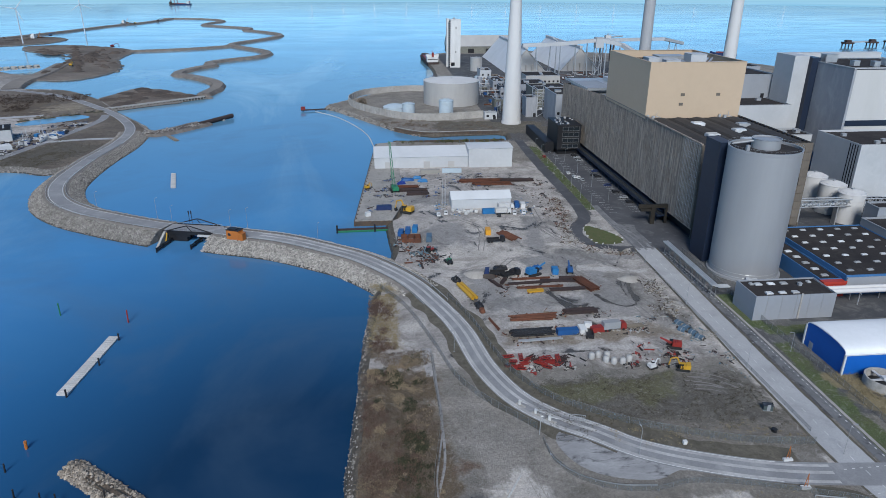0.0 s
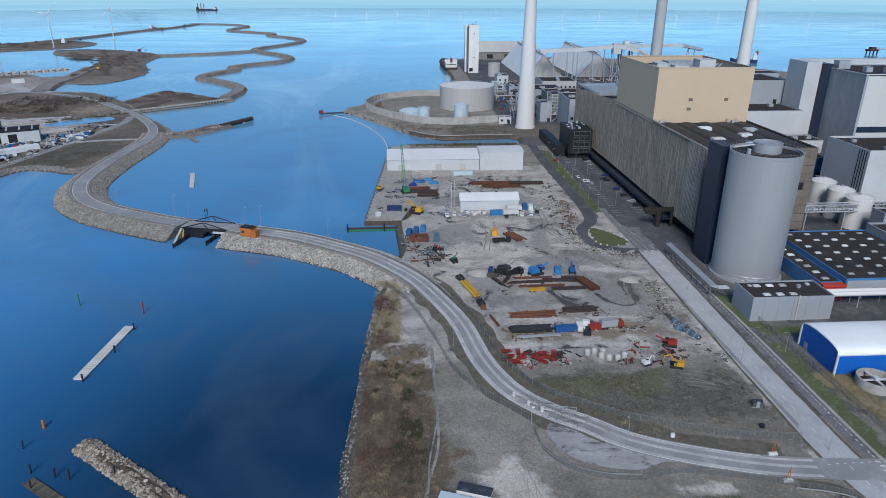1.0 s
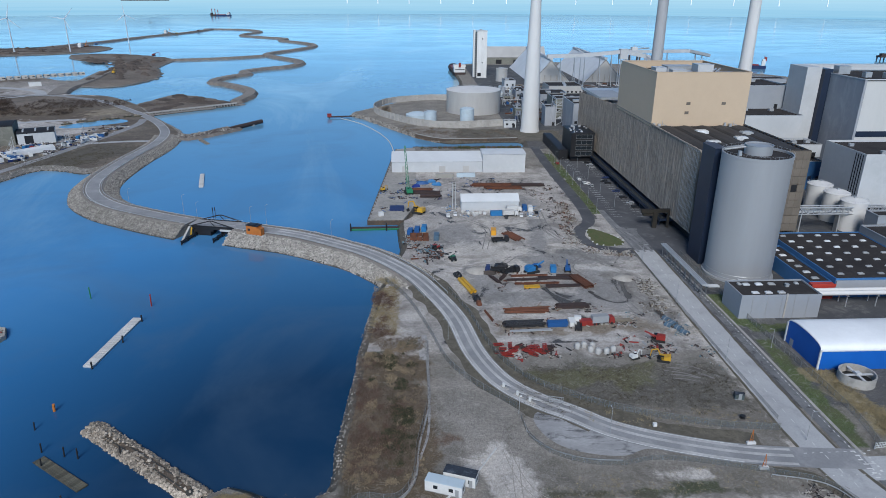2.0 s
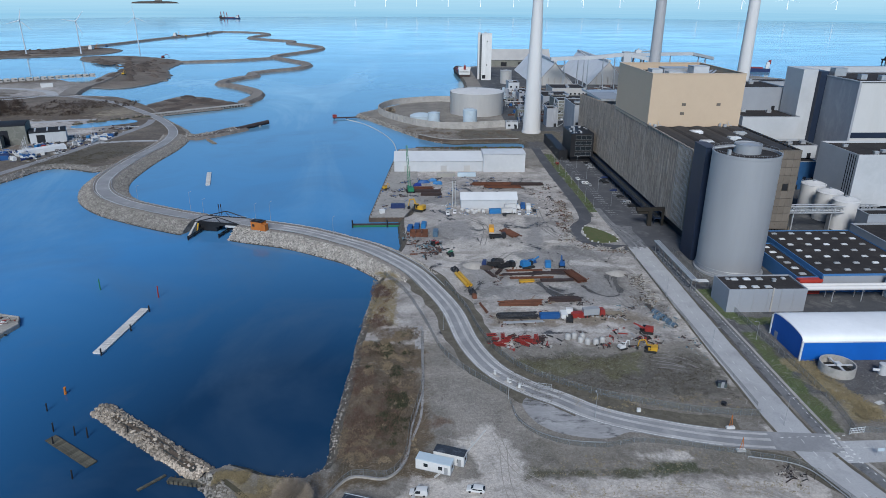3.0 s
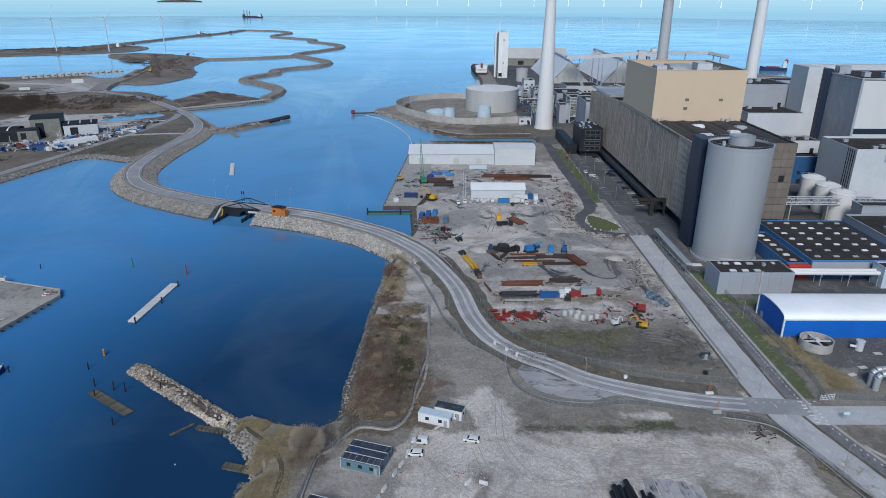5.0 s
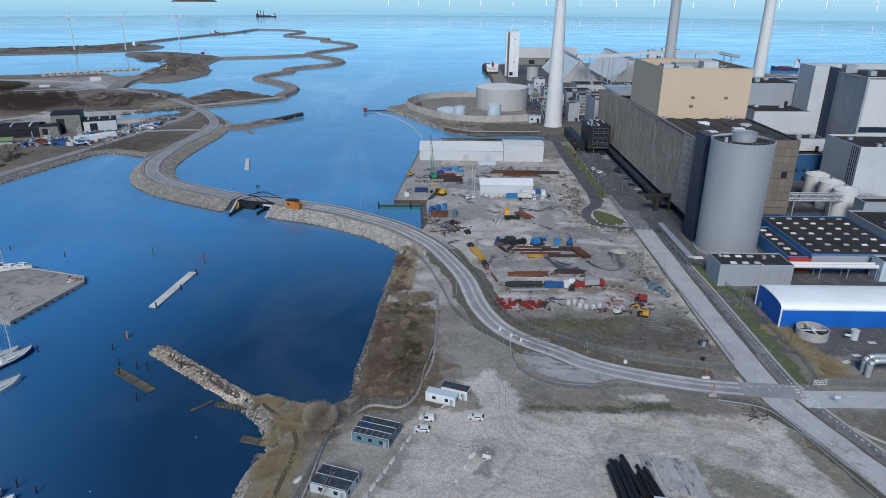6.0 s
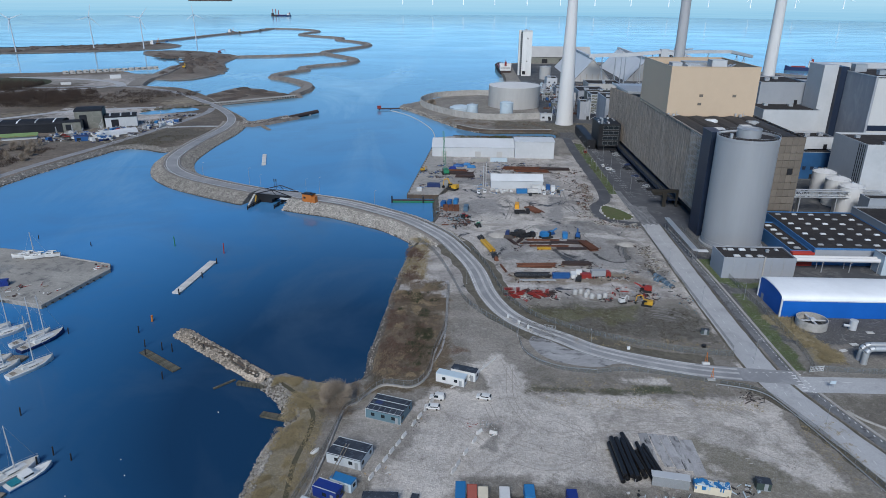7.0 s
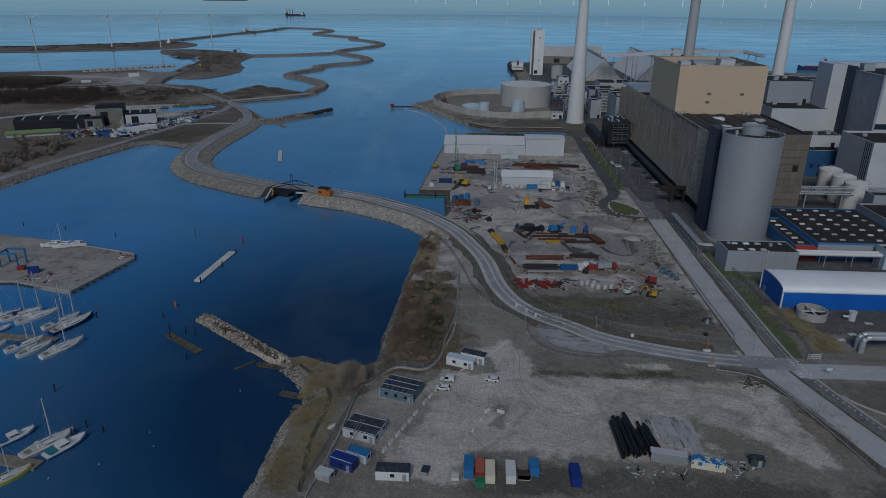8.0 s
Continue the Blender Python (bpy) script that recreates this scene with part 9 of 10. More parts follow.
def sailboat(x, y, turn, L, hull_mat, cover_mat, label, mast=1.25, z=SEA_Z, group="moored boats"):
    """A sailing yacht: hull, deck, coachroof, mast, boom and rigging."""
    h = thing("sailing_boat", x, y, z, turn, label, "sailing boat", group)
    st = ((-0.5, 0.62, 0.0), (-0.3, 0.86, 0.02), (0.0, 1.0, 0.03), (0.22, 0.86, 0.06), (0.4, 0.42, 0.12), (0.5, 0.03, 0.2))
    B = L * 0.172
    rings = [[(s * L, 0, -0.5), (s * L, -w * B * 0.75, -0.1), (s * L, -w * B, 1.15 + lift * L * 0.3), (s * L, -w * B * 0.93, 1.2 + lift * L * 0.3), (s * L, w * B * 0.93, 1.2 + lift * L * 0.3), (s * L, w * B, 1.15 + lift * L * 0.3), (s * L, w * B * 0.75, -0.1)] for s, w, lift in st]
    part("hull", Geo().loft(rings), hull_mat, h, smooth=True)
    part("deck", Geo().loft([[(s * L * 0.97, -w * B * 0.85, 1.23 + lift * L * 0.3), (s * L * 0.97, w * B * 0.85, 1.23 + lift * L * 0.3)] for s, w, lift in st], False), DECK, h)
    part("coachroof", Geo().loft([[(s * L, -w * B, 1.2), (s * L, -w * B * 0.8, zz), (s * L, w * B * 0.8, zz), (s * L, w * B, 1.2)] for s, w, zz in ((-0.16, 0.62, 1.95), (0.1, 0.6, 1.9), (0.26, 0.38, 1.6), (0.3, 0.27, 1.3))]), GELCOAT, h)
    for s in (-1, 1):
        part("window", Geo().box(0.02 * L, s * B * 0.57, 1.45, L * 0.2, 0.05, 0.2), GLASS, h)
    part("cockpit", Geo().box(-0.3 * L, 0, 1.25, L * 0.24, B * 0.9, 0.06), TIMBER, h)
    part("sprayhood", Geo().loft([[(-0.2 * L + d, -B * 0.55, 1.25), (-0.2 * L + d, -B * 0.5, 1.25 + e), (-0.2 * L + d, B * 0.5, 1.25 + e), (-0.2 * L + d, B * 0.55, 1.25)] for d, e in ((0, 1.1), (0.07 * L, 1.15), (0.12 * L, 0.5))]), cover_mat, h)
    g = Geo()
    for sd in (-1, 1):
        way = [(u * L, sd * w * B * 0.9, 1.75 + lift * L * 0.3) for u, w, lift in st]
        g.chain(way, 0.03, 3)
        for q in way[:-1]:
            g.tube((q[0], q[1], q[2] - 0.55), q, 0.03, 3)
    part("guard_wire", g, GALV, h)
    H = L * mast
    part("mast", Geo().tube((0.08 * L, 0, 0.9), (0.08 * L, 0, H), 0.2, 6, 0.13).tube((0.08 * L, -B * 0.6, H * 0.6), (0.08 * L, B * 0.6, H * 0.6), 0.04, 4), ALLOY, h)
    part("boom", Geo().tube((0.06 * L, 0, 2.5), (-0.32 * L, 0, 2.45), 0.24, 7), cover_mat, h, "sail cover on the boom")
    part("rigging", Geo().tube((0.08 * L, 0, H), (0.48 * L, 0, 1.3), 0.03, 3).tube((0.08 * L, 0, H), (-0.48 * L, 0, 1.0), 0.03, 3).tube((0.08 * L, 0, H), (0.05 * L, -B * 0.95, 0.9), 0.03, 3).tube((0.08 * L, 0, H), (0.05 * L, B * 0.95, 0.9), 0.03, 3), GALV, h)
    return h


def motorboat(x, y, turn, L, hull_mat, label, z=SEA_Z, cover=None):
    h = thing("motor_boat", x, y, z, turn, label, "motor boat", "moored boats")
    B = L * 0.17
    st = ((-0.5, 0.9, 0), (0.0, 1.0, 0.01), (0.25, 0.85, 0.05), (0.42, 0.4, 0.1), (0.5, 0.03, 0.13))
    rings = [[(s * L, 0, -0.4), (s * L, -w * B * 0.8, 0), (s * L, -w * B, 1.0 + lift * L * 0.5), (s * L, w * B, 1.0 + lift * L * 0.5), (s * L, w * B * 0.8, 0)] for s, w, lift in st]
    part("hull", Geo().loft(rings), hull_mat, h, smooth=True)
    part("wheelhouse", Geo().loft([[(s * L, -w * B, 1.0), (s * L, -w * B * 0.85, zz), (s * L, w * B * 0.85, zz), (s * L, w * B, 1.0)] for s, w, zz in ((-0.2, 0.75, 2.3), (0.05, 0.75, 2.4), (0.16, 0.65, 1.5), (0.3, 0.4, 1.1))]), GELCOAT, h)
    part("window", Geo().box(-0.06 * L, 0, 1.75, L * 0.22, B * 1.42, 0.35), GLASS, h)
    part("canopy", Geo().box(-0.33 * L, 0, 1.5, L * 0.22, B * 1.5, 0.12), cover or BLUE_P, h)
    part("boot_stripe", Geo().loft([[(s * L * 1.003, -w * B * 0.86 - 0.03, 0.05), (s * L * 1.003, -w * B * 0.96 - 0.03, 0.62), (s * L * 1.003, w * B * 0.96 + 0.03, 0.62), (s * L * 1.003, w * B * 0.86 + 0.03, 0.05)] for s, w, lift in st]), BLUE_P, h, "blue painted hull band")
    part("rail", Geo().chain([(0.1 * L, -B * 0.8, 1.7), (0.4 * L, -B * 0.4, 1.9), (0.49 * L, 0, 1.95), (0.4 * L, B * 0.4, 1.9), (0.1 * L, B * 0.8, 1.7)], 0.03, 4), GALV, h)
    return h


HULL_BLUE, HULL_YEL = paint("navy_hull", (0.02, 0.035, 0.12), 0.25), paint("yellow_hull", (0.55, 0.50, 0.12), 0.3)
for k, (bx, by, bt, L, mh, cv, lab) in enumerate((
        (-128.5, 134.5, 66, 14.5, HULL_BLUE, WHITE_P, "navy hulled sailing yacht moored at the jetty"), (-133.5, 136, 60, 12, GELCOAT, SKY_BLUE, "white sailing yacht with a sprayhood moored at the jetty"),
        (-145, 139.5, 50, 13, GELCOAT, WHITE_P, "white sailing yacht moored at the jetty"), (-152, 140.5, 48, 12, GELCOAT, NAVY_P, "white yacht with a dark blue sail cover"), (-159, 138, 45, 12, GELCOAT, WHITE_P, "white yacht moored inside the jetty"),
        (-121.5, 117, 62, 13, GELCOAT, CANVAS, "white sailing boat beside the jetty"), (-130.5, 115.5, 58, 10, GELCOAT, CANVAS, "cream sailing boat beside the jetty"), (-136, 118.5, 55, 11, GELCOAT, BLUE_P, "white sailing boat with a blue cover"),
        (-147, 114, 55, 11, GELCOAT, WHITE_P, "white sailing boat at the inner berth"), (-94.8, 66.5, 58, 12, GELCOAT, CANVAS, "slim white trimaran yacht at the pier end"))):
    sailboat(bx, by, bt, L * 1.18, mh, cv, lab, 1.05 + 0.1 * (k % 3))
motorboat(-89.5, 66.0, 60, 11.5, GELCOAT, "white and blue motor cruiser with a teal cover", cover=colour("teal", (0.02, 0.16, 0.20)))
motorboat(-105.5, 69, 56, 10, GELCOAT, "white motor boat with a blue canopy")
sailboat(-97, 52.5, 50, 12, HULL_YEL, TIMBER, "old cream and yellow boat at the pier", 0.9)
motorboat(-153, 128, 45, 9, GELCOAT, "small white motor boat by the jetty")
for k, (bx, by, bt) in enumerate(((-182, 209, 200), (-176, 208, 206), (-171, 210, 195))):
    sailboat(bx, by, bt, 11 - k, GELCOAT, CANVAS, "white yacht laid up on the marina quay", 1.25 if k == 1 else 0.25, -0.85, "yachts on the quay")
raft("jetty", ((-176, 126), (-127, 122.5)), 3.0, 0.5, TIMBER, "grey timber mooring jetty", 1.2)
raft("jetty", ((-130, 64), (-92, 58)), 3.4, 0.5, TIMBER, "grey timber mooring pier with rubble at its end", 1.2)
debris("quay_clutter", "crates, nets and stones on the marina quay", [(-146, -137, 196, 203), (-176, -160, 170, 178), (-166, -150, 168, 180)], 70, 61, (TIMBER, RED_P, WHITE_P, DARK_RUST), 0.3, 0.9)
for o in [o for o in scene.objects if o.name.startswith("quay_clutter")]:
    o.location.z = -1.3
container(-171.5, 178, 20, DEEP_BLUE, "small blue container on the marina quay", 4.0, z=-1.3)
container(-179, 181, 10, RED_P, "small red box on the marina quay", 3.0, z=-1.3, height=1.6)
h = thing("boat_hoist", -186, 186, -1.3, 0, "bright blue boat hoist frame on the quay", "hoist")
part("leg", Geo().box(-4, -3, 0, 0.6, 0.6, 6).box(4, -3, 0, 0.6, 0.6, 6).box(-4, 3, 0, 0.6, 0.6, 6).box(4, 3, 0, 0.6, 0.6, 6), SKY_BLUE, h)
part("beam", Geo().box(0, -3, 6, 8.6, 0.6, 0.8).box(0, 3, 6, 8.6, 0.6, 0.8).box(-4, 0, 6, 0.6, 6, 0.6), SKY_BLUE, h)

# ---- boatyard on the west shore ----
GREEN_GREY = surf("weathered_hall_cladding", (0.20, 0.20, 0.17), (0.15, 0.15, 0.13), 0.06, 0.6, 0.8, stain=(0.26, 0.25, 0.22), amount=0.5)
DARK_HALL = surf("dark_hall_roof", (0.026, 0.028, 0.034), (0.016, 0.018, 0.022), 0.08, 0.8, 0.75, spec=0.15)


def arch_shed(x, y, turn, L, W, eave, rise, wall_mat, roof_mat, label, lights=0, name="boat_shed"):
    h = thing(name, x, y, 0, turn, label, "shed")
    part("wall", walls(-L / 2, L / 2, -W / 2, W / 2, 0, eave), wall_mat, h)
    arc = [(-W / 2 * math.cos(math.pi * i / 12) * 1.02, eave + rise * math.sin(math.pi * i / 12)) for i in range(13)]
    part("roof", Geo().loft([[(a, b, z) for b, z in arc] + [(a, b, z + 0.2) for b, z in reversed(arc)] for a in (-L / 2 - 0.3, L / 2 + 0.3)]), roof_mat, h, smooth=True)
    for s in (-1, 1):
        part("gable", Geo().add([(s * L / 2, b, z) for b, z in arc], [tuple(range(13))]), wall_mat, h)
    for k in range(lights):
        a = -L / 2 + (k + 0.5) * L / lights
        part("roof_strip", Geo().loft([[(a - 0.6, b, z + 0.26), (a + 0.6, b, z + 0.26)] for b, z in arc[2:8]], False), SKYLIGHT, h)
    part("door", Geo().box(-L * 0.2, -W / 2 - 0.05, 0, min(6, L * 0.3), 0.1, eave * 0.8), DARK_HALL, h)
    return h


arch_shed(-356, 489, 17, 56, 22, 7, 3.0, DARK_HALL, DARK_HALL, "long dark boat shed with a curved roof", 4)
arch_shed(-317, 517, 21, 22, 26, 15, 1.5, GREEN_GREY, DARK_HALL, "tall weathered grey boat hall", 0, "boat_hall")
arch_shed(-321.5, 495, 21, 14, 13, 8, 1.0, GREEN_GREY, DARK_HALL, "lower weathered grey annex", 0, "boat_hall")
arch_shed(-292.5, 523, 25, 26, 19, 8.5, 2.0, WHITE_CLAD, DARK_HALL, "white boat hall with a dark curved roof", 3)
arch_shed(-292, 455, 22, 10, 6, 3.5, 0.8, BLUE_P, NAVY_P, "small blue boat store", 0)
h = thing("yard_shop", -351, 453, 0, 24, "low stall with a green and red striped roof", "stall")
part("wall", Geo().box(0, 0, 0, 40, 5, 3), WHITE_CLAD, h)
part("roof", Geo().add([(-20.5, -4, 2.6), (20.5, -4, 2.6), (20.5, 3, 4.4), (-20.5, 3, 4.4), (-20.5, -4, 2.8), (20.5, -4, 2.8), (20.5, 3, 4.6), (-20.5, 3, 4.6)], [(3, 2, 1, 0), (4, 5, 6, 7), (0, 1, 5, 4), (1, 2, 6, 5), (2, 3, 7, 6), (3, 0, 4, 7)]), colour("faded_green", (0.18, 0.26, 0.10)), h)
part("red_stripe", Geo().add([(-20.5, -4.02, 2.6), (20.5, -4.02, 2.6), (20.5, -3.0, 3.1), (-20.5, -3.0, 3.1)], [(0, 1, 2, 3)]), RED_P, h)
rng = random.Random(17)
for k in range(64):
    x, y = rng.uniform(-322, -248), 0
    y = 462 + (x + 318) * 0.95 + rng.uniform(-12, 26)
    if x < -290 and y > 482 or (-300 < x < -270 and y > 500):
        y = 452 + rng.uniform(0, 24)
    c = rng.random()
    if c < 0.4:
        sailboat(x, y, rng.uniform(0, 360), rng.uniform(7, 11), rng.choice((GELCOAT, GELCOAT, HULL_BLUE)), rng.choice((CANVAS, BLUE_P)), "boat laid up ashore in the boatyard", rng.choice((0.25, 1.1)), 0.6, "boats ashore")
    elif c < 0.7:
        car("car", x, y, rng.uniform(0, 360), rng.choice((WHITE_P, BLACK_P, GREY_P, RED_P, NAVY_P)), "car parked in the boatyard", rng.random() < 0.3, "cars in the boatyard")
    else:
        container(x, y, rng.uniform(0, 180), rng.choice((BLUE_P, SKY_BLUE, WHITE_P, GREY_P)), "container in the boatyard", rng.choice((4.5, 6.06)), group="boatyard containers")
h = thing("tarpaulin_row", -276.5, 482, 0, 50, "long white tarpaulin covered boats", "tarpaulin")
part("cover", Geo().loft([[(a, -4, 0), (a, -3, 3.0), (a, 0, 4.0), (a, 3, 3.0), (a, 4, 0)] for a in (-17, -6, 5, 16)]), WHITE_TARP, h)
part("red_cover", Geo().lathe(3, 5, [(3, 0), (2.6, 2.5), (1.2, 4), (0.1, 4.4)], 14), RED_P, h, smooth=True)
debris("boatyard_clutter", "trestles, dinghies and stores in the boatyard", [(-330, -262, 448, 486), (-300, -255, 480, 545), (-272, -246, 520, 590)], 1500, 71, (GREY_P, BLACK_P, DARK_RUST, TIMBER, NAVY_P, WHITE_P), 0.6, 1.8)
# inner dock and moored craft
g = Geo()
rim = curve([(-306, 584), (-290, 578), (-262, 600), (-256, 612), (-272, 622), (-296, 604)], 4, True)
g.add([(p.x, p.y, 0.05) for p in rim], [tuple(range(len(rim)))])
tagged(part("dock_water", g, SEA), "small sheltered dock with still blue water", "water", kind="structure")
for k in range(7):
    h = thing("pontoon", -305 + 8 * k, 596 + 6.5 * k + 6 * (k % 2), 0.0, 40, "brown timber dock stage with stores", "pontoon", "dock stages")
    part("stage", Geo().box(0, 0, 0, 9, 3, 0.9).box(0, 0, 0.9, 9.2, 3.2, 0.12), OLD_TIMBER, h)
    part("crate", Geo().box(-1, 0, 1.0, 2.4, 1.6, 1.5).box(2, 0.2, 1.0, 1.4, 1.2, 0.9), TIMBER, h)
# roads and tracks of the west shore
W_TRACK = curve([Vector((-300, 240, 0.05)), Vector((-288, 320, 0.05)), Vector((-279, 375, 0.05)), Vector((-262, 450, 0.05)), Vector((-249, 525, 0.05)), Vector((-241, 590, 0.05)), Vector((-246, 622, 0.05))], 5.0)
tagged(part("track", ribbon(W_TRACK, 7.0, 0.0), ASPHALT), "grey shore road past the boatyard", "road", kind="structure")
tagged(part("track", ribbon(curve([Vector((-252, 512, 0.06)), Vector((-225, 520, 0.06)), Vector((-198, 522, 0.06))], 4.0), 6.0, 0.0), PALE_ASPHALT), "pale link road on the shore", "road", kind="structure")
tagged(part("track", ribbon(curve([Vector((-470, 772, 0.06)), Vector((-520, 760, 0.06)), Vector((-640, 770, 0.06)), Vector((-800, 740, 0.06))], 8.0), 10.0, 0.0), ASPHALT), "wide dusty works road", "road", kind="structure")
tagged(part("track", ribbon(curve([Vector((-430, 790, 0.07)), Vector((-450, 760, 0.07)), Vector((-520, 730, 0.07)), Vector((-700, 690, 0.07))], 8.0), 7.0, 0.0), PALE_ASPHALT), "pale dusty works track", "road", kind="structure")
tagged(part("track", ribbon(curve([Vector((-560, 470, 0.06)), Vector((-470, 496, 0.06)), Vector((-418, 548, 0.06)), Vector((-388, 585, 0.06)), Vector((-340, 610, 0.06)), Vector((-300, 622, 0.06))], 8.0), 9.0, 0.0), PALE_ASPHALT), "pale road behind the boat sheds", "road", kind="structure")
tagged(part("track", ribbon(curve([Vector((-420, 776, 0.075)), Vector((-450, 820, 0.075)), Vector((-520, 850, 0.075)), Vector((-620, 860, 0.075))], 8.0), 12.0, 0.0), PALE_ASPHALT), "pale haul road on the works ground", "road", kind="structure")
for x0, y0, n, seed in ((-300, 400, 5, 1), (-322, 420, 4, 2), (-340, 430, 3, 3), (-292, 350, 4, 4)):
    rng = random.Random(seed)
    for _ in range(n):
        bare_tree(x0 + rng.uniform(-9, 9), y0 + rng.uniform(-16, 16), 0, rng.uniform(4.5, 7.5), rng.uniform(1.6, 2.8), "bare young tree on the rough shore plot", 200 + seed * 10 + _)
# leafless woods and shrubs
WOODS = surf("thicket_twigs", (0.075, 0.052, 0.04), (0.05, 0.037, 0.03), 0.05, 1.0, 0.95)
scrub("woodland", "dark leafless thicket behind the boatyard", [(-540, -400, 610, 690, 0), (-500, -420, 640, 720, 0), (-640, -480, 600, 670, 0), (-620, -525, 715, 790, 0)], 5200, 81, WOODS, (2.0, 4.5), (3.0, 8.5), 26, 0.13)
scrub("woodland", "low brown shrubs on the shore", [(-400, -300, 690, 740, 0), (-420, -330, 640, 690, 0), (-330, -296, 330, 430, 0)], 1700, 82, WOODS, (1.0, 2.6), (0.8, 2.4), 20, 0.11)
scrub("rough_grass", "dull grass on the shore triangle", [(-250, -205, 440, 520, 0), (-262, -215, 436, 480, 0)], 1600, 83, DARK_TUFT, (0.5, 1.2), (0.2, 0.5), 8, 0.1)
# grass bank with tent row
g = Geo()
rim = curve([(-640, 740), (-560, 745), (-520, 790), (-560, 850), (-660, 840)], 10, True)
cx, cy = -590, 795
g.loft([[(cx + (p.x - cx) * k, cy + (p.y - cy) * k, z) for p in rim] for k, z in ((0.9, 0.0), (0.7, 2.2), (0.45, 3.6), (0.1, 4.0))], True, True)
tagged(part("grass_bank", g, surf("bank_grass", (0.035, 0.05, 0.022), (0.065, 0.06, 0.03), 0.03, 0.3, 0.95, bump=0.5), smooth=True), "green grass bank beside the works road", "grass bank", kind="structure")
tent = thing("site_tent", -568, 906, 0.05, 36, "pale curved storage bay with a dark opening", "storage bay", "row of storage bays")
part("shell", Geo().loft([[(a, 5 * math.cos(b), 4.6 * math.sin(b)) for b in [math.pi * i / 10 for i in range(11)]] for a in (-3.6, 3.6)], False), CONCRETE, tent)
part("opening", Geo().add([(0, -4.6, 0.1), (3.5, -4.2, 0.1), (3.5, -4.2, 3.2), (0, -4.4, 3.0)], [(0, 1, 2, 3)]), BLACK_P, tent)
for k in range(1, 15):
    again(tent, -568 + 7.2 * k, 906 + 5.3 * k, 0.05, 36)
container(-470, 860, 30, WHITE_P, "white site office container by the works road", 14, height=5)
container(-500, 790, 20, WHITE_P, "white site cabin on the works ground", 12, height=3)
# working plant on the reclaimed land
for x, y, t, m in ((-474, 1285, 40, RED_P), (-700, 1560, 20, BLUE_P), (-662, 1985, 200, YELLOW_P), (-430, 1000, 100, YELLOW_P), (-640, 2120, 30, DARK_RUST)):
    digger(x, y, t, m, "long-reach excavator on the reclaimed land", 1.3, 0, 1.5)
for x, y in ((-680, 1500), (-672, 2010)):
    h = thing("work_barge", x - 30, y + 20, SEA_Z, 80, "white and orange work barge moored at the dike", "barge")
    part("hull", Geo().loft([[(a, b * 6, z) for b, z in ((-1, 2), (-0.9, -1), (0.9, -1), (1, 2))] for a in (-22, 22)]), DARK_RUST, h)
    part("bridge_house", Geo().box(-10, 0, 2, 9, 8, 6).box(-10, 0, 8, 6, 6, 3), WHITE_P, h)
    part("deck_gear", Geo().box(6, 0, 2, 14, 6, 2).tube((4, 0, 3), (14, 0, 14), 0.6, 6), ORANGE_P, h)

# ---- wind turbines ----
# dulled bluish white: distance haze put into the turbine paint
HAZED_WHITE = paint("hazed_turbine_white", (0.52, 0.57, 0.62), 0.5, 0.0, 0.05)


FAR_WHITE = paint("distant_turbine_white", (0.85, 0.86, 0.87), 0.5, 0.0, 0.05)


def turbine(name, x, y, z, hub, blade, spin, turn, label, group, coat=HAZED_WHITE):
    h = thing(name, x, y, z, turn, label, "wind turbine", group)
    part("tower", Geo().lathe(0, 0, [(1.35, -1), (1.15, hub * 0.3), (0.75, hub)], 14), coat, h, smooth=True)
    part("nacelle", Geo().box(0, 1.0, hub - 0.6, 2.6, 6.5, 2.8).box(0, 1.0, hub + 2.2, 1.6, 5.0, 0.4), coat, h)
    part("hub", Geo().loft([[(r * math.cos(a), yy, hub + 0.8 + r * math.sin(a)) for a in [2 * math.pi * i / 10 for i in range(10)]] for r, yy in ((1.3, -2.2), (1.2, -3.2), (0.3, -4.0))]), coat, h)
    for k in range(3):
        a = radians(spin + 120 * k)
        c, s = math.cos(a), math.sin(a)
        g = Geo()
        for r0, r1, w0, w1 in ((0.8, blade * 0.2, 0.9, 2.0), (blade * 0.2, blade, 2.0, 0.35)):
            ring = lambda r, w: [(c * r - s * w * q, -2.9 + d, hub + 0.8 + s * r + c * w * q) for q, d in ((-0.5, 0), (0.0, 0.2), (0.5, 0), (0.0, -0.2))]
            g.loft([ring(r0, w0), ring(r1, w1)])
        part("blade", g, coat, h)
    return h


for k, (x, y, hub, sp) in enumerate(((-887, 1279, 62, 20), (-777, 1372, 64, 75), (-676, 1388, 62, 50), (-660, 1640, 62, 95))):
    turbine("wind_turbine", x, y, -1.0, hub, 27, sp, 25, "white wind turbine on the reclaimed shore", "shore turbines")
for k in range(14):
    a = radians(95.1 - 2.46 * k - 0.028 * k * k)
    far_one = turbine("offshore_turbine", 4420 * math.cos(a), 4420 * math.sin(a), 46.0, 52, 26, 37 * k, math.degrees(a) - 90, "distant white offshore wind turbine", "offshore turbines", FAR_WHITE)
    far_one.scale = (2.8, 2.8, 1.05)
h = thing("fort_island", 4500 * math.cos(radians(110.4)), 4500 * math.sin(radians(110.4)), 66, 20, "dark low fort island on the horizon", "island")
part("mound", Geo().loft([[(135 * k * math.cos(b), 60 * k * math.sin(b), z * 0.8) for b in [2 * math.pi * i / 20 for i in range(20)]] for k, z in ((1.0, -6), (0.9, 4), (0.6, 9), (0.2, 10))]), HEAP_EARTH, h, smooth=True)
part("house", Geo().box(20, 0, 8, 40, 16, 9).box(20, 0, 17, 30, 12, 4), GREEN_GREY, h)

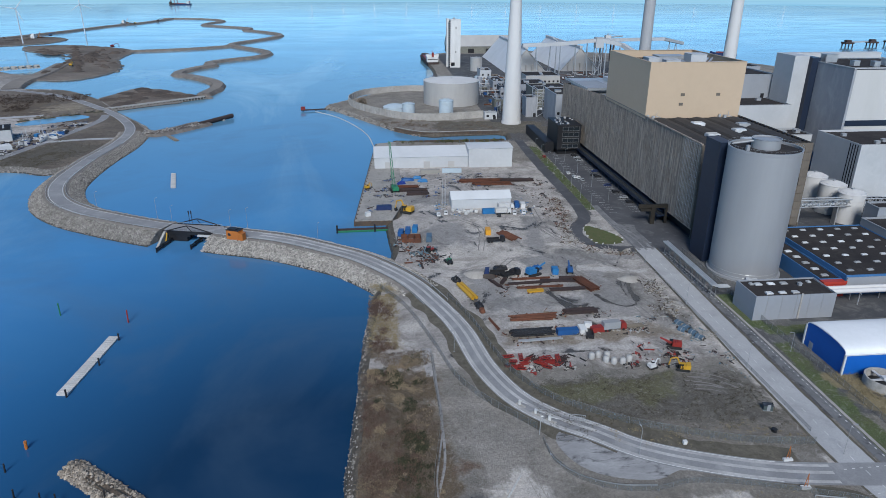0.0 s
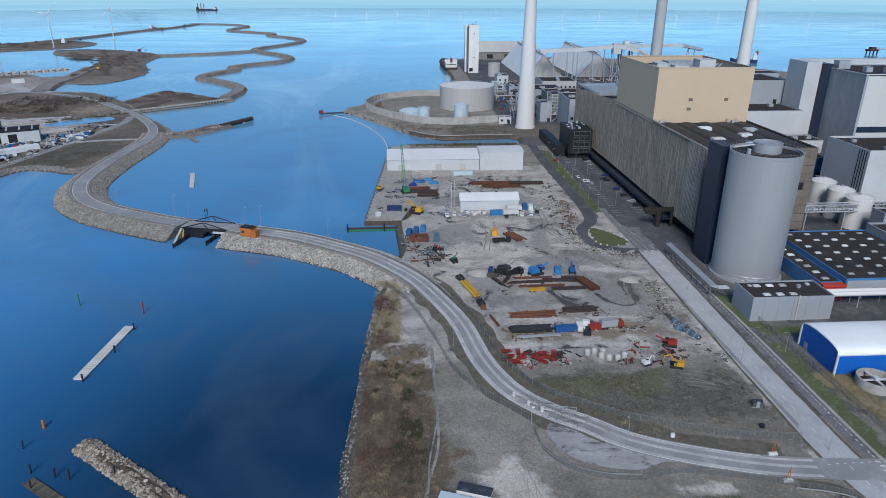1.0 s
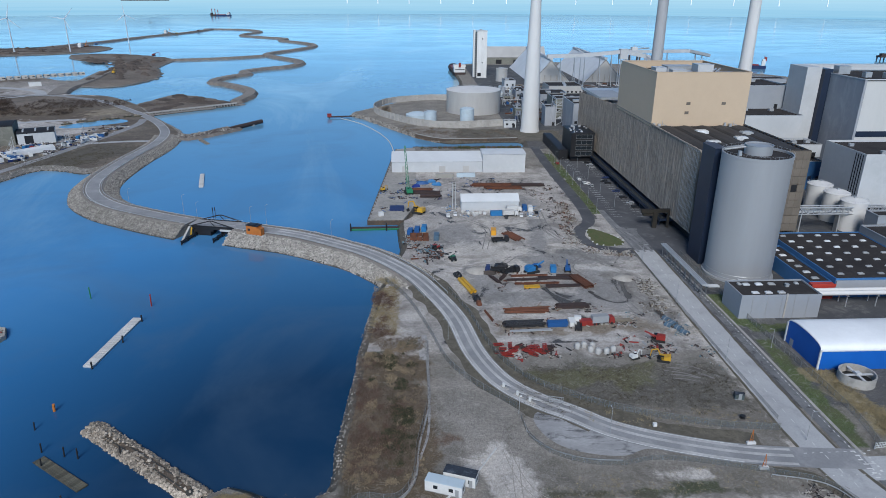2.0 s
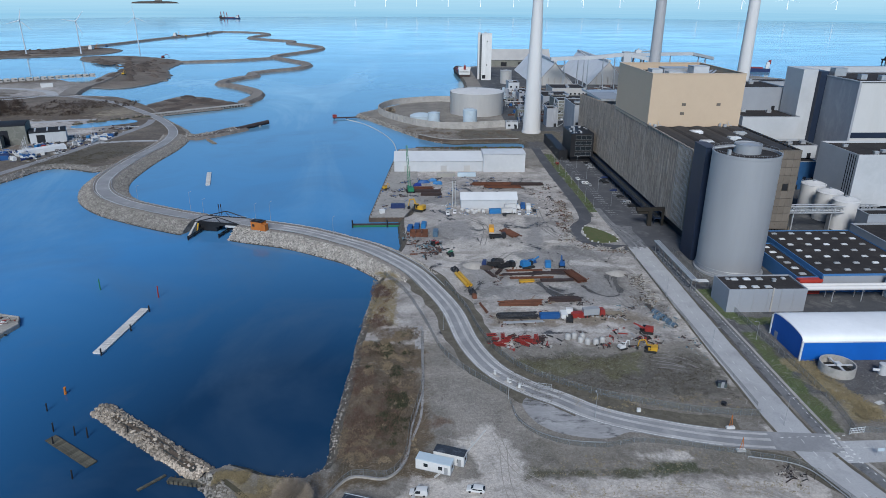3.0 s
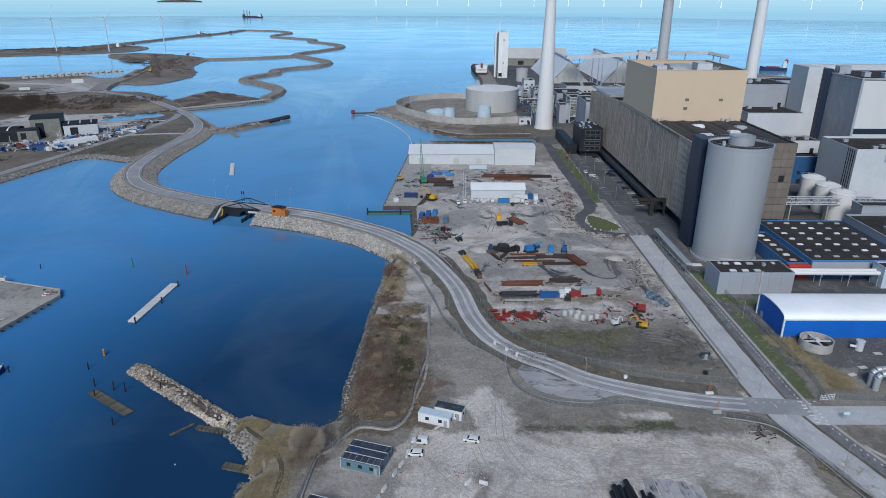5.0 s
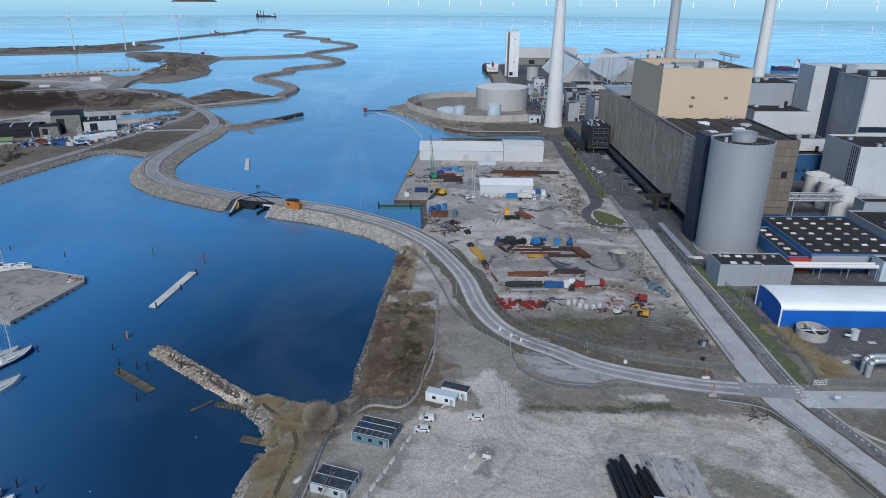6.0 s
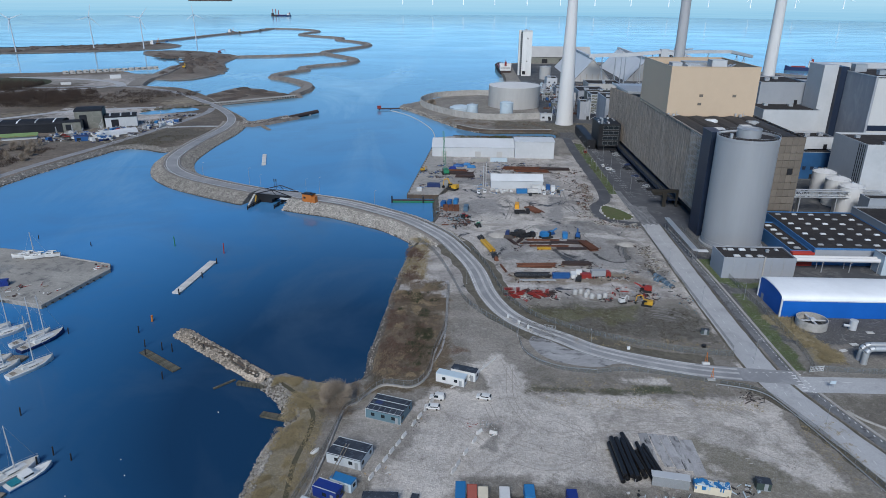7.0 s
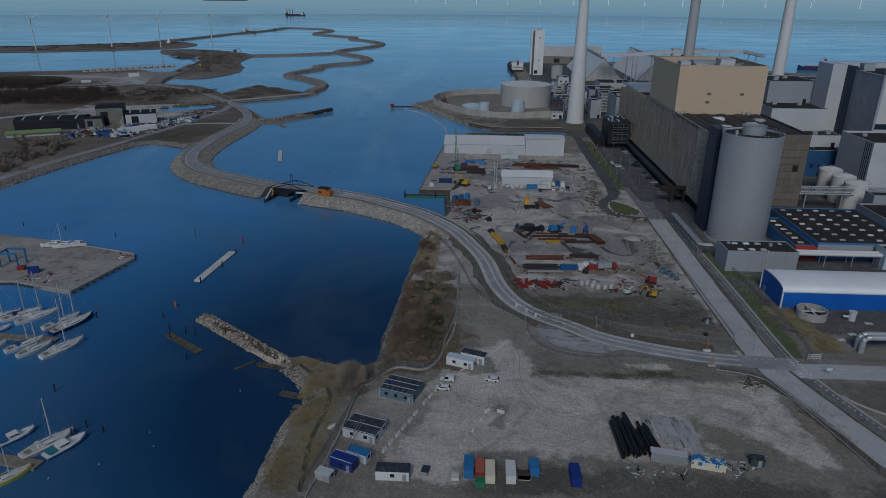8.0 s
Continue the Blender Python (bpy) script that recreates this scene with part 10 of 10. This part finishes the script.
# ---- far part of the plant: tower, sheds, conveyors, ship ----
TOWER_WHITE = surf("tower_render", (0.70, 0.69, 0.67), (0.62, 0.61, 0.59), 0.03, 0.3, 0.7, stretch=(1, 1, 0.2), stain=(0.5, 0.48, 0.45), amount=0.4)
h = thing("silo_tower", 107.5, 950, 0, 0, "tall white concrete tower with a dark stair on its side", "tower")
part("shaft", Geo().box(1.5, 0, 0, 14, 16, 63).box(1.5, 0, 63, 14.6, 16.6, 0.8), TOWER_WHITE, h)
part("side_slab", Geo().box(-8.4, 4, 0, 3.6, 9, 64.5), TOWER_WHITE, h)
g = Geo()
for k in range(20):
    g.box(-6.9, -4.5, 2 + 3 * k, 2.8, 5.0, 1.1)
part("landing", g, GREY_P, h, "dark stair landings")
part("stair_well", Geo().box(-6.4, -3.6, 0, 2.0, 4, 62), BLACK, h)
part("mast", Geo().tube((4, 0, 63), (4, 0, 69), 0.25, 5).box(0, 2, 63.8, 3, 3, 2), GREY_P, h)
part("window", Geo().box(2, -8.05, 52, 1.4, 0.2, 2).box(2, -8.05, 20, 1.4, 0.2, 2).box(-2, -8.1, 2, 5, 0.3, 5), BLACK, h)


def a_frame(x, y0, y1, half, ridge, label):
    h = thing("coal_shed", x, (y0 + y1) / 2, 0, 0, label, "storage shed", "steep storage sheds")
    L = (y1 - y0) / 2
    g = Geo()
    for s in (-1, 1):
        g.add([(s * half, -L, 0), (s * half, L, 0), (0, L, ridge), (0, -L, ridge), (s * (half + 0.8), -L, 0), (s * (half + 0.8), L, 0), (0, L, ridge + 0.6), (0, -L, ridge + 0.6)], [(0, 1, 2, 3), (7, 6, 5, 4), (0, 3, 7, 4), (1, 5, 6, 2)])
    part("roof", g, WHITE_TARP, h)
    for e in (-L + 0.5, L - 0.5):
        part("gable", Geo().add([(-half * 0.97, e, 0), (half * 0.97, e, 0), (0, e, ridge * 0.97)], [(0, 1, 2)]), TANK_WHITE, h)
    for k in range(5):
        part("buttress", Geo().box(-half * 0.6 + half * 0.3 * k, -L - 0.5, 0, 1.2, 1.5, ridge * 0.35), CONCRETE, h)
    part("ridge_house", Geo().box(0, 0, ridge, 4, 2 * L, 2.4), WHITE_CLAD, h)
    return h


a_frame(196, 880, 1080, 27, 30, "steep white storage shed at the back of the plant")
a_frame(272, 890, 1080, 27, 30, "second steep white storage shed")
h = thing("bulk_store", 178, 1160, 0, 0, "long low store with a pale pitched roof", "storage shed")
part("wall", walls(-60, 60, -22, 22, 0, 11), GREEN_GREY, h)
part("roof", Geo().add([(-61, -23, 11), (61, -23, 11), (61, 0, 27), (-61, 0, 27), (61, 23, 11), (-61, 23, 11), (-61, -23, 10.5), (61, -23, 10.5), (61, 23, 10.5), (-61, 23, 10.5)], [(0, 1, 2, 3), (3, 2, 4, 5), (6, 7, 1, 0), (8, 9, 5, 4), (9, 6, 0, 3, 5), (7, 8, 4, 2, 1)]), TANK_WHITE, h)
for dx in (-20, 10):
    part("door", Geo().box(dx, -22.1, 0, 10, 0.3, 7), BLACK, h)


def conveyor(pts, w, label):
    h = thing("conveyor_bridge", 0, 0, 0, 0, label, "conveyor", "conveyors")
    g, legs = Geo(), Geo()
    for p, q in zip(pts, pts[1:]):
        p, q = Vector(p), Vector(q)
        d = (q - p)
        s = Vector((-d.y, d.x, 0)).normalized() * w
        up = Vector((0, 0, w * 1.5))
        g.loft([[p - s, p + s, p + s + up, p - s + up], [q - s, q + s, q + s + up, q - s + up]])
        for k in (1, 2):
            m = p.lerp(q, k / 3)
            for sg in (-1, 1):
                legs.tube((m.x + s.x * 2.2 * sg, m.y + s.y * 2.2 * sg, 0), (m.x, m.y, m.z), 0.45, 5)
                legs.tube((m.x + s.x * 1.1 * sg, m.y + s.y * 1.1 * sg, m.z * 0.5), (m.x - s.x * 0.5 * sg, m.y, m.z * 0.78), 0.25, 4)
    part("gallery", g, WHITE_CLAD, h)
    part("trestle", legs, GALV, h)
    return h


conveyor([(184, 852, 35), (238, 852, 37), (283, 852, 41)], 3.0, "white enclosed conveyor bridge on lattice legs")
conveyor([(283, 852, 41), (310, 840, 36), (330, 800, 20)], 3.0, "white conveyor bridge sloping down")
conveyor([(283, 852, 41), (380, 880, 40), (430, 930, 30)], 2.6, "long white conveyor running to the back quay")
conveyor([(222, 850, 46), (238, 850, 37)], 0.8, "thin tilted conveyor arm")
h = thing("transfer_house", 283, 852, 0, 0, "white transfer house between conveyors", "building")
part("house", Geo().box(0, 0, 34, 10, 10, 12).box(0, 0, 46, 10.6, 10.6, 0.6), WHITE_CLAD, h)
part("frame", Geo().box(-4, -4, 0, 0.8, 0.8, 34).box(4, -4, 0, 0.8, 0.8, 34).box(-4, 4, 0, 0.8, 0.8, 34).box(4, 4, 0, 0.8, 0.8, 34).tube((-4, -4, 2), (4, -4, 16), 0.4, 4).tube((4, -4, 16), (-4, -4, 32), 0.4, 4), GALV, h)
storage_tank("day_tank", 133, 905, 8, 17, TANK_WHITE, "white upright day tank", 1.0)


def block(name, x, y, sx, sy, sz, wall_mat, label, z=0.0, band=None, turn=0.0):
    """A plant building with parapet, felt roof, roof units and door or window bands."""
    h = thing(name, x, y, z, turn, label, "building")
    part("wall", walls(-sx / 2, sx / 2, -sy / 2, sy / 2, 0, sz), wall_mat, h)
    part("roof", Geo().box(0, 0, sz - 0.9, sx - 0.8, sy - 0.8, 0.35), ROOFING, h)
    part("coping", walls(-sx / 2 - 0.12, sx / 2 + 0.12, -sy / 2 - 0.12, sy / 2 + 0.12, sz, sz + 0.25, 0.6), GALV, h)
    rng = random.Random(int(abs(x) * 3 + abs(y)))
    for _ in range(3 if sx * sy > 150 else 1):
        vent_box(h, rng.uniform(-0.35, 0.35) * sx, rng.uniform(-0.35, 0.35) * sy, sz - 0.55, min(3, sx * 0.2), min(3, sy * 0.2), 1.6)
    if band:
        g = Geo()
        for k in range(max(2, int(sx / 5))):
            g.box(-sx / 2 + (k + 0.5) * sx / max(2, int(sx / 5)), -sy / 2 - 0.06, sz * 0.35, 2.2, 0.14, min(2.2, sz * 0.3))
        part("window_band", g, band, h)
    part("door", Geo().box(sx * 0.3, -sy / 2 - 0.05, 0, 2.4, 0.14, min(3.2, sz * 0.5)), BLACK, h)
    return h


DARK_BLUE_CLAD = surf("dark_blue_cladding", (0.03, 0.095, 0.21), (0.022, 0.07, 0.16), 0.08, 0.8, 0.4, bump=0.03, fleck=0.12)
block("boiler_annex", 251.5, 449, 39, 74, 38, WHITE_CLAD, "white boiler annex with a dark roof")
block("filter_house", 257, 462, 35, 40, 16, GREY_CLAD, "grey filter house on the annex roof", 37.6)
block("link_building", 254, 385, 22, 18, 8, WHITE_CLAD, "link building with a dark roof and white fascia", 18.2)
block("process_hall", 232, 384, 62, 34, 17.8, DARK_BLUE_CLAD, "blue process hall between the blocks", 0, NAVY)
block("switch_house", 245, 252, 44, 34, 11, GREY_CLAD, "low grey switch house with a dark roof")
block("switch_house", 252, 275, 40, 9, 15, GREY_CLAD, "narrow grey building beside the tanks")
block("pipe_house", 208.5, 207.5, 12, 8, 9, TANK_BLUE, "pale blue-grey pipe house on the pipe rack")
block("gate_office", 98, 575, 11, 7, 6, WHITE_CLAD, "small white flat-roofed building by the bund", 0, BLACK)
block("ash_silo_house", 136, 588, 10, 16, 17, BARE_WALL, "grey box silo house near the chimney")
block("workshop", 134, 760, 12, 40, 9, GREY_CLAD, "low grey works building", 0, BLACK)
block("workshop", 134, 842, 14, 26, 10, WHITE_CLAD, "white works building by the day tank", 0, BLACK)
block("workshop", 160, 700, 30, 40, 14, GREY_CLAD, "grey works building behind the chimney", 0, BLACK)
block("workshop", 165, 640, 34, 40, 18, GREEN_GREY, "weathered works building at the north end", 0, BLACK)
block("workshop", 158, 560, 22, 40, 26, BARE_WALL, "grey tower building at the north end of the hall", 0, BLACK)
block("workshop", 190, 780, 40, 40, 12, TANK_WHITE, "pale works hall among the conveyors", 0, BLACK)
block("workshop", 330, 640, 60, 50, 24, GREY_CLAD, "grey works hall at the back", 0, BLACK)
block("workshop", 400, 720, 80, 40, 18, TANK_WHITE, "pale long hall at the back quay", 0, BLACK)
block("workshop", 320, 560, 50, 40, 30, GREY_CLAD, "grey boiler hall beside the white chimney", 0, BLACK)
block("workshop", 430, 840, 120, 30, 12, GREY_CLAD, "dark long shed by the back quay", 0, BLACK)
block("workshop", 300, 740, 40, 60, 16, GREEN_GREY, "weathered store at the back", 0, BLACK)
h = thing("steel_tower", 146, 590, 0, 0, "grey lattice steel conveyor frame beside the hall", "steel frame")
g = Geo()
for a in (-5, 5):
    for b in (-10, 10):
        g.box(a, b, 0, 0.7, 0.7, 24)
for z in (6, 12, 18, 24):
    g.box(0, -10, z, 10, 0.5, 0.5).box(0, 10, z, 10, 0.5, 0.5).box(-5, 0, z, 0.5, 20, 0.5).box(5, 0, z, 0.5, 20, 0.5)
for z in (0, 6, 12, 18):
    g.tube((-5, -10, z), (5, -10, z + 6), 0.25, 4).tube((-5, -10, z + 6), (-5, 10, z), 0.25, 4)
part("frame", g, GALV, h)
debris("works_clutter", "pipes, tanks and stores on the works ground", [(108, 150, 600, 840), (120, 180, 600, 860), (200, 330, 780, 880), (350, 500, 600, 900)] , 900, 91, (GREY_P, RUST, WHITE_P, TIMBER, DARK_RUST), 1.2, 3.4)
for k in range(16):
    x, y = random.Random(k).uniform(108, 126), 600 + 15 * k
    (truck if k % 3 == 0 else container)(x, y, 85 + 7 * (k % 3), (WHITE_P, BLUE_P, GREY_P)[k % 3], WHITE_P if k % 3 == 0 else "container on the works road", *(("truck on the works road",) if k % 3 == 0 else ()))


# dense pipework, ducts and small tanks beside the chimney
rng = random.Random(97)
for k in range(26):
    x, y = rng.uniform(108, 150), rng.uniform(600, 800)
    if math.hypot(x - 72, y - 661) < 34:
        continue
    if k % 3 == 0:
        storage_tank("small_tank", x, y, rng.uniform(2, 4), rng.uniform(5, 12), rng.choice((GREY_CLAD, TANK_BLUE, CHIM_WHITE)), "small upright tank among the pipework", 0.6, "small plant tanks", False)
    elif k % 3 == 1:
        block("plant_room", x, y, rng.uniform(6, 14), rng.uniform(6, 16), rng.uniform(4, 11), rng.choice((GREY_CLAD, GREEN_GREY, NAVY, WHITE_CLAD)), "small plant room among the pipework", 0, BLACK)
    else:
        h = thing("pipe_rack", x, y, 0, rng.choice((0, 90, 80, 12)), "overhead pipe rack among the plant rooms", "pipe rack", "pipe racks by the chimney")
        L, z = rng.uniform(16, 34), rng.uniform(4, 9)
        for i in range(4):
            part("pipe", Geo().tube((-L / 2, i * 0.9, z), (L / 2, i * 0.9, z), 0.35, 6), (GALV, CHIM_WHITE, RUST, GALV)[i], h)
        repeat("trestle", Geo().box(0, 0, 0, 0.4, 0.4, z).box(0, 2.8, 0, 0.4, 0.4, z).box(0, 1.4, z - 0.7, 0.4, 3.6, 0.4), GALV, h, [(-L / 2 + 1 + j * (L - 2) / 3, 0, 0, 0) for j in range(4)])


def ship(x, y, turn, L, label, hull_mat, z=SEA_Z):
    h = thing("ship", x, y, z, turn, label, "ship")
    B = L * 0.08
    st = ((-0.5, 0.8), (-0.42, 1.0), (0.3, 1.0), (0.44, 0.55), (0.5, 0.03))
    part("hull", Geo().loft([[(s * L, -w * B * 0.85, -1.5), (s * L, -w * B, 5.5 + (2 if s > 0.4 else 0)), (s * L, w * B, 5.5 + (2 if s > 0.4 else 0)), (s * L, w * B * 0.85, -1.5)] for s, w in st]), hull_mat, h)
    part("hatch", Geo().box(0.02 * L, 0, 5.4, L * 0.5, B * 1.3, 1.6).box(0.02 * L, 0, 7.0, L * 0.48, B * 1.2, 0.3), RED_P, h)
    part("bridge_house", Geo().box(-0.39 * L, 0, 5, L * 0.13, B * 1.7, 8).box(-0.39 * L, 0, 13, L * 0.1, B * 1.9, 3), WHITE_P, h)
    part("window", Geo().box(-0.34 * L + 0.1, 0, 13.6, 0.4, B * 1.6, 1.2).box(-0.39 * L, 0, 9, L * 0.132, B * 1.5, 1.0), BLACK, h)
    part("funnel", Geo().box(-0.45 * L, 0, 13, 3.4, 3, 6).tube((-0.39 * L, 0, 16), (-0.39 * L, 0, 22), 0.25, 5), RED_P, h)
    return h


ship(79, 1040, 92, 120, "cargo ship with a white bridge and red hatches at the quay", DARK_RUST)
ship(575, 1085, 160, 42, "white and blue ship at the back quay", NAVY_P)
ship(-960, 3570, 170, 110, "distant blue dredger with tall spuds at anchor", NAVY_P)
h = thing("jack_up_legs", -990, 3575, SEA_Z, 0, "red spud legs of the distant dredger", "dredger")
part("leg", Geo().box(-14, 0, 0, 3, 3, 34).box(0, 6, 0, 3, 3, 34).box(16, 0, 0, 3, 3, 30), RED_P, h)
part("platform", Geo().box(0, 0, 2, 44, 20, 5).box(-16, 0, 7, 10, 12, 8), DARK_RUST, h)
for x, y in ((901, 1234), (960, 1246), (1010, 1262)):
    h = thing("mooring_dolphin", x, y, SEA_Z, 0, "rusty mooring dolphin off the back quay", "dolphin", "mooring dolphins")
    part("deck", Geo().box(0, 0, 5, 18, 14, 3).box(0, 0, 8, 10, 8, 4), DARK_RUST, h)
    repeat("pile", Geo().tube((0, 0, -3), (0, 0, 5), 1.2, 8), DARK_RUST, h, [(a, b, 0, 0) for a in (-7, 7) for b in (-5, 5)])
h = thing("dolphin_bridge", 930, 1240, 0, 13, "grey walkway between the dolphins", "walkway")
part("walkway", Geo().box(0, 0, 4, 50, 2.5, 1.2).box(0, 1.2, 5.2, 50, 0.2, 1.2), GALV, h)
# back quay
h = thing("ship_loader", 345, 1000, 0, 0, "dark steel ship unloader crane at the back quay", "crane")
part("portal", Geo().box(-8, -6, 0, 2, 2, 30).box(8, -6, 0, 2, 2, 30).box(-8, 6, 0, 2, 2, 30).box(8, 6, 0, 2, 2, 30).box(0, 0, 30, 20, 16, 3), DARK_RUST, h)
part("jib", Geo().tube((-14, 0, 33.5), (26, 8, 36), 0.9, 6).tube((0, 0, 33), (0, 0, 40), 0.8, 6).tube((0, 0, 40), (24, 8, 36), 0.3, 4), GALV, h)
part("cab", Geo().box(0, 0, 33, 8, 8, 5), WHITE_P, h)
